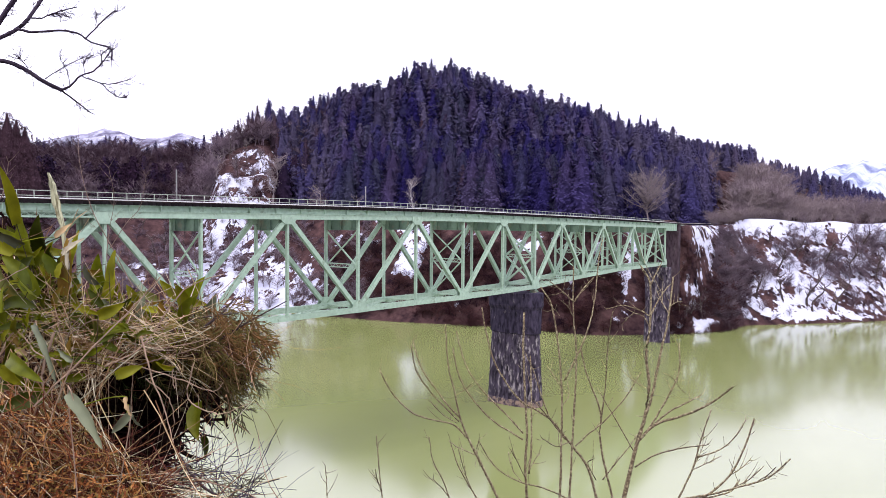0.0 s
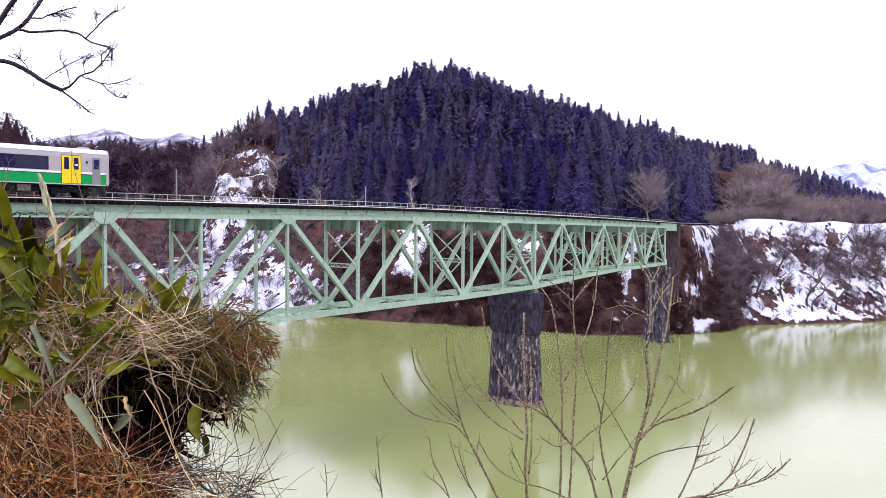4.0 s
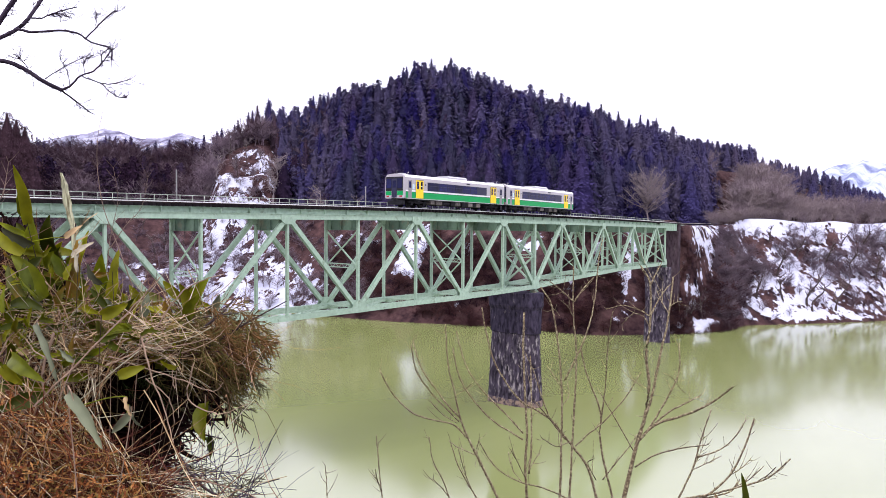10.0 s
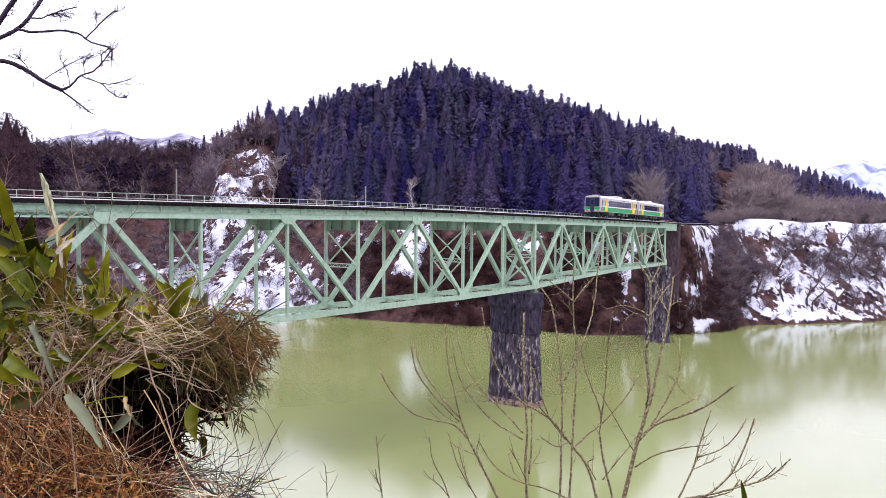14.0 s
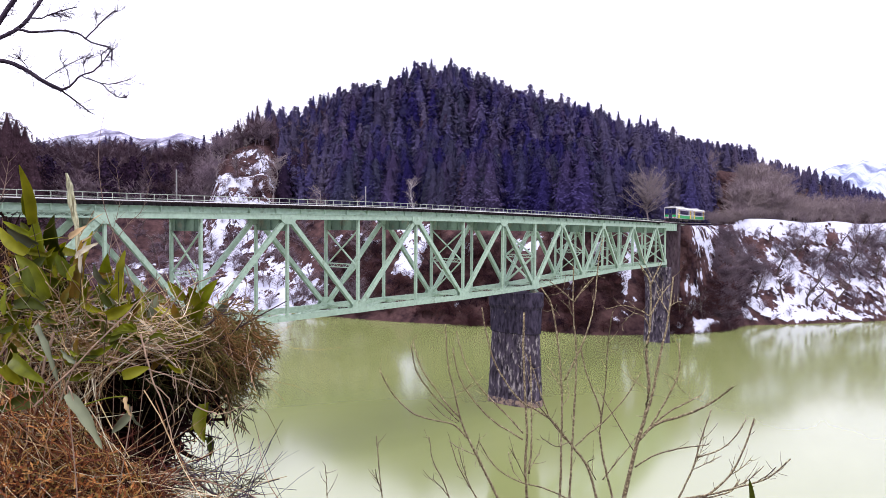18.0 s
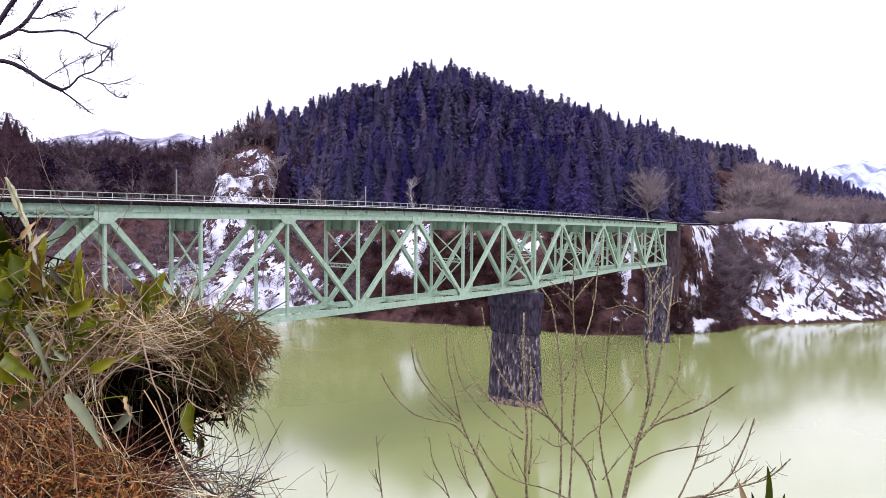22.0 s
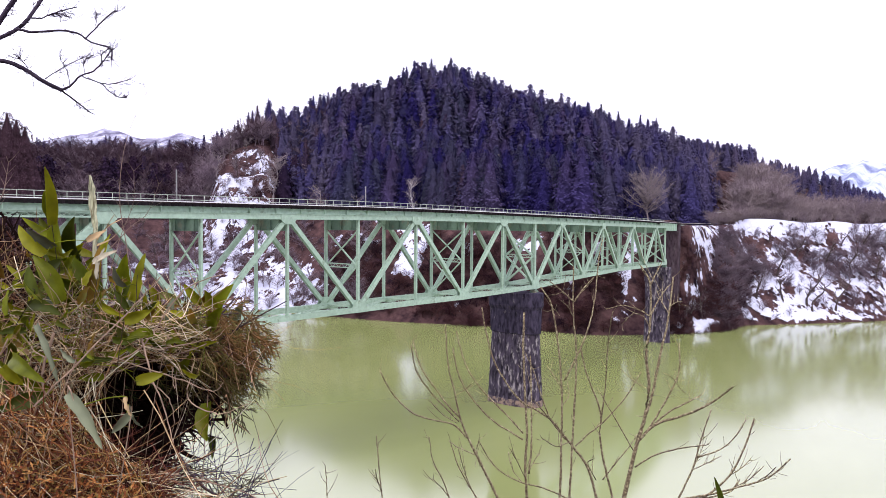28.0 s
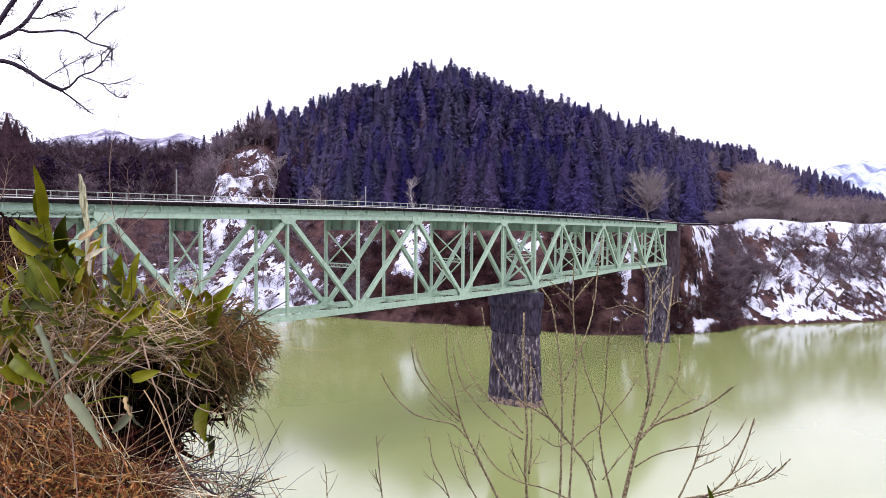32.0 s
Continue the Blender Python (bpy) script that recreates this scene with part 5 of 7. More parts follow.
for k, (tan, f, h, ln) in enumerate(((0.435, 0.25, 8, 0.15), (0.45, 0.85, 6, 0.1), (0.462, 0.45, 9, 0.2), (0.472, 0.2, 8, -0.1), (0.49, 0.7, 7, 0.25), (0.505, 0.15, 10, 0.3), (0.513, 0.1, 9, 0.25), (0.53, 0.6, 8, 0.2), (0.545, 0.12, 10, 0.3), (0.55, 0.8, 6, 0.3), (0.565, 0.5, 9, 0.15), (0.58, 0.75, 8, 0.2), (0.6, 0.4, 9, 0.1), (0.61, 0.8, 7, 0.25), (0.345, 0.1, 6, 0.1), (0.36, 0.12, 7, -0.1), (0.335, 0.08, 5, 0.15))):
    bare_tree(tan, table(tan, SHORE) + table(tan, BANK) * f, h, 0.33, M["bark"], "dark crooked leafless tree on the snowy bank", 30 + k, ln * 1.25, 8, 40, 0.034)
for k, (tan, f, h, ln) in enumerate(((-0.3, 0.5, 8, 0.1), (-0.335, 0.4, 9, 0.0), (-0.27, 0.75, 7, -0.1), (-0.225, 0.6, 8, 0.1), (-0.2, 0.8, 7, 0.0), (-0.15, 0.8, 8, 0.1), (-0.36, 0.7, 8, 0.1), (-0.4, 0.5, 9, -0.1), (-0.25, 0.3, 6, 0.2), (-0.1, 0.7, 8, 0.0), (-0.12, 0.4, 7, 0.1), (-0.46, 0.7, 9, 0.1), (-0.435, 0.5, 8, -0.1), (-0.415, 0.85, 8, 0.1), (-0.385, 0.65, 9, 0.05), (-0.37, 0.9, 7, -0.05), (-0.345, 0.8, 8, 0.1), (-0.32, 0.7, 7, 0.0), (-0.29, 0.85, 8, -0.1), (-0.245, 0.9, 7, 0.1), (-0.08, 0.85, 7, 0.0))):
    bare_tree(tan, table(tan, SHORE) + table(tan, BANK) * f, h, 0.33, M["bark"], "dark leafless tree on the slope behind the bridge", 60 + k, ln, 8, 50, 0.024)
# ---- the near bank: saplings, the branch overhead and the thicket ----
# lit edges of the stems are put into the bark as pale flecks
M["shoot"] = shade("sapling_bark", (0.12, 0.09, 0.055), 0.7, grain=60, vary=0.6, bump=0.3, stain=(0.42, 0.37, 0.23), stain_scale=45, stain_at=0.55, spec=0.08)
M["branch"] = shade("dark_branch_bark", (0.035, 0.026, 0.04), 0.8, grain=18, vary=0.5, bump=0.3, spec=0.08)
M["sasa"] = shade("bamboo_grass_leaf", (0.125, 0.142, 0.008), 0.4, grain=14, vary=0.4, stain=(0.2, 0.17, 0.03), stain_scale=7, stain_at=0.66, rnd=0.5, spec=0.15)
M["sasa_yellow"] = shade("yellow_green_leaf", (0.19, 0.19, 0.012), 0.45, grain=14, vary=0.3, rnd=0.3, spec=0.15)
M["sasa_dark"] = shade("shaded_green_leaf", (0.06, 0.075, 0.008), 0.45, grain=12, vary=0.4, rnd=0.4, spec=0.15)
M["sasa_rust"] = shade("browned_leaf", (0.17, 0.1, 0.012), 0.6, grain=7, vary=0.4, stain=(0.12, 0.13, 0.03), stain_scale=6, stain_at=0.5, spec=0.25)
M["sasa_grey"] = shade("grey_green_leaf_underside", (0.13, 0.145, 0.088), 0.6, grain=9, vary=0.25, rnd=0.2, spec=0.25)
M["sasa_pale"] = shade("bleached_leaf", (0.33, 0.3, 0.22), 0.7, grain=18, vary=0.3, stain=(0.2, 0.15, 0.1), stain_scale=9, stain_at=0.55, rnd=0.2, spec=0.08)
M["straw_leaf"] = shade("dry_straw_leaf", (0.35, 0.252, 0.14), 0.75, grain=12, vary=0.3, spec=0.08)
def thin_leaf(m, share=0.4):
    """Lets some light through a leaf."""
    n, l = m.node_tree.nodes, m.node_tree.links
    b, out = n["Principled BSDF"], n["Material Output"]
    t = n.new("ShaderNodeBsdfTranslucent")
    hs = n.new("ShaderNodeHueSaturation")
    hs.inputs["Saturation"].default_value, hs.inputs["Value"].default_value = 1.15, 1.6
    mix = n.new("ShaderNodeMixShader")
    mix.inputs[0].default_value = share
    l.new(b.inputs["Base Color"].links[0].from_socket, hs.inputs["Color"])
    l.new(hs.outputs[0], t.inputs["Color"])
    l.new(b.outputs[0], mix.inputs[1])
    l.new(t.outputs[0], mix.inputs[2])
    l.new(mix.outputs[0], out.inputs["Surface"])


for kind in ("sasa", "sasa_yellow", "sasa_dark", "sasa_rust"):
    thin_leaf(M[kind])


def strands(name, colours, vary=0.25):
    """Dry stems of many colours: each one takes its own."""
    m = bpy.data.materials.new(name)
    m.use_nodes = True
    n, l = m.node_tree.nodes, m.node_tree.links
    b = n["Principled BSDF"]
    b.inputs["Roughness"].default_value, b.inputs["Specular IOR Level"].default_value = 0.75, 0.12
    geo = n.new("ShaderNodeNewGeometry")
    ramp = n.new("ShaderNodeValToRGB")
    ramp.color_ramp.interpolation = "CONSTANT"
    for k, c in enumerate(colours):
        e = ramp.color_ramp.elements[k] if k < 2 else ramp.color_ramp.elements.new(k / len(colours))
        e.position, e.color = k / len(colours), (*c, 1)
    l.new(geo.outputs["Random Per Island"], ramp.inputs[0])
    tc = n.new("ShaderNodeTexCoord")
    grain = n.new("ShaderNodeTexNoise")
    grain.inputs["Scale"].default_value, grain.inputs["Detail"].default_value = 24, 3
    l.new(tc.outputs["Object"], grain.inputs["Vector"])
    mr = n.new("ShaderNodeMapRange")
    mr.inputs[1].default_value, mr.inputs[2].default_value = 0.3, 0.7
    mr.inputs[3].default_value, mr.inputs[4].default_value = 1 - vary, 1 + vary
    l.new(grain.outputs["Fac"], mr.inputs[0])
    hs = n.new("ShaderNodeHueSaturation")
    l.new(mr.outputs[0], hs.inputs["Value"])
    l.new(ramp.outputs[0], hs.inputs["Color"])
    l.new(hs.outputs[0], b.inputs["Base Color"])
    return m


M["straw"] = strands("dry_tangle_straw", [(0.17, 0.09, 0.045), (0.05, 0.02, 0.014), (0.27, 0.17, 0.1), (0.1, 0.035, 0.018), (0.2, 0.14, 0.06), (0.035, 0.018, 0.016), (0.13, 0.06, 0.03), (0.09, 0.06, 0.022)])
M["straw_grey"] = strands("bleached_tangle", [(0.48, 0.36, 0.2), (0.27, 0.16, 0.08), (0.6, 0.5, 0.35), (0.15, 0.075, 0.035), (0.38, 0.29, 0.15), (0.36, 0.33, 0.23), (0.21, 0.125, 0.06)])
M["straw_red"] = strands("red_brown_fern_litter", [(0.12, 0.035, 0.014), (0.045, 0.01, 0.006), (0.2, 0.075, 0.022), (0.07, 0.02, 0.01), (0.03, 0.012, 0.008), (0.15, 0.06, 0.025), (0.1, 0.075, 0.02)])
M["litter_orange"] = strands("orange_brown_dead_fern", [(0.24, 0.09, 0.025), (0.14, 0.04, 0.014), (0.3, 0.15, 0.05), (0.07, 0.02, 0.01), (0.17, 0.11, 0.03)])
M["dark_red_stem"] = strands("deep_red_stems", [(0.035, 0.008, 0.006), (0.06, 0.014, 0.01), (0.02, 0.007, 0.006), (0.09, 0.03, 0.02)])
M["frond"] = shade("olive_brown_cedar_spray", (0.1, 0.082, 0.025), 0.8, grain=6, vary=0.4, rnd=0.35, spec=0.08)
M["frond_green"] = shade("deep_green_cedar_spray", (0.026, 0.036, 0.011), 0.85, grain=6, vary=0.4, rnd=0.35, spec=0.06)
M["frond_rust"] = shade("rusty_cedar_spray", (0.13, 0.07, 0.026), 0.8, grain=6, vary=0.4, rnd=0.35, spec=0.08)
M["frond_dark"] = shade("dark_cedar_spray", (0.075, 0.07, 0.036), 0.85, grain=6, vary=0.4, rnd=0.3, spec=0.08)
M["culm"] = shade("dark_green_brown_culm", (0.045, 0.034, 0.018), 0.7, grain=10, vary=0.4, rnd=0.4, spec=0.1)
M["dead_culm"] = shade("bleached_split_culm", (0.36, 0.36, 0.24), 0.8, grain=90, vary=0.5, stain=(0.12, 0.1, 0.05), stain_scale=60, stain_at=0.58, streak=0.08, spec=0.08)
M["stem_red"] = shade("grey_brown_grass_stem", (0.19, 0.135, 0.11), 0.75, grain=16, vary=0.4, spec=0.1)
M["vine"] = shade("dry_vine_stem", (0.27, 0.19, 0.135), 0.75, grain=16, vary=0.4, rnd=0.25, spec=0.1)

FWD = Vector((math.cos(PITCH) * math.cos(YAW), math.cos(PITCH) * math.sin(YAW), math.sin(PITCH)))
SIDE = FWD.cross(Vector((0, 0, 1))).normalized()
UP = SIDE.cross(FWD)
_c, _s = math.cos(radians(ROLL)), math.sin(radians(ROLL))
SIDE, UP = SIDE * _c + UP * _s, UP * _c - SIDE * _s


def before(side, up, depth, extra=0.0):
    """A place on the near bank, side metres to the right and up metres above the line of view at a depth; extra moves it further along its line."""
    return Vector(EYE) + (FWD * depth + SIDE * side + UP * up) * (1 + extra / depth)


class Plant:
    pass


PLANTS = random.Random(23)


def sapling(depth, label="slender bare sapling with upswept grey-brown shoots"):
    p = Plant()
    p.depth, p.lines, p.mat = depth, [], M["shoot"]
    p.root = tagged(new("sapling"), label, "sapling", "bare saplings on the bank")
    return p


def overhead():
    p = Plant()
    p.depth, p.lines, p.mat = 5.2, [], M["branch"]
    p.root = tagged(new("overhanging_branch"), "dark leafless branch with fine twigs against the sky", "branch")
    return p


def limb(plant, pts, r0, r1):
    """One limb, thinner towards its tip, a little out of the plant's plane."""
    lean = PLANTS.uniform(-0.5, 0.5)
    n = len(pts)
    line = [before(a, b, plant.depth, 0 if not plant.lines else lean * (i / (n - 1)) ** 1.5) for i, (a, b) in enumerate(pts)]
    first = not plant.lines
    line = spline(line, 5)
    for i in range(1, len(line) - 1):
        line[i] = line[i] + (SIDE * PLANTS.gauss(0, 0.0015) + UP * PLANTS.gauss(0, 0.0015))
    if first and plant.mat is M["shoot"]:
        low = line[0] + (line[0] - line[2]).normalized() * 0.5
        line = [Vector((low.x, low.y, land_z(low.x, low.y) - 0.1)), low] + line
    m = len(line)
    if plant.mat is M["branch"]:
        r0, r1 = r0 * (0.42 if r0 > 0.03 else 0.62), r1 * (0.5 if r0 > 0.03 else 0.9)
    if plant.mat is M["shoot"]:
        r0, r1 = r0 * 0.82, r1 * 1.3
    rad = [r0 + (r1 - r0) * (i / (m - 1)) ** 0.8 for i in range(m)]
    for i in range(3, m - 1, 5):
        rad[i] *= 1.1
    part("trunk" if first else "shoot", Mesh().tube(line, rad, 7), plant.mat, plant.root, smooth=True)
    if first and plant.mat is M["shoot"]:
        line = line[2:]
    plant.lines.append(line)


def twiglets(plant, each=3, length=0.14):
    """Fine side twigs and buds along the limbs."""
    g = Mesh()
    for line in plant.lines:
        for k in range(each):
            i = PLANTS.randrange(len(line) // 3, len(line))
            p = line[i]
            d = (line[min(i + 1, len(line) - 1)] - line[max(i - 1, 0)]).normalized()
            way = (d * 0.8 + SIDE * PLANTS.gauss(0, 0.8) + UP * PLANTS.gauss(0.15, 0.6) + FWD * PLANTS.gauss(0, 0.4)).normalized()
            L = length * PLANTS.uniform(0.4, 1.5)
            q = p + way * L * 0.5 + SIDE * PLANTS.gauss(0, 0.1 * L)
            e = q + (way + UP * 0.3).normalized() * L * 0.6
            g.tube([p, q, e], [0.0032, 0.0026, 0.0016] if plant.mat is M["shoot"] else [0.0022, 0.0018, 0.0011], 4)
            if plant.mat is M["branch"]:
                for j in range(2):
                    w = (way + SIDE * PLANTS.gauss(0, 0.9) + UP * PLANTS.gauss(0, 0.8)).normalized() * L * PLANTS.uniform(0.3, 0.7)
                    s = p.lerp(e, PLANTS.uniform(0.3, 1))
                    g.tube([s, s + w * 0.6, s + w], [0.0018, 0.0015, 0.001], 3)
        if plant.mat is M["shoot"]:
            for k in range(1):
                i = PLANTS.randrange(len(line) // 4, len(line) * 4 // 5)
                d = (line[min(i + 1, len(line) - 1)] - line[max(i - 1, 0)]).normalized()
                w = (d + SIDE * PLANTS.gauss(0, 0.6) + UP * 0.35 + FWD * PLANTS.gauss(0, 0.3)).normalized()
                L = PLANTS.uniform(0.1, 0.3)
                q = [line[i], line[i] + w * L * 0.4, line[i] + w * L * 0.75 + UP * L * 0.07, line[i] + w * L + UP * L * 0.18]
                g.tube(spline(q, 3), [0.0036 - 0.0002 * j for j in range(10)], 5)
            for i in range(4, len(line) - 1, 3):
                d = (line[i + 1] - line[i]).normalized()
                o = (d + SIDE * PLANTS.choice((-0.8, 0.8))).normalized()
                g.tube([line[i], line[i] + o * 0.018], [0.006, 0.002], 4)
    tagged(part("twig_spray", g, plant.mat, plant.root), kind="stuff")


tree = sapling(8.6)
limb(tree, [(0.78, -3.25), (0.65, -2.96), (0.43, -2.51), (0.26, -2.16), (0.18, -1.91), (0.13, -1.66), (0.07, -1.44), (0.04, -1.15), (0.03, -0.89)], 0.0221, 0.0050)
limb(tree, [(0.28, -2.24), (0.13, -2.09), (-0.07, -2.04), (-0.32, -1.97), (-0.48, -1.85), (-0.64, -1.66), (-0.75, -1.44)], 0.0126, 0.0060)
limb(tree, [(0.21, -2.01), (0.07, -1.87), (-0.09, -1.66), (-0.26, -1.41), (-0.36, -1.09)], 0.0126, 0.0060)
limb(tree, [(0.19, -2.05), (0.01, -1.87), (-0.18, -1.66), (-0.32, -1.44), (-0.38, -1.13)], 0.0105, 0.0050)
limb(tree, [(0.17, -2.07), (-0.01, -1.96), (-0.15, -1.81)], 0.0063, 0.0040)
limb(tree, [(0.15, -1.74), (0.26, -1.67), (0.35, -1.58)], 0.0053, 0.0030)
limb(tree, [(0.39, -2.45), (0.23, -2.38), (0.15, -2.34), (0.07, -2.28)], 0.0074, 0.0040)
limb(tree, [(0.44, -2.58), (0.40, -2.41), (0.43, -2.26)], 0.0074, 0.0040)
twiglets(tree, 3, 0.1)
tree = sapling(8.2)
limb(tree, [(0.95, -3.13), (0.95, -2.82), (0.93, -2.45), (0.95, -2.08), (0.93, -1.68), (0.91, -1.16), (0.92, -0.72)], 0.0199, 0.0090)
limb(tree, [(0.97, -2.55), (1.00, -2.23), (1.00, -1.68), (0.99, -1.21)], 0.0147, 0.0060)
limb(tree, [(0.91, -2.16), (0.76, -2.07), (0.57, -1.95), (0.41, -1.79), (0.25, -1.58), (0.16, -1.37), (0.11, -1.12)], 0.0126, 0.0060)
limb(tree, [(0.91, -2.09), (0.76, -1.92), (0.57, -1.73), (0.38, -1.52), (0.25, -1.29), (0.15, -0.93)], 0.0126, 0.0050)
limb(tree, [(0.93, -2.59), (0.83, -2.39), (0.77, -2.28)], 0.0063, 0.0030)
limb(tree, [(0.96, -2.55), (1.05, -2.37), (1.10, -2.32)], 0.0063, 0.0030)
twiglets(tree, 3, 0.1)
tree = sapling(8.4)
limb(tree, [(1.81, -3.01), (1.69, -2.56), (1.52, -2.31), (1.40, -2.16), (1.24, -1.97), (1.03, -1.84), (0.90, -1.76), (0.74, -1.56), (0.58, -1.27), (0.49, -0.91), (0.45, -0.68)], 0.0199, 0.0060)
limb(tree, [(1.24, -1.97), (1.14, -1.70), (1.06, -1.44), (0.96, -1.21)], 0.0095, 0.0040)
limb(tree, [(1.42, -2.21), (1.25, -1.99), (1.08, -1.78)], 0.0095, 0.0050)
twiglets(tree, 3, 0.1)
tree = sapling(8.0)
limb(tree, [(1.27, -3.05), (1.29, -2.75), (1.31, -2.05), (1.31, -1.51), (1.27, -1.04), (1.20, -0.62), (1.08, -0.42)], 0.0189, 0.0060)
limb(tree, [(1.34, -1.46), (1.51, -1.12), (1.62, -0.83), (1.68, -0.54), (1.72, -0.13), (1.77, 0.13)], 0.0137, 0.0040)
limb(tree, [(1.31, -1.56), (1.24, -1.42), (1.15, -1.29)], 0.0063, 0.0030)
limb(tree, [(1.31, -1.74), (1.39, -1.62), (1.37, -1.44)], 0.0063, 0.0030)
limb(tree, [(1.29, -0.74), (1.23, -0.67), (1.16, -0.69)], 0.0053, 0.0020)
twiglets(tree, 3, 0.1)
tree = sapling(7.6)
limb(tree, [(1.32, -2.78), (1.33, -2.56), (1.37, -1.82), (1.40, -1.12), (1.37, -0.71), (1.37, -0.18)], 0.0179, 0.0050)
limb(tree, [(1.37, -0.55), (1.26, -0.45), (1.12, -0.34)], 0.0095, 0.0040)
limb(tree, [(1.38, -0.55), (1.47, -0.42), (1.58, -0.30)], 0.0095, 0.0040)
limb(tree, [(1.37, -0.71), (1.32, -0.62), (1.30, -0.59)], 0.0063, 0.0030)
limb(tree, [(1.39, -2.07), (1.52, -1.95), (1.68, -1.82), (1.93, -1.54), (2.08, -1.29)], 0.0095, 0.0040)
limb(tree, [(1.35, -2.02), (1.19, -2.07), (1.06, -2.00)], 0.0063, 0.0030)
twiglets(tree, 3, 0.1)
tree = sapling(7.8)
limb(tree, [(1.86, -2.86), (1.83, -2.69), (1.75, -2.37), (1.69, -2.03), (1.70, -1.86), (1.68, -1.69), (1.56, -1.38), (1.48, -1.07)], 0.0168, 0.0060)
limb(tree, [(1.70, -1.85), (1.75, -1.47), (1.78, -1.01), (1.83, -0.67)], 0.0095, 0.0040)
limb(tree, [(2.05, -2.17), (1.81, -1.75), (1.66, -1.49)], 0.0084, 0.0030)
limb(tree, [(1.72, -2.49), (1.86, -2.31), (2.03, -2.10), (2.09, -2.00)], 0.0095, 0.0040)
limb(tree, [(1.65, -2.49), (1.56, -2.31), (1.63, -2.26)], 0.0063, 0.0030)
twiglets(tree, 3, 0.1)
tree = sapling(7.2)
limb(tree, [(1.75, -2.75), (1.80, -2.48), (1.93, -1.93), (2.01, -1.67), (2.05, -1.35), (2.02, -1.06), (2.06, -0.75), (2.06, -0.35), (1.97, -0.17)], 0.0315, 0.0060)
limb(tree, [(2.00, -1.71), (2.09, -1.41), (2.17, -1.01), (2.23, -0.75), (2.27, -0.48), (2.29, -0.28)], 0.0179, 0.0060)
limb(tree, [(2.06, -0.37), (2.11, -0.26), (2.17, -0.15)], 0.0095, 0.0040)
limb(tree, [(2.06, -0.67), (1.98, -0.62), (1.80, -0.56), (1.62, -0.60)], 0.0084, 0.0030)
limb(tree, [(2.06, -0.78), (1.99, -0.67), (1.88, -0.65), (1.78, -0.75)], 0.0063, 0.0030)
limb(tree, [(2.07, -0.65), (2.15, -0.50), (2.24, -0.37)], 0.0095, 0.0040)
limb(tree, [(2.25, -0.65), (2.18, -0.53), (2.12, -0.40)], 0.0063, 0.0030)
limb(tree, [(2.25, -0.58), (2.32, -0.53), (2.38, -0.52)], 0.0063, 0.0030)
limb(tree, [(1.93, -1.92), (2.11, -1.75), (2.35, -1.67), (2.56, -1.59), (2.76, -1.47), (2.88, -1.37)], 0.0189, 0.0060)
limb(tree, [(1.98, -1.86), (2.22, -1.64), (2.42, -1.53), (2.56, -1.46)], 0.0126, 0.0050)
limb(tree, [(1.98, -1.88), (2.09, -1.72), (2.27, -1.41), (2.35, -1.20), (2.35, -0.93)], 0.0126, 0.0050)
limb(tree, [(1.91, -2.17), (2.11, -2.05), (2.38, -1.98), (2.62, -1.95)], 0.0105, 0.0040)
limb(tree, [(2.19, -1.23), (2.28, -1.28), (2.37, -1.40)], 0.0053, 0.0020)
limb(tree, [(2.05, -1.40), (1.94, -1.34), (1.88, -1.30)], 0.0053, 0.0020)
limb(tree, [(2.03, -1.12), (1.99, -1.04), (2.01, -0.95)], 0.0053, 0.0020)
twiglets(tree, 3, 0.1)
tree = sapling(7.5)
limb(tree, [(-0.61, -2.72), (-0.63, -2.58), (-0.67, -2.19), (-0.69, -1.93)], 0.0095, 0.0040)
limb(tree, [(-0.63, -2.51), (-0.68, -2.39), (-0.70, -2.28)], 0.0053, 0.0030)
twiglets(tree, 3, 0.1)
tree = sapling(7.9)
limb(tree, [(0.11, -2.86), (0.07, -2.72), (0.00, -2.53), (-0.11, -2.31), (-0.15, -2.05)], 0.0105, 0.0040)
limb(tree, [(0.06, -2.70), (-0.02, -2.60), (-0.10, -2.52)], 0.0063, 0.0030)
twiglets(tree, 3, 0.1)
tree = sapling(7.7)
limb(tree, [(0.46, -2.82), (0.36, -2.65), (0.26, -2.49), (0.16, -2.30), (0.08, -2.05)], 0.0105, 0.0040)
limb(tree, [(0.31, -2.57), (0.23, -2.37), (0.16, -2.11)], 0.0063, 0.0030)
twiglets(tree, 3, 0.1)
tree = sapling(8.1)
limb(tree, [(1.37, -2.78), (1.11, -2.67), (0.87, -2.61), (0.66, -2.50), (0.51, -2.34), (0.40, -2.14)], 0.0115, 0.0040)
limb(tree, [(0.89, -2.62), (0.78, -2.47), (0.73, -2.27)], 0.0063, 0.0030)
twiglets(tree, 3, 0.1)
tree = sapling(7.2)
limb(tree, [(-1.14, -2.61), (-1.15, -2.48), (-1.16, -2.30), (-1.17, -2.19)], 0.0074, 0.0030)
twiglets(tree, 3, 0.1)
tree = sapling(7.8)
limb(tree, [(2.51, -2.75), (2.69, -2.37), (2.78, -2.06), (2.89, -1.73)], 0.0137, 0.0049)
limb(tree, [(2.73, -2.25), (2.99, -2.16), (3.17, -2.0), (3.26, -1.85)], 0.0098, 0.0039)
limb(tree, [(2.69, -2.38), (2.84, -2.31), (3.0, -2.23)], 0.0069, 0.0029)
limb(tree, [(2.65, -2.44), (2.78, -2.19), (2.81, -2.0)], 0.0049, 0.0020)
twiglets(tree, 4, 0.1)
tree = sapling(7.0)
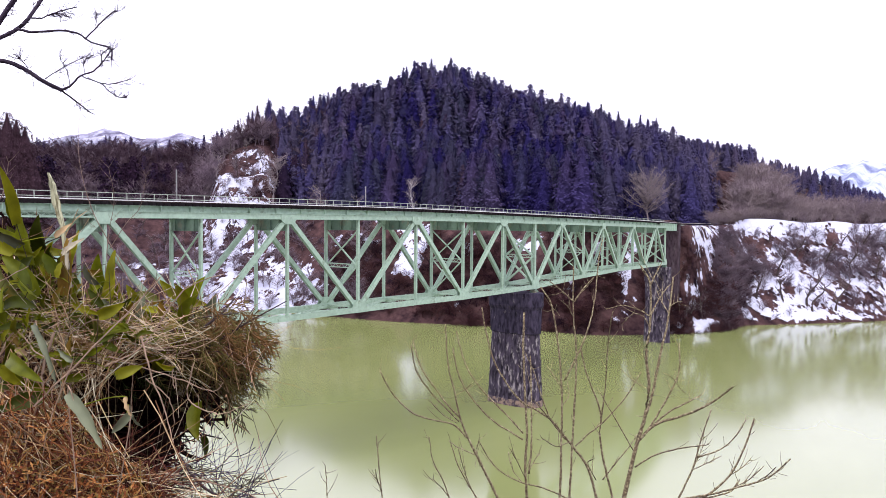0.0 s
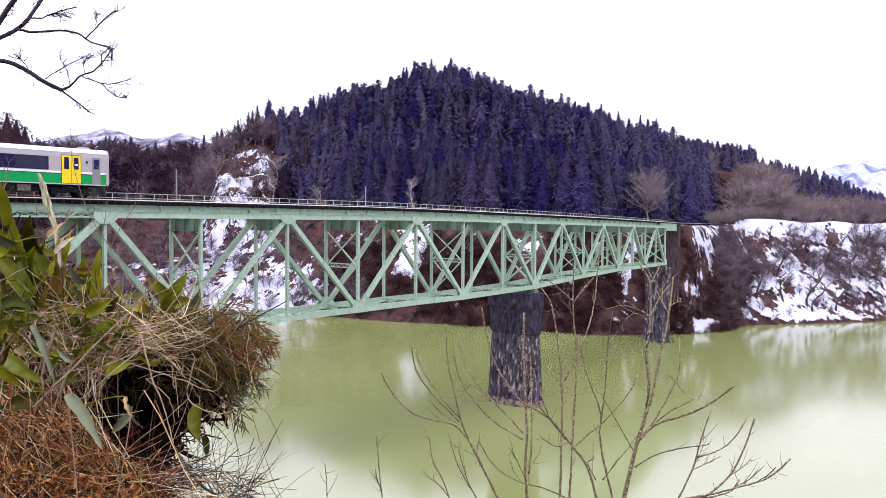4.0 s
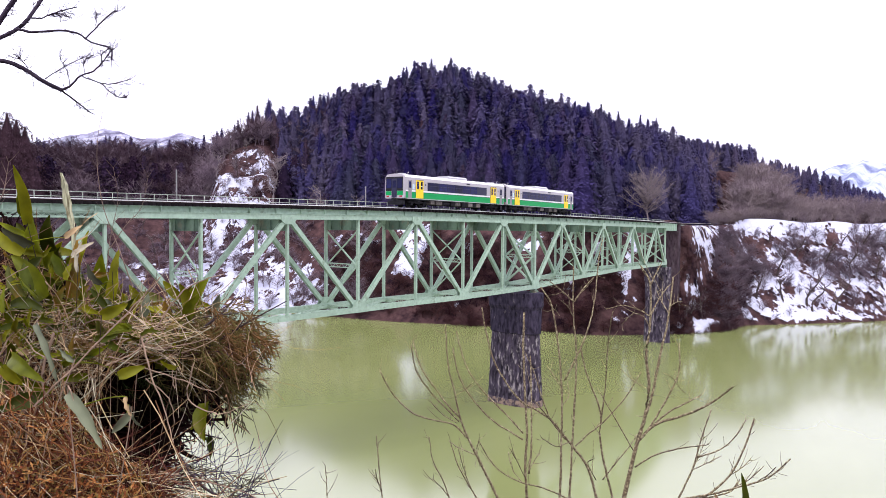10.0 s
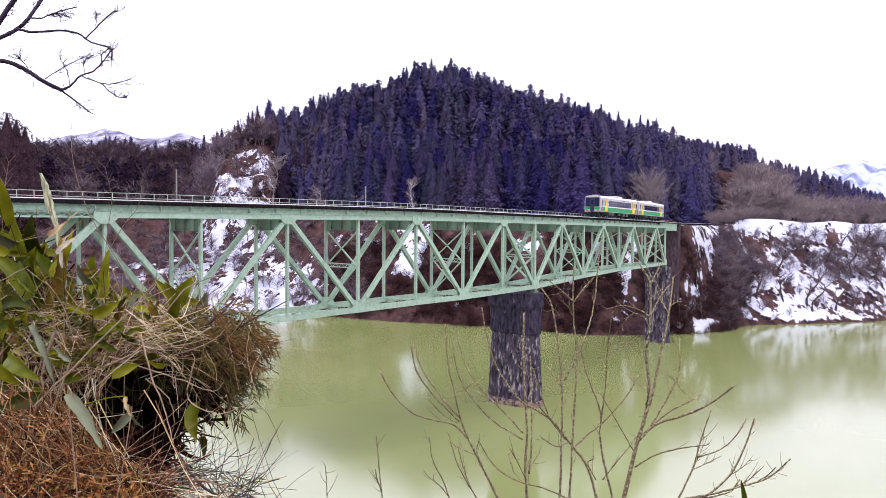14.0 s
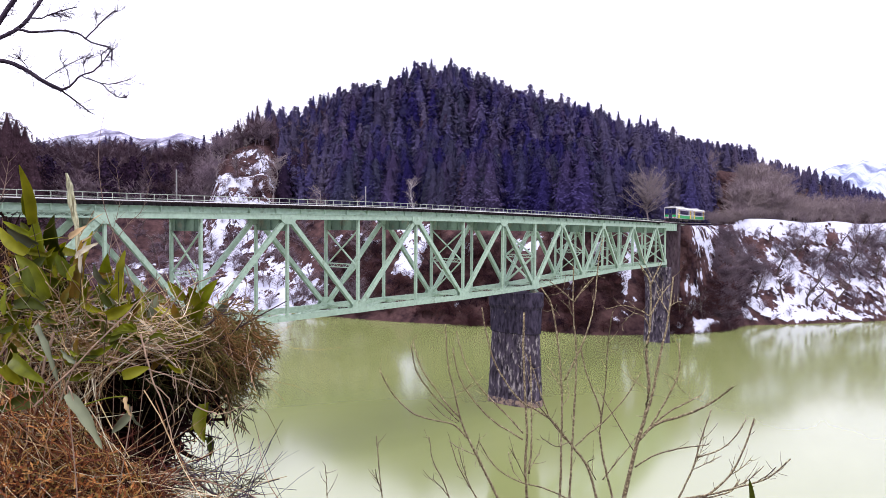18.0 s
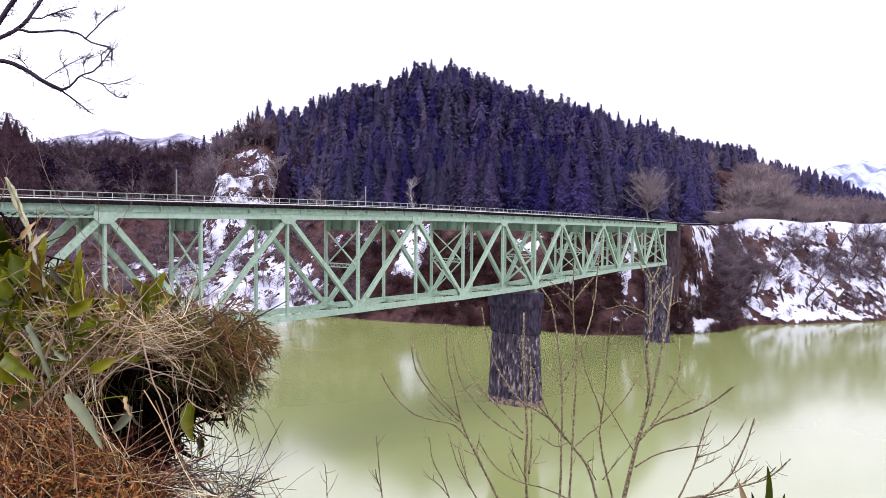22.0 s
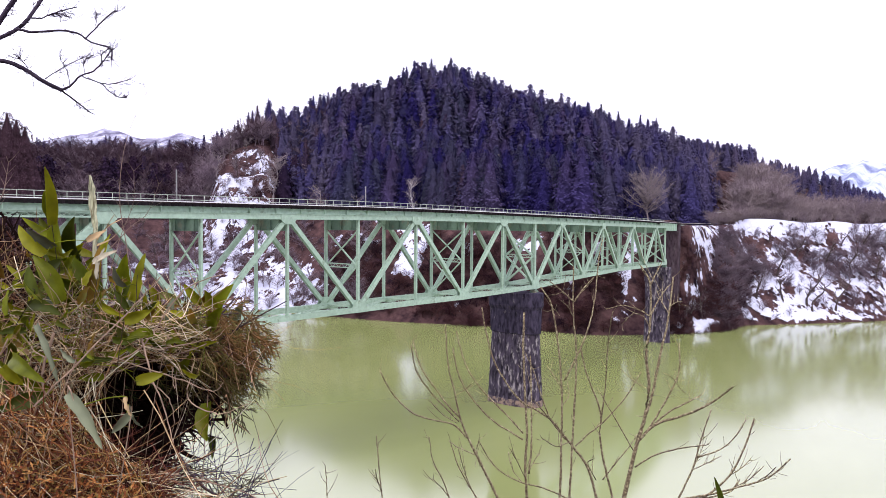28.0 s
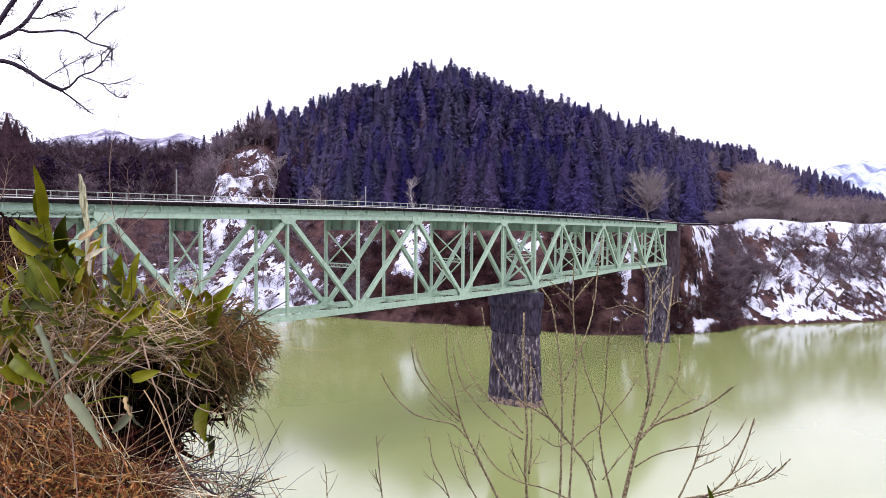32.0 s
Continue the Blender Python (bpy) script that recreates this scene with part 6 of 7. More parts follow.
limb(tree, [(2.22, -2.48), (2.52, -2.4), (2.77, -2.19), (2.92, -1.91), (3.01, -1.64)], 0.0137, 0.0059)
limb(tree, [(2.25, -2.43), (2.6, -2.37), (2.87, -2.3), (3.15, -2.21), (3.36, -2.03)], 0.0127, 0.0049)
limb(tree, [(2.82, -2.3), (2.96, -2.23), (3.1, -2.1)], 0.0069, 0.0029)
limb(tree, [(2.49, -2.42), (2.68, -2.38), (2.8, -2.33), (2.87, -2.23)], 0.0098, 0.0049)
limb(tree, [(3.04, -2.25), (3.15, -2.18), (3.22, -2.11)], 0.0059, 0.0029)
limb(tree, [(2.77, -2.19), (2.87, -2.13), (2.98, -2.03)], 0.0059, 0.0029)
twiglets(tree, 4, 0.1)
tree = overhead()
limb(tree, [(-3.34, 1.4), (-3.2, 1.61), (-3.13, 1.72), (-3.04, 1.85)], 0.0448, 0.0327)
limb(tree, [(-3.34, 1.43), (-3.2, 1.51), (-3.06, 1.58), (-2.96, 1.68), (-2.85, 1.85)], 0.0367, 0.0244)
limb(tree, [(-3.06, 1.58), (-2.94, 1.56), (-2.76, 1.57), (-2.63, 1.55), (-2.53, 1.49), (-2.39, 1.44), (-2.38, 1.36)], 0.0163, 0.0057)
limb(tree, [(-2.57, 1.51), (-2.49, 1.59), (-2.39, 1.69), (-2.33, 1.71)], 0.0089, 0.0041)
limb(tree, [(-2.5, 1.59), (-2.49, 1.65), (-2.49, 1.7)], 0.0057, 0.0026)
limb(tree, [(-2.96, 1.66), (-2.88, 1.66), (-2.78, 1.7), (-2.63, 1.74)], 0.0099, 0.0041)
limb(tree, [(-2.78, 1.7), (-2.72, 1.68), (-2.68, 1.66)], 0.0049, 0.0026)
limb(tree, [(-3.34, 1.38), (-3.12, 1.34), (-3.0, 1.29), (-2.88, 1.21), (-2.74, 1.14)], 0.0261, 0.0163)
limb(tree, [(-2.74, 1.14), (-2.68, 1.17), (-2.61, 1.24), (-2.51, 1.28), (-2.44, 1.35), (-2.39, 1.42)], 0.0138, 0.0049)
limb(tree, [(-2.74, 1.14), (-2.61, 1.04), (-2.53, 0.98)], 0.0115, 0.0049)
limb(tree, [(-2.59, 1.24), (-2.45, 1.19), (-2.35, 1.19), (-2.25, 1.22)], 0.0081, 0.0032)
limb(tree, [(-2.46, 1.19), (-2.35, 1.1), (-2.27, 1.09)], 0.0066, 0.0026)
limb(tree, [(-2.86, 1.22), (-2.72, 1.31), (-2.53, 1.4)], 0.0066, 0.0026)
limb(tree, [(-2.68, 1.17), (-2.7, 1.28), (-2.76, 1.37)], 0.0057, 0.0026)
limb(tree, [(-2.45, 1.3), (-2.45, 1.4), (-2.41, 1.43)], 0.0057, 0.0032)
limb(tree, [(-2.98, 1.3), (-3.03, 1.36), (-3.04, 1.37)], 0.0066, 0.0026)
limb(tree, [(-2.57, 1.26), (-2.58, 1.34), (-2.51, 1.4)], 0.0049, 0.0026)
twiglets(tree, 14, 0.07)


# ---- bamboo grass ----
def clump(at, depth):
    p = Plant()
    p.depth = depth
    base = before(at[0], at[1], depth)
    ground = land_z(base.x, base.y)
    p.base = Vector((base.x, base.y, min(base.z, ground)))
    p.root = tagged(new("bamboo_grass"), "clump of broad-leaved bamboo grass among dry stems", "bamboo grass", "bamboo grass on the bank")
    p.root.matrix_basis = Matrix.Translation(p.base)
    p.joints = []
    return p


def leaf(plant, b, t, width, material, depth):
    """A lance-shaped leaf from its foot b to its tip t, folded along the midrib and arched, on a thin stalk from the clump's base."""
    extra = PLANTS.uniform(-0.25, 0.25)
    a, e = before(b[0], b[1], depth, extra), before(t[0], t[1], depth, extra + PLANTS.uniform(-0.12, 0.05))
    way = e - a
    L = way.length
    d = way.normalized()
    face = (-FWD + UP * PLANTS.uniform(-0.2, 0.5) + SIDE * PLANTS.uniform(-0.5, 0.5))
    face = (face - d * face.dot(d)).normalized()
    across = d.cross(face)
    g = Mesh()
    rows = []
    n = 10
    bow = PLANTS.uniform(-0.1, 0.1)
    curl = PLANTS.uniform(0.02, 0.1)
    for k in range(n + 1):
        u = k / n
        w = width / 2 * (math.sin(math.pi * min(1, u * 0.86 + 0.14) ** 0.8) ** 0.75 if u < 1 else 0.0) + 0.0008
        c = a + way * u + face * math.sin(math.pi * u) * L * curl + across * math.sin(math.pi * u) * L * bow
        ripple = 0.0025 * math.sin(k * 1.7 + L * 40)
        rows.append([c - across * w + face * (w * 0.42 + ripple), c - across * w * 0.5 + face * w * 0.17, c, c + across * w * 0.5 + face * w * 0.17, c + across * w + face * (w * 0.42 - ripple)])
    under = [[p - face * 0.0012 for p in r] for r in rows]
    for layer in (rows, under):
        g.rows([[p - plant.base for p in r] for r in layer], closed=False, caps=False)
    lf = part("leaf", g, material, plant.root, smooth=True)
    # stalk
    near = min(plant.joints, key=lambda q: (q - a).length) if plant.joints else None
    if near is not None and (near - a).length < 0.17:
        way_in = spline([near, near.lerp(a, 0.6) + UP * 0.006, a, a + way * 0.2], 3)
        part("stem", Mesh().tube([p - plant.base for p in way_in], [0.0016] * len(way_in), 4), M["sasa"], plant.root)
        return lf
    mid = plant.base.lerp(a, 0.55) + SIDE * PLANTS.gauss(0, 0.03) + UP * 0.03
    line = spline([plant.base, mid, a, a + way * 0.25], 4)
    plant.joints += line[4:]
    part("stem", Mesh().tube([p - plant.base for p in line], [0.0017] * (len(line) - 4) + [0.0016, 0.0015, 0.0013, 0.001], 5), M["vine"] if plant.depth < 2.6 or PLANTS.random() < 0.3 else M["culm"], plant.root)
    return lf


tall_clump = clump((-1.61, -0.47), 3.0)
leaf(tall_clump, (-1.72, -0.07), (-1.77, 0.13), 0.088, M["sasa"], 3.0)
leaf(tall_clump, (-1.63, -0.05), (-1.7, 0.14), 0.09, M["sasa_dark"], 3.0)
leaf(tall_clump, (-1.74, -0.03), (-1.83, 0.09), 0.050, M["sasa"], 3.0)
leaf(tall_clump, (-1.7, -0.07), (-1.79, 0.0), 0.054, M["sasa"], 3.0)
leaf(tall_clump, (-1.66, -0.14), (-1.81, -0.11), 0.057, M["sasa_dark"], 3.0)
leaf(tall_clump, (-1.7, -0.2), (-1.85, -0.03), 0.066, M["sasa"], 3.0)
leaf(tall_clump, (-1.61, -0.1), (-1.69, -0.01), 0.050, M["sasa_dark"], 3.0)
leaf(tall_clump, (-1.59, -0.19), (-1.58, 0.05), 0.046, M["sasa_rust"], 3.0)
leaf(tall_clump, (-1.57, -0.08), (-1.56, 0.05), 0.016, M["sasa_pale"], 3.0)
leaf(tall_clump, (-1.78, -0.2), (-1.86, -0.07), 0.050, M["sasa_rust"], 3.0)
leaf(tall_clump, (-1.79, 0.1), (-1.87, 0.345), 0.04, M["sasa_yellow"], 3.0)
leaf(tall_clump, (-1.768, 0.08), (-1.834, 0.22), 0.03, M["sasa"], 3.0)
leaf(tall_clump, (-1.765, 0.015), (-1.9, 0.08), 0.046, M["sasa_grey"], 3.0)
leaf(tall_clump, (-1.765, 0.03), (-1.91, 0.095), 0.03, M["sasa"], 3.0)
leaf(tall_clump, (-1.8, -0.14), (-1.72, -0.03), 0.08, M["sasa_dark"], 3.0)
leaf(tall_clump, (-1.59, -0.12), (-1.53, 0.08), 0.05, M["sasa_yellow"], 3.0)
leaf(tall_clump, (-1.8, -0.02), (-1.93, 0.08), 0.045, M["sasa_yellow"], 3.0)
leaf(tall_clump, (-1.66, -0.07), (-1.74, -0.14), 0.057, M["sasa"], 3.0)
leaf(tall_clump, (-1.7, -0.23), (-1.78, -0.21), 0.050, M["sasa_grey"], 3.0)
leaf(tall_clump, (-1.63, 0.05), (-1.56, 0.11), 0.027, M["straw_leaf"], 3.0)
leaf(tall_clump, (-1.65, -0.23), (-1.67, -0.37), 0.043, M["sasa_grey"], 3.0)
leaf(tall_clump, (-1.6, -0.02), (-1.51, 0.05), 0.023, M["sasa_pale"], 3.0)
middle_clump = clump((-1.36, -0.5), 2.9)
leaf(middle_clump, (-1.365, -0.13), (-1.345, 0.0), 0.032, M["sasa_yellow"], 2.9)
leaf(middle_clump, (-1.37, -0.21), (-1.41, -0.02), 0.063, M["sasa"], 2.9)
leaf(middle_clump, (-1.37, -0.2), (-1.35, -0.07), 0.044, M["sasa_yellow"], 2.9)
leaf(middle_clump, (-1.41, -0.14), (-1.47, -0.06), 0.026, M["sasa_grey"], 2.9)
leaf(middle_clump, (-1.37, -0.3), (-1.29, -0.26), 0.030, M["sasa"], 2.9)
leaf(middle_clump, (-1.4, -0.27), (-1.49, -0.24), 0.028, M["sasa_yellow"], 2.9)
leaf(middle_clump, (-1.34, -0.38), (-1.4, -0.31), 0.041, M["sasa"], 2.9)
leaf(middle_clump, (-1.39, -0.18), (-1.44, -0.09), 0.037, M["sasa"], 2.9)
leaf(middle_clump, (-1.33, -0.36), (-1.27, -0.3), 0.026, M["sasa"], 2.9)
leaf(middle_clump, (-1.5, -0.45), (-1.51, -0.34), 0.030, M["sasa_rust"], 2.9)
leaf(middle_clump, (-1.36, -0.27), (-1.39, -0.19), 0.041, M["sasa_grey"], 2.9)
edge_clump = clump((-1.33, -0.51), 3.1)
leaf(edge_clump, (-1.14, -0.28), (-1.19, -0.14), 0.056, M["sasa_yellow"], 3.1)
leaf(edge_clump, (-1.14, -0.28), (-1.06, -0.11), 0.067, M["sasa"], 3.1)
leaf(edge_clump, (-1.13, -0.29), (-1.21, -0.28), 0.063, M["sasa_yellow"], 3.1)
leaf(edge_clump, (-1.06, -0.27), (-1.01, -0.18), 0.043, M["sasa_grey"], 3.1)
leaf(edge_clump, (-1.28, -0.38), (-1.31, -0.25), 0.052, M["sasa"], 3.1)
leaf(edge_clump, (-1.26, -0.48), (-1.32, -0.32), 0.043, M["sasa_yellow"], 3.1)
leaf(edge_clump, (-1.3, -0.41), (-1.35, -0.36), 0.048, M["sasa"], 3.1)
leaf(edge_clump, (-1.2, -0.42), (-1.26, -0.37), 0.036, M["sasa"], 3.1)
leaf(edge_clump, (-1.26, -0.51), (-1.22, -0.41), 0.039, M["sasa"], 3.1)
leaf(edge_clump, (-1.34, -0.29), (-1.32, -0.19), 0.036, M["sasa_grey"], 3.1)
leaf(edge_clump, (-1.15, -0.29), (-1.12, -0.19), 0.048, M["sasa"], 3.1)
low_clump = clump((-1.36, -0.6), 2.4)
leaf(low_clump, (-1.3, -0.47), (-1.52, -0.32), 0.036, M["sasa"], 2.4)
leaf(low_clump, (-1.39, -0.47), (-1.51, -0.4), 0.04, M["sasa_dark"], 2.4)
leaf(low_clump, (-1.33, -0.49), (-1.49, -0.54), 0.052, M["sasa_dark"], 2.4)
leaf(low_clump, (-1.36, -0.25), (-1.28, -0.46), 0.024, M["sasa_grey"], 2.4)
leaf(low_clump, (-1.44, -0.36), (-1.33, -0.44), 0.045, M["sasa"], 2.4)
leaf(low_clump, (-1.47, -0.39), (-1.4, -0.45), 0.04, M["sasa_yellow"], 2.4)
leaf(low_clump, (-1.42, -0.33), (-1.38, -0.35), 0.02, M["straw_leaf"], 2.4)
leaf(low_clump, (-1.23, -0.37), (-1.28, -0.33), 0.018, M["sasa_grey"], 2.4)
hanging_clump = clump((-1.12, -0.42), 2.15)
leaf(hanging_clump, (-1.115, -0.43), (-1.013, -0.594), 0.033, M["sasa_grey"], 2.15)
leaf(hanging_clump, (-0.926, -0.488), (-0.984, -0.546), 0.025, M["sasa_grey"], 2.15)
leaf(hanging_clump, (-0.934, -0.463), (-0.893, -0.53), 0.015, M["sasa_grey"], 2.15)
leaf(hanging_clump, (-0.943, -0.438), (-0.926, -0.496), 0.012, M["straw_leaf"], 2.15)
drooping_clump = clump((-1.1, -0.65), 3.2)
leaf(drooping_clump, (-1.08, -0.68), (-1.08, -0.85), 0.066, M["sasa"], 3.2)
leaf(drooping_clump, (-1.11, -0.71), (-1.14, -0.8), 0.029, M["sasa"], 3.2)
leaf(drooping_clump, (-1.06, -0.83), (-1.05, -0.93), 0.030, M["sasa_dark"], 3.2)
leaf(drooping_clump, (-1.16, -0.65), (-1.11, -0.56), 0.025, M["sasa_pale"], 3.2)
leaf(drooping_clump, (-1.19, -0.57), (-1.16, -0.61), 0.021, M["straw_leaf"], 3.2)


def more_leaves(plant, n, x0, x1, y0, y1, depth, seed, lift=0.7, kinds=("sasa", "sasa", "sasa", "sasa", "sasa_dark", "sasa_dark", "sasa_yellow", "sasa_yellow", "sasa_yellow", "sasa_rust")):
    """Further leaves of a clump, about as long as a finger to a hand's length and a half."""
    r = random.Random(seed)
    for k in range(n):
        a = (r.uniform(x0, x1), r.uniform(y0, y1))
        L = r.uniform(0.05, 0.14)
        an = r.gauss(1.6, 1.0)
        t = (a[0] + L * math.cos(an), a[1] + L * math.sin(an) * lift)
        leaf(plant, a, t, L * r.uniform(0.2, 0.34), M[r.choice(kinds)], depth)


more_leaves(tall_clump, 34, -1.84, -1.58, -0.34, 0.0, 2.98, 1)
more_leaves(tall_clump, 44, -1.88, -1.56, -0.36, -0.04, 3.15, 11, 0.7, ("sasa", "sasa_dark", "sasa_yellow", "sasa_rust"))
more_leaves(middle_clump, 62, -1.62, -1.14, -0.42, -0.2, 3.1, 12, 0.8, ("sasa", "sasa_dark", "sasa_yellow", "sasa_rust"))
more_leaves(middle_clump, 30, -1.62, -1.25, -0.5, -0.2, 2.85, 2)
more_leaves(edge_clump, 10, -1.32, -1.1, -0.5, -0.22, 2.9, 3)
verge_clump = clump((-1.84, -0.55), 2.9)
more_leaves(verge_clump, 58, -1.88, -1.6, -0.42, -0.1, 2.85, 14, 0.8, ("sasa", "sasa", "sasa_yellow", "sasa_yellow", "sasa_dark", "sasa_rust"))
more_leaves(low_clump, 14, -1.9, -1.55, -0.75, -0.35, 2.6, 4)
# a broken, bleached stalk that stands above the clump
def dead_stalk(plant):
    pts = [(-1.6, 0.1), (-1.628, 0.19), (-1.645, 0.265), (-1.662, 0.315)]
    line = spline([before(a, b, 3.0) for a, b in pts], 3)
    m = len(line)
    g = Mesh()
    g.rows([[p + SIDE * w * (0.0175 + 0.003 * math.sin(i * 2.3)) * (0.62 + 0.38 * min(1, i / 3)) * (1 - 0.8 * (i / (m - 1)) ** 3) - FWD * h - plant.base for w, h in ((-1, 0), (-0.5, 0.008), (0, 0.003), (0.5, 0.008), (1, 0), (0, -0.004))] for i, p in enumerate(line)])
    stalk = part("dead_stalk", g, M["dead_culm"], plant.root, "bleached broken bamboo stalk")
    for a, b, c, w in (((-1.585, 0.06), (-1.55, 0.12), (-1.50, 0.16), 0.008), ((-1.59, 0.03), (-1.53, 0.07), (-1.49, 0.13), 0.006), ((-1.592, 0.04), (-1.565, 0.1), (-1.535, 0.17), 0.005)):
        strip = spline([before(*p, 3.0) for p in (a, b, c)], 4)
        n = len(strip)
        part("sheath_strip", Mesh().rows([[p + UP * e * w * (1 - 0.7 * i / (n - 1)) + FWD * 0.004 * e - plant.base for e in (-1, 0, 1)] + [p + FWD * 0.004 - plant.base] for i, p in enumerate(strip)]), M["straw_leaf"], stalk)
    low = spline([plant.base, before(-1.56, -0.25, 3.0), before(-1.6, 0.1, 3.0)], 4)
    part("stem", Mesh().tube([p - plant.base for p in low], [0.009] * len(low), 6), M["dead_culm"], plant.root)


dead_stalk(tall_clump)


def grass_stem(pts, depth, r, label="thin dry arching grass stem"):
    p = Plant()
    line = spline([before(a, b, depth) for a, b in pts], 5)
    p.base = line[0].copy()
    p.root = tagged(new("grass_stem"), label, "grass stem", "tall dry grass stems")
    p.root.matrix_basis = Matrix.Translation(p.base)
    m = len(line)
    part("stalk", Mesh().tube([q - p.base for q in line], [r * (1 - 0.75 * i / (m - 1)) for i in range(m)], 5), M["stem_red"], p.root)
    g = Mesh()
    for i in range(m // 3, m, 2):
        for e in (-1, 1):
            w = (line[i] - line[i - 1]).normalized() + SIDE * e * PLANTS.uniform(0.4, 0.9)
            g.tube([line[i] - p.base, line[i] - p.base + w * PLANTS.uniform(0.02, 0.07)], [r * 0.35, r * 0.12], 3)
    tagged(part("side_shoot_spray", g, M["stem_red"], p.root), kind="stuff")
    return p


tall_stem = grass_stem([(-1.33, -0.16), (-1.42, 0.0), (-1.52, 0.18), (-1.58, 0.42), (-1.57, 0.68)], 3.1, 0.0026)
twiggy_stem = grass_stem([(-1.5, -0.2), (-1.49, 0.05), (-1.47, 0.22), (-1.5, 0.36)], 3.2, 0.0022, "thin twiggy dry stem above the bamboo grass")
bent_stem = grass_stem([(-1.52, 0.0), (-1.45, 0.12), (-1.39, 0.2), (-1.37, 0.34)], 3.3, 0.0022, "thin bent dry stem beside the bamboo grass")
edge_stem = grass_stem([(-1.86, -0.1), (-1.85, 0.16), (-1.82, 0.24), (-1.80, 0.36)], 3.0, 0.004, "short dry stem at the thicket's edge")


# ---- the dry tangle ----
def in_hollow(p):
    """Whether a place falls, from the camera, within the oval kept open for the dark hollow."""
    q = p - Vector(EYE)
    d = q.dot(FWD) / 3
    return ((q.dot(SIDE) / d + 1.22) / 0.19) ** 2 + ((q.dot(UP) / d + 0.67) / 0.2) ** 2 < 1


def strand(g, p, way, L, r, droop, rnd, seg=6, hollow=0.0, bend=0.16):
    """One dry stem: it curves steadily to one side and wavers a little."""
    line = [p]
    w = way.normalized()
    turn = Vector((rnd.gauss(0, bend), rnd.gauss(0, bend), rnd.gauss(0, bend) - droop * 0.6))
    for k in range(seg):
        w = (w + turn + Vector((rnd.gauss(0, 0.07), rnd.gauss(0, 0.07), rnd.gauss(0, 0.07)))).normalized()
        line.append(line[-1] + w * L / seg)
    if rnd.random() < hollow and any(in_hollow(q) for q in line):
        return
    g.tube(line, [r * (1 - 0.6 * k / seg) for k in range(seg + 1)], 3)


def tangle(name, n, x0, x1, rows, material, label, r0, r1, L0, L1, d0, d1, seed, droop=0.12, flat=1.0, hollow=0.93, trend=(0.25, 0.15), bend=0.16, seg=6):
    """Many dry stems. rows: for each x, the lower and upper edge of the mass at a depth of three metres; trend: which way most of them run, across and up."""
    rnd = random.Random(seed)
    g = Mesh()
    xs = [a for a, b, c in rows]
    for k in range(n):
        x = rnd.uniform(x0, x1)
        lo, hi = np.interp(x, xs, [b for a, b, c in rows]), np.interp(x, xs, [c for a, b, c in rows])
        y = lo + (hi - lo) * rnd.random() ** 0.9
        d = rnd.uniform(d0, d1)
        p = before(x * d / 3, y * d / 3, d)
        way = SIDE * rnd.gauss(trend[0], 0.9) + UP * rnd.gauss(trend[1], 0.75 / flat) + FWD * rnd.gauss(0, 0.45)
        L = rnd.uniform(L0, L1)
        strand(g, p - way.normalized() * L * 0.5, way, L, rnd.uniform(r0, r1), droop, rnd, seg, hollow, bend)
    return tagged(part(name, g, material), label, "dry undergrowth", kind="stuff")


def flakes(name, n, x0, x1, rows, material, label, size, d0, d1, seed):
    """Broken bits of dead fern and leaf, lying at all angles."""
    rnd = random.Random(seed)
    g = Mesh()
    xs = [a for a, b, c in rows]
    for k in range(n):
        x = rnd.uniform(x0, x1)
        lo, hi = np.interp(x, xs, [b for a, b, c in rows]), np.interp(x, xs, [c for a, b, c in rows])
        d = rnd.uniform(d0, d1)
        p = before(x * d / 3, rnd.uniform(lo, hi) * d / 3, d)
        if in_hollow(p):
            continue
        u = Vector((rnd.gauss(0, 1), rnd.gauss(0, 1), rnd.gauss(0, 1))).normalized()
        v = u.orthogonal().normalized()
        v = Matrix.Rotation(rnd.uniform(0, 6.28), 3, u) @ v
        L, W = size * rnd.uniform(0.5, 1.5), size * rnd.uniform(0.12, 0.35)
        o = u.cross(v) * L * rnd.uniform(0.1, 0.4)
        g.add([p - u * L, p - v * W + o, p + v * W + o * 0.7, p + u * L * 0.8 + o * 0.3], [(0, 1, 2), (1, 3, 2)])
    return tagged(part(name, g, material), label, "leaf litter", kind="stuff")


# near-black stems: the thicket's inner shade is put into their colour
M["shaded_stem"] = shade("shade_black_stems", (0.014, 0.007, 0.006), 0.95, grain=4, vary=0.5, island=0.4, spec=0.02)
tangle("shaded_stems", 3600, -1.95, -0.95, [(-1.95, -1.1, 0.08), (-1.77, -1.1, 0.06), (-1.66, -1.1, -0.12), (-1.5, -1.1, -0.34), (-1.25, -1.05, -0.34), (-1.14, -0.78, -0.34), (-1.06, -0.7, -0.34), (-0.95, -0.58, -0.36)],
       M["shaded_stem"], "stems made near black for the shade inside the thicket", 0.003, 0.009, 0.15, 0.4, 3.2, 4.0, 36, hollow=0, seg=4)
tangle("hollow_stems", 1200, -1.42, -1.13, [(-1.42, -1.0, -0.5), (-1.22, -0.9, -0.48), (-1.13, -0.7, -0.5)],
       M["shaded_stem"], "stems made near black for the shade deep in the thicket", 0.006, 0.016, 0.12, 0.3, 3.4, 4.1, 37, hollow=0, seg=4)
tangle("dry_tangle", 1900, -1.95, -0.85, [(-1.95, -1.0, -0.1), (-1.66, -1.0, -0.18), (-1.5, -0.9, -0.32), (-1.2, -0.62, -0.31), (-1.0, -0.6, -0.3), (-0.85, -0.5, -0.33)],
       M["straw"], "tangle of dry brown stems and vines", 0.0008, 0.0025, 0.15, 0.6, 2.95, 3.9, 31)
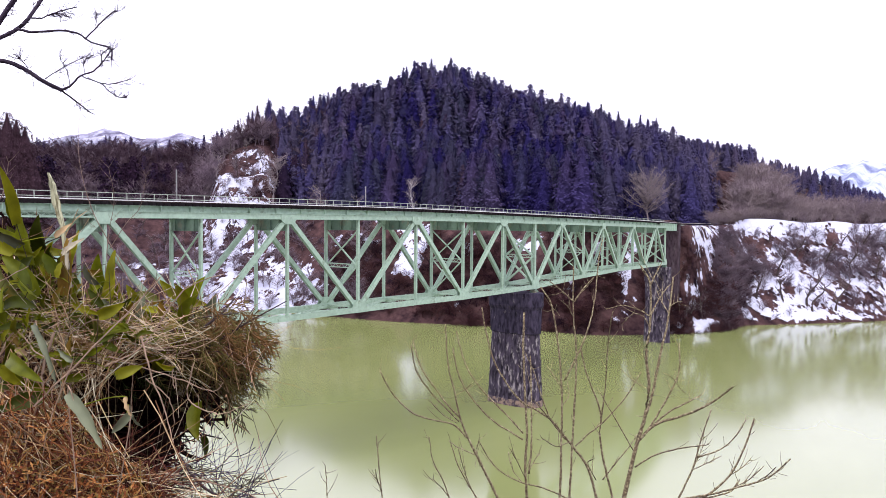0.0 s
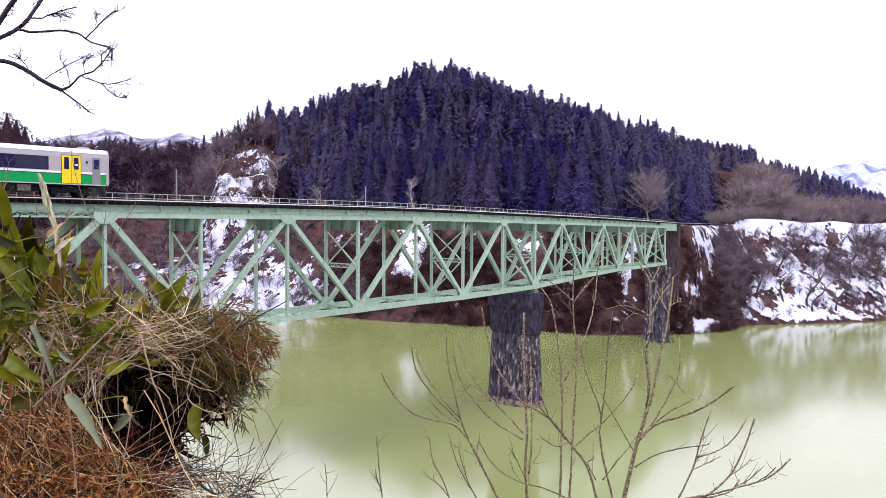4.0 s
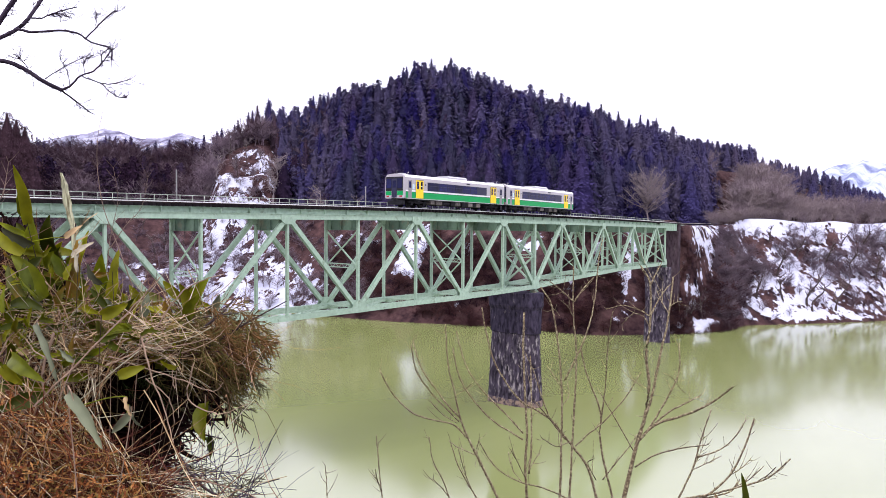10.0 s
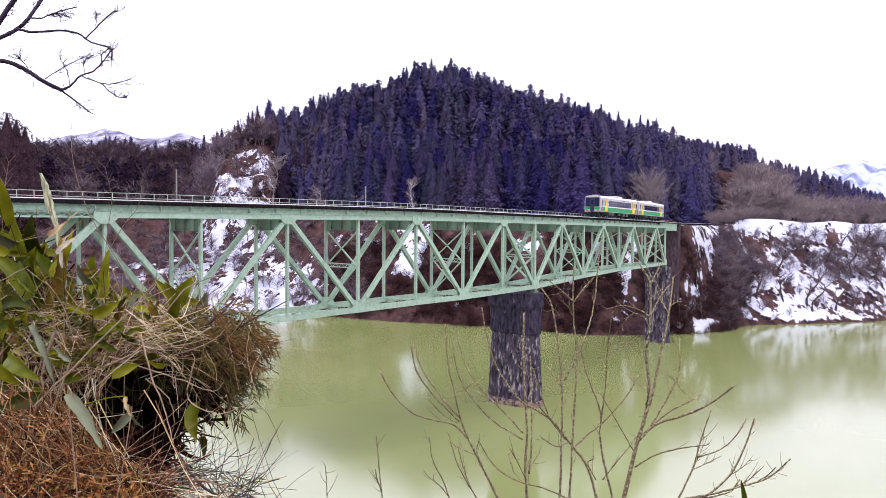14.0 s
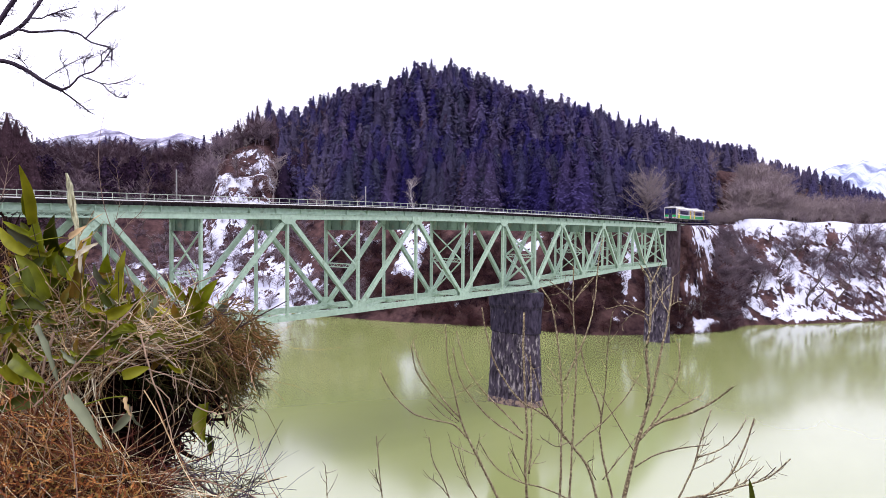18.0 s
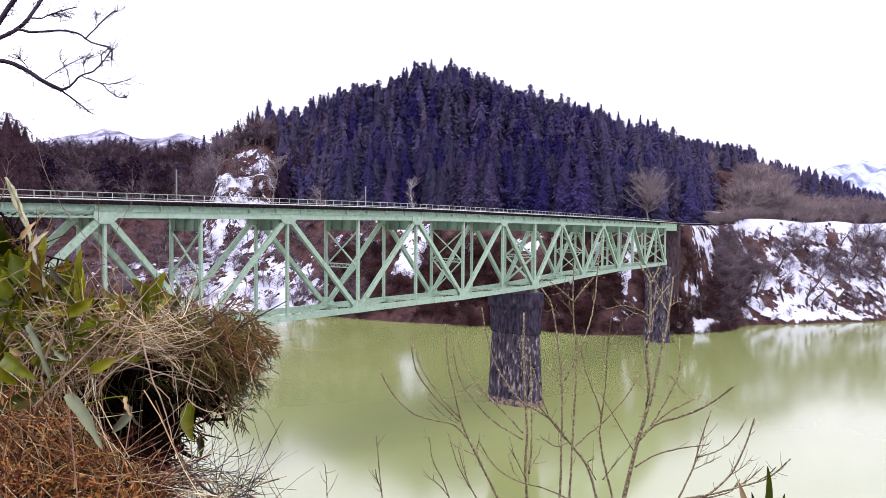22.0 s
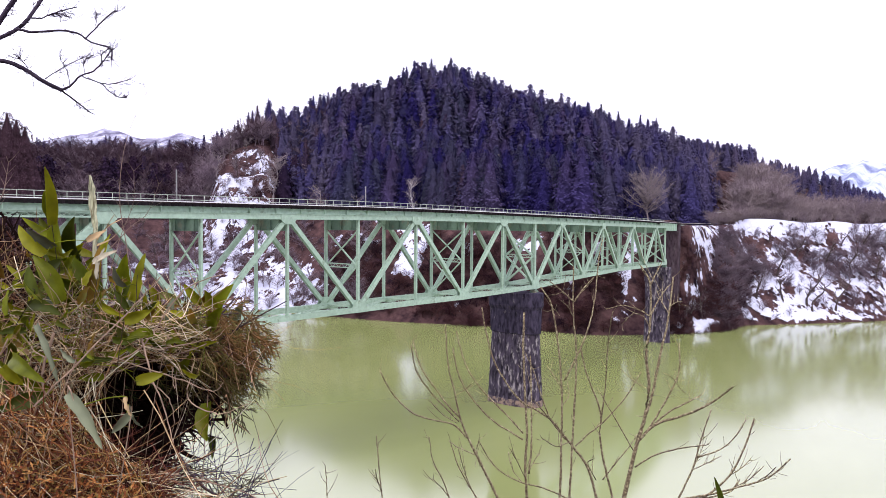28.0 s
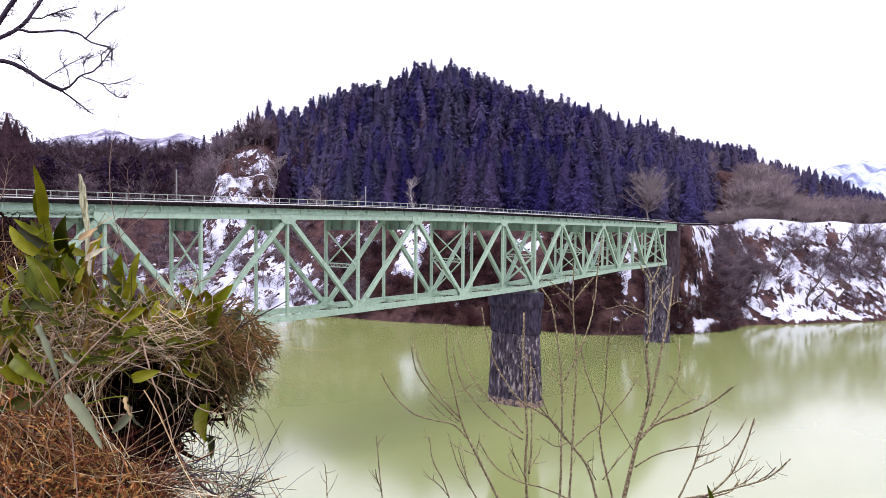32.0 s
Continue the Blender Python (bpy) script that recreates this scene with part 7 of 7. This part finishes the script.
tangle("bleached_tangle", 230, -1.9, -0.9, [(-1.9, -0.7, -0.2), (-1.2, -0.52, -0.28), (-0.9, -0.48, -0.33)],
       M["straw_grey"], "bleached dry stems over the thicket", 0.0009, 0.0026, 0.2, 0.75, 2.85, 3.4, 32)
tangle("pale_straw", 480, -1.58, -1.05, [(-1.55, -0.55, -0.28), (-1.3, -0.5, -0.26), (-1.08, -0.48, -0.3)],
       M["straw_grey"], "pale straw heaped on the thicket", 0.0009, 0.0024, 0.1, 0.45, 2.8, 3.05, 40, trend=(0.7, 0.35))
tangle("verge_straw", 110, -1.92, -1.45, [(-1.92, -0.5, -0.08), (-1.6, -0.48, -0.14), (-1.45, -0.48, -0.2)],
       M["straw_grey"], "pale dry stems among the bamboo grass", 0.0009, 0.0022, 0.12, 0.5, 2.7, 2.95, 56, trend=(0.5, 0.3))
tangle("edge_stalks", 130, -1.9, -1.6, [(-1.9, -0.4, 0.02), (-1.75, -0.4, 0.0), (-1.6, -0.4, -0.15)],
       M["straw"], "thin dry stalks at the thicket's edge", 0.0012, 0.003, 0.2, 0.45, 3.0, 3.2, 48, 0.0)
tangle("red_litter", 1700, -1.95, -1.2, [(-1.95, -1.12, -0.58), (-1.5, -1.12, -0.66), (-1.36, -1.12, -0.88), (-1.2, -1.12, -0.98)],
       M["straw_red"], "red-brown dead fern and grass litter", 0.001, 0.0034, 0.08, 0.3, 2.4, 3.2, 33, 0.15, bend=0.28)
tangle("rust_litter", 900, -1.95, -1.24, [(-1.95, -1.12, -0.62), (-1.5, -1.12, -0.7), (-1.24, -1.12, -0.98)],
       M["litter_orange"], "rust-coloured dead fronds on the litter", 0.001, 0.0028, 0.06, 0.22, 2.25, 3.0, 38, 0.1, bend=0.35)
tangle("straw_litter", 270, -1.95, -1.25, [(-1.95, -1.12, -0.52), (-1.5, -1.12, -0.6), (-1.25, -1.1, -0.92)],
       M["straw_grey"], "fallen pale stems on the litter", 0.0008, 0.0022, 0.15, 0.6, 2.3, 2.9, 35, 0.05, trend=(0.8, -0.5), bend=0.08)
flakes("fern_litter", 3200, -1.95, -1.22, [(-1.95, -1.12, -0.56), (-1.5, -1.12, -0.64), (-1.22, -1.12, -0.96)], M["straw_red"], "dead red-brown fern leaflets on the ground", 0.016, 2.4, 3.1, 51)
flakes("orange_litter", 1100, -1.95, -1.3, [(-1.95, -1.12, -0.6), (-1.5, -1.12, -0.7), (-1.3, -1.12, -0.9)], M["litter_orange"], "rusty broken fern leaflets on the ground", 0.013, 2.3, 2.9, 52)
flakes("near_litter", 900, -1.95, -1.25, [(-1.95, -1.12, -0.85), (-1.25, -1.12, -0.98)], M["litter_orange"], "rusty fern leaflets in front of the thicket", 0.012, 2.1, 2.4, 55)
tangle("hollow_floor_stems", 340, -1.44, -1.12, [(-1.44, -1.12, -0.84), (-1.25, -1.12, -0.84), (-1.12, -1.12, -0.98)],
       M["dark_red_stem"], "dark red stems below the thicket's hollow", 0.0012, 0.0035, 0.15, 0.5, 2.5, 3.2, 53, 0.02, hollow=0.5, trend=(0.5, -0.4))
tangle("crossing_stems", 60, -1.45, -1.0, [(-1.45, -1.1, -0.8), (-1.0, -1.1, -0.88)],
       M["straw_grey"], "long pale stems crossing the hollow's foot", 0.0011, 0.0024, 0.4, 0.9, 2.4, 2.8, 54, 0.01, hollow=0.6, trend=(1.0, -0.5), bend=0.05)
tangle("low_tangle", 60, -1.2, -0.8, [(-1.2, -1.1, -0.84), (-1.0, -1.1, -0.92), (-0.8, -1.1, -1.03)],
       M["straw"], "dry stems hanging over the slope", 0.0008, 0.0022, 0.15, 0.45, 2.5, 3.2, 34, 0.02)
tangle("slope_twigs", 90, -1.2, -0.74, [(-1.2, -1.08, -0.76), (-0.95, -1.08, -0.8), (-0.74, -1.08, -0.92)],
       M["branch"], "thin dark twigs over the slope", 0.001, 0.0026, 0.15, 0.55, 2.6, 3.3, 39, 0.0, trend=(0.5, 0.4), bend=0.1)


def vine(pts, depth, r, label="long dry vine stem arching through the thicket"):
    line = spline([before(a, b, depth) for a, b in pts], 6)
    for i in range(1, len(line) - 1):
        line[i] = line[i] + SIDE * PLANTS.gauss(0, 0.0015) + UP * PLANTS.gauss(0, 0.0015)
    root = tagged(new("dry_vine"), label, "vine", "dry vines in the thicket")
    part("stem", Mesh().tube(line, [r * 0.6 * (1 - 0.5 * i / len(line)) for i in range(len(line))], 6), M["vine"], root)


vine([(-1.68, -0.62), (-1.42, -0.68), (-1.2, -0.88), (-0.98, -1.12)], 2.6, 0.007)
vine([(-1.6, -0.7), (-1.35, -0.82), (-1.1, -0.98), (-0.85, -1.1)], 2.6, 0.005)
vine([(-1.56, -0.34), (-1.6, -0.5), (-1.66, -0.58), (-1.76, -0.64)], 2.6, 0.007)
vine([(-1.55, -1.1), (-1.56, -0.8), (-1.5, -0.58), (-1.46, -0.42)], 2.6, 0.011, "thick brown dry stem in the thicket")
vine([(-1.5, -0.54), (-1.2, -0.46), (-0.95, -0.38), (-0.85, -0.3)], 2.9, 0.005)
vine([(-1.3, -0.5), (-1.1, -0.3), (-0.98, -0.18), (-0.9, -0.09)], 2.3, 0.005)
vine([(-1.15, -0.5), (-1.06, -0.58), (-1.04, -0.66), (-1.05, -0.72)], 2.8, 0.004)
vine([(-1.0, -0.46), (-1.02, -0.6), (-0.9, -0.66), (-0.78, -0.62)], 2.9, 0.005)
vine([(-0.92, -0.4), (-0.85, -0.48), (-0.78, -0.42), (-0.72, -0.5)], 3.0, 0.004)
vine([(-1.1, -0.86), (-0.8, -0.93), (-0.6, -1.02)], 2.8, 0.005)
vine([(-1.7, -0.98), (-1.3, -0.92), (-1.0, -0.88)], 2.5, 0.005)
vine([(-1.25, -0.4), (-1.0, -0.48), (-0.86, -0.53), (-0.82, -0.5)], 2.7, 0.004)


vine([(-1.345, -0.29), (-1.385, -0.43), (-1.38, -0.51), (-1.415, -0.58), (-1.42, -0.7)], 2.5, 0.008, "pale winding dry stem over the litter")
wander = random.Random(77)
for k in range(22):
    a, b = wander.uniform(-1.85, -1.0), wander.uniform(-0.95, -0.3)
    da, db = wander.gauss(0.1, 0.22), wander.gauss(0.02, 0.14)
    if any(in_hollow(before(a + da * q, b + db * q, 3.0)) for q in (0, 0.3, 0.6, 0.9, 1.2)):
        continue
    vine([(a, b), (a + da * 0.4, b + db * 0.4 + wander.gauss(0, 0.05)), (a + da * 0.8, b + db * 0.8 + wander.gauss(0, 0.05)), (a + da * 1.2, b + db * 1.2 - 0.03)], wander.uniform(2.5, 2.95), wander.uniform(0.003, 0.007), "slender dry vine stem in the thicket")


# ---- the cedar bough that leans out of the thicket ----
def spray_mesh(rnd, material, name):
    """A drooping spray, one unit long: cord-like twigs set with short needles."""
    g = Mesh()

    def cord(a, w, L, r, depth):
        line = [a]
        d = w.normalized()
        for k in range(4):
            d = (d + Vector((rnd.gauss(0.06, 0.12), rnd.gauss(0, 0.12), rnd.gauss(-0.1, 0.1)))).normalized()
            line.append(line[-1] + d * L / 4)
        g.tube(line, [r, r * 1.15, r, r * 0.8, r * 0.35], 4)
        n = int(L / 0.05)
        for k in range(n):
            u = (k + 0.5) / n * 3.999
            p = line[int(u)].lerp(line[int(u) + 1], u % 1)
            o = Vector((0.5, rnd.gauss(0, 1), rnd.gauss(0, 1))).normalized() * 0.05
            s = Vector((0.01, 0, 0.008))
            g.add([p - s, p + s, p + o + d * 0.03], [(0, 1, 2)])
        if depth:
            for k in range(9):
                u = 0.5 + 3.3 * k / 9
                p = line[int(u)].lerp(line[int(u) + 1], u % 1)
                cord(p, d * 0.8 + Vector((0.2, (1 if k % 2 else -1) * 0.75, rnd.gauss(-0.1, 0.3))), L * rnd.uniform(0.3, 0.5) * (1.1 - 0.07 * k), r * 0.8, depth - 1)
    cord(Vector((0, 0, 0)), Vector((1, 0, 0.1)), 1.0, 0.018, 1)
    return g.data(name, material)


def bough(pts, depth, sprays, seed, spread, label):
    """A bough with hanging sprays. sprays: how many, their length, and the material."""
    rnd = random.Random(seed)
    line = spline([before(a, b, depth) for a, b in pts], 6)
    root = tagged(new("cedar_bough"), label, "cedar bough", "cedar boughs over the bank")
    part("branch", Mesh().tube(line, [0.007 * (1 - 0.7 * i / len(line)) for i in range(len(line))], 6), M["bark"], root)
    kinds = [spray_mesh(rnd, M[sprays[2]], "spray") for k in range(3)]
    for k in range(sprays[0]):
        p = rnd.choice(line[2:len(line) * 4 // 5]) + (SIDE * rnd.uniform(-1.5, 1.5) * spread + UP * rnd.uniform(-1.7, 1.2) * spread + FWD * rnd.uniform(-0.15, 0.15))
        d = SIDE * rnd.uniform(0.2, 0.95) + UP * rnd.gauss(-0.7, 0.45) + FWD * rnd.gauss(0, 0.35)
        d.normalize()
        n = (-FWD + UP * rnd.gauss(0.3, 0.4) + SIDE * rnd.gauss(0, 0.3))
        n = (n - d * n.dot(d)).normalized()
        s = sprays[1] * rnd.uniform(0.6, 1.2)
        m = Matrix((d, n.cross(d), n)).transposed().to_4x4()
        part("spray", kinds[k % 3], None, root, at=Matrix.Translation(p) @ m @ Matrix.Diagonal((s, s, s, 1)))


bough([(-1.2, -0.5), (-1.02, -0.43), (-0.86, -0.33), (-0.66, -0.22)], 3.05, (20, 0.13, "frond"), 41, 0.05, "olive-brown cedar bough with drooping sprays")
bough([(-1.16, -0.44), (-1.04, -0.42), (-0.95, -0.4), (-0.84, -0.41)], 3.2, (62, 0.16, "frond"), 42, 0.09, "thick olive-brown cedar bough hanging over the river")
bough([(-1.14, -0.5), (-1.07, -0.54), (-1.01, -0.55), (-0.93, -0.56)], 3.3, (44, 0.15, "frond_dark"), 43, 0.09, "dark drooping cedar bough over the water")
bough([(-1.0, -0.4), (-0.9, -0.36), (-0.85, -0.3)], 3.1, (34, 0.14, "frond_rust"), 44, 0.06, "rust-tinged cedar bough at the thicket's edge")
bough([(-1.16, -0.36), (-1.06, -0.3), (-0.96, -0.28), (-0.86, -0.27)], 3.05, (30, 0.12, "frond"), 47, 0.045, "upper olive-brown cedar bough before the bridge")
bough([(-1.0, -0.33), (-0.92, -0.27), (-0.86, -0.2)], 3.0, (20, 0.1, "frond_rust"), 48, 0.04, "small rusty cedar bough at the thicket's top")
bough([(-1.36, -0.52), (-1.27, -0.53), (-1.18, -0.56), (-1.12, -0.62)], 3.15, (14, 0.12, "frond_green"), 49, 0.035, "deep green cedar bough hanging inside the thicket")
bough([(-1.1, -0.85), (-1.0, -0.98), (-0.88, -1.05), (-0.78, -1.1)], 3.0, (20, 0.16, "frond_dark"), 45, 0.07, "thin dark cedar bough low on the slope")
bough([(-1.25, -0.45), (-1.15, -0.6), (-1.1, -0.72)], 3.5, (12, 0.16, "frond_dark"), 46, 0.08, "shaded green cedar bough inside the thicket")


# ---- a single leaf that nods into view beside the path ----
def nodding_leaf():
    p = Plant()
    p.depth = 1.5
    base = before(0.62, -0.95, 1.5)
    p.base = base
    p.root = tagged(new("nodding_bamboo_leaf"), "single dark green bamboo leaf swaying on its stem", "bamboo leaf")
    tip = before(0.63, -0.468, 1.5)
    foot = before(0.635, -0.62, 1.5)
    way = tip - foot
    g = Mesh()
    rows = []
    for k in range(11):
        u = k / 10
        w = 0.013 * (1 - u) ** 0.6 * (0.5 + 0.5 * min(1, u * 4)) + 0.0004
        c = foot + way * u + SIDE * 0.012 * math.sin(2.6 * u)
        rows.append([c - SIDE * w - FWD * 0.002, c, c + SIDE * w * 0.9 - FWD * 0.003])
    g.rows([[q - base for q in r] for r in rows], closed=False, caps=False)
    g.rows([[q - base + FWD * 0.001 for q in r] for r in rows], closed=False, caps=False)
    part("leaf", g, M["sasa_dark"], p.root, smooth=True)
    part("stem", Mesh().tube([(0, 0, 0), tuple((foot - base) * 0.5 + SIDE * 0.01), tuple(foot - base + way * 0.2)], [0.004, 0.003, 0.001], 6), M["sasa"], p.root)
    for a, b, w, m in (((-0.025, -0.16), (-0.06, -0.03), 0.011, "straw_leaf"), ((0.01, -0.17), (0.035, -0.048), 0.011, "sasa_dark"), ((-0.01, -0.17), (-0.032, -0.05), 0.01, "sasa_dark")):
        lo, hi = before(0.63 + a[0], -0.468 + a[1], 1.5) - base, before(0.63 + b[0], -0.468 + b[1], 1.48) - base
        q = Mesh()
        ring = []
        for k in range(9):
            u = k / 8
            h = w * math.sin(math.pi * (0.12 + 0.88 * u)) ** 0.7 * (1 - 0.3 * u) + 0.0004
            c = lo.lerp(hi, u) + SIDE * 0.008 * math.sin(3.1 * u)
            ring.append([c - SIDE * h - FWD * 0.003, c, c + SIDE * h - FWD * 0.002])
        q.rows(ring, closed=False, caps=False)
        q.rows([[v + FWD * 0.001 for v in r] for r in ring], closed=False, caps=False)
        part("leaf", q, M[m], p.root, smooth=True)
    p.root.matrix_basis = Matrix.Translation(base)
    return p


nod = nodding_leaf()


# ---- all that moves: the train, and the plants in the wind ----
# how far the tallest stalk leans, in hundredths of a metre, second by second
LEAN_T = [0, 0.3, 0.9, 1.2, 1.5, 1.8, 2.1, 2.4, 2.7, 3.0, 3.3, 3.5, 4.4, 5.5, 5.8, 6.1, 6.4, 7, 8, 9, 10, 11, 12, 13, 14, 15.2, 17, 18, 19, 20, 21, 22, 23, 24, 25, 25.5, 26.5, 27.5, 28, 28.5, 29, 29.5, 30, 30.5, 31, 32]
LEAN_X = [2.6, 5, 6.4, 2, -3, 0, -1.5, 4, 6, 8.6, -3, -5, 2, 4, 4, 1.9, 1, 0.7, 4.4, 6.7, 7.9, 12.3, -0.7, 1.6, -0.9, 3, 6.3, 10.2, 11.6, -1.9, 0.5, -15, -7, -3.3, -1.9, -4.6, 8, 19.5, 18.6, 22, 16.7, 15.6, 21.9, 18.6, 17, 15.3]
NOD_T = [0, 1, 2, 3, 4.5, 6, 7, 8, 9, 10, 11, 12, 13, 14, 15.5, 17, 18, 19, 20, 21, 22, 23, 24, 25, 25.5, 26.5, 27.5, 28, 28.5, 29, 29.5, 30, 30.5, 31, 32]
NOD_X = [-8, -3.9, -8, -10.0, -8, -9, -12.2, -7.1, -7.1, -1.8, 1.5, 3.6, 2.2, -1.9, 3, 4.2, -0.2, -3.6, 5.2, 0.7, 3.6, 7.1, 0.2, 0.0, 4.1, -1, -7.1, -7.4, -5.6, -6.9, -7.4, -4.4, -7.1, -5.4, -8.9]
NOD_Z = [-6, -3.7, -6, -2.5, -6, -6, -2.3, -1.3, -1.2, 0.4, 0.8, 0.5, -0.5, -1.1, -1.5, -1.5, -0.8, -0.7, 2.9, 0.5, 2.0, 0.5, 2.5, 1.8, -0.8, -0.5, 0.9, -0.1, -0.1, 0.0, -1.9, -0.0, 0.4, 0.4, -1.6]


def lean(t):
    return float(np.interp(t, LEAN_T, LEAN_X)) * 0.01


def motions():
    times = [k * 0.5 for k in range(65)]
    walk(car_lead, [(t, car_pose(nose(t) - CAR)) for t in times])
    walk(car_rear, [(t, car_pose(nose(t) - CAR - 20.0)) for t in times])
    turns = [k / FPS for k in range(90, 720)]
    for wheel in wheels_lead + wheels_rear:
        x, y, z = wheel.location
        walk(wheel, [(0.0, pose(x, y, z))] + [(t, Matrix.Translation((x, y, z)) @ Matrix.Rotation(nose(t) / 0.43, 4, "Y")) for t in turns] + [(32.0, pose(x, y, z, 0, math.degrees(nose(24.0) / 0.43) % 360))])
    ticks = sorted(set(LEAN_T) | {k * 0.5 for k in range(65)})

    def sway(plant, amount, lag, reach, flutter=0.004, phase=0.0):
        """Rock a plant about its foot across the view."""
        def at(t):
            lean_to = lean(max(0, t - lag)) * amount + flutter * math.sin(t * 4.1 + phase)
            return Matrix.Translation(plant.base) @ Matrix.Rotation(lean_to / reach, 4, FWD) @ Matrix.Rotation(0.5 * flutter / reach * math.sin(t * 2.7 + phase), 4, SIDE)
        walk(plant.root, [(t, at(t)) for t in ticks])
    sway(tall_clump, 0.7, 0.0, 0.75)
    sway(verge_clump, 0.2, 0.1, 0.5, 0.005, 2.5)
    sway(middle_clump, 0.3, 0.1, 0.5, 0.006, 1.0)
    sway(edge_clump, 0.28, 0.2, 0.4, 0.006, 2.0)
    sway(low_clump, 0.05, 0.1, 0.4, 0.003, 3.0)
    sway(drooping_clump, 0.06, 0.2, 0.4, 0.003, 4.0)
    sway(tall_stem, 1.5, 0.1, 0.8, 0.02, 5.0)
    sway(twiggy_stem, 0.6, 0.2, 0.5, 0.01, 0.5)
    sway(bent_stem, 0.5, 0.3, 0.4, 0.008, 1.5)

    def nod_at(t):
        x, z = float(np.interp(t, NOD_T, NOD_X)) * 0.01, float(np.interp(t, NOD_T, NOD_Z)) * 0.01
        return Matrix.Translation(nod.base + UP * z) @ Matrix.Rotation(x / 0.48, 4, FWD)
    walk(nod.root, [(t, nod_at(t)) for t in times])


motions()
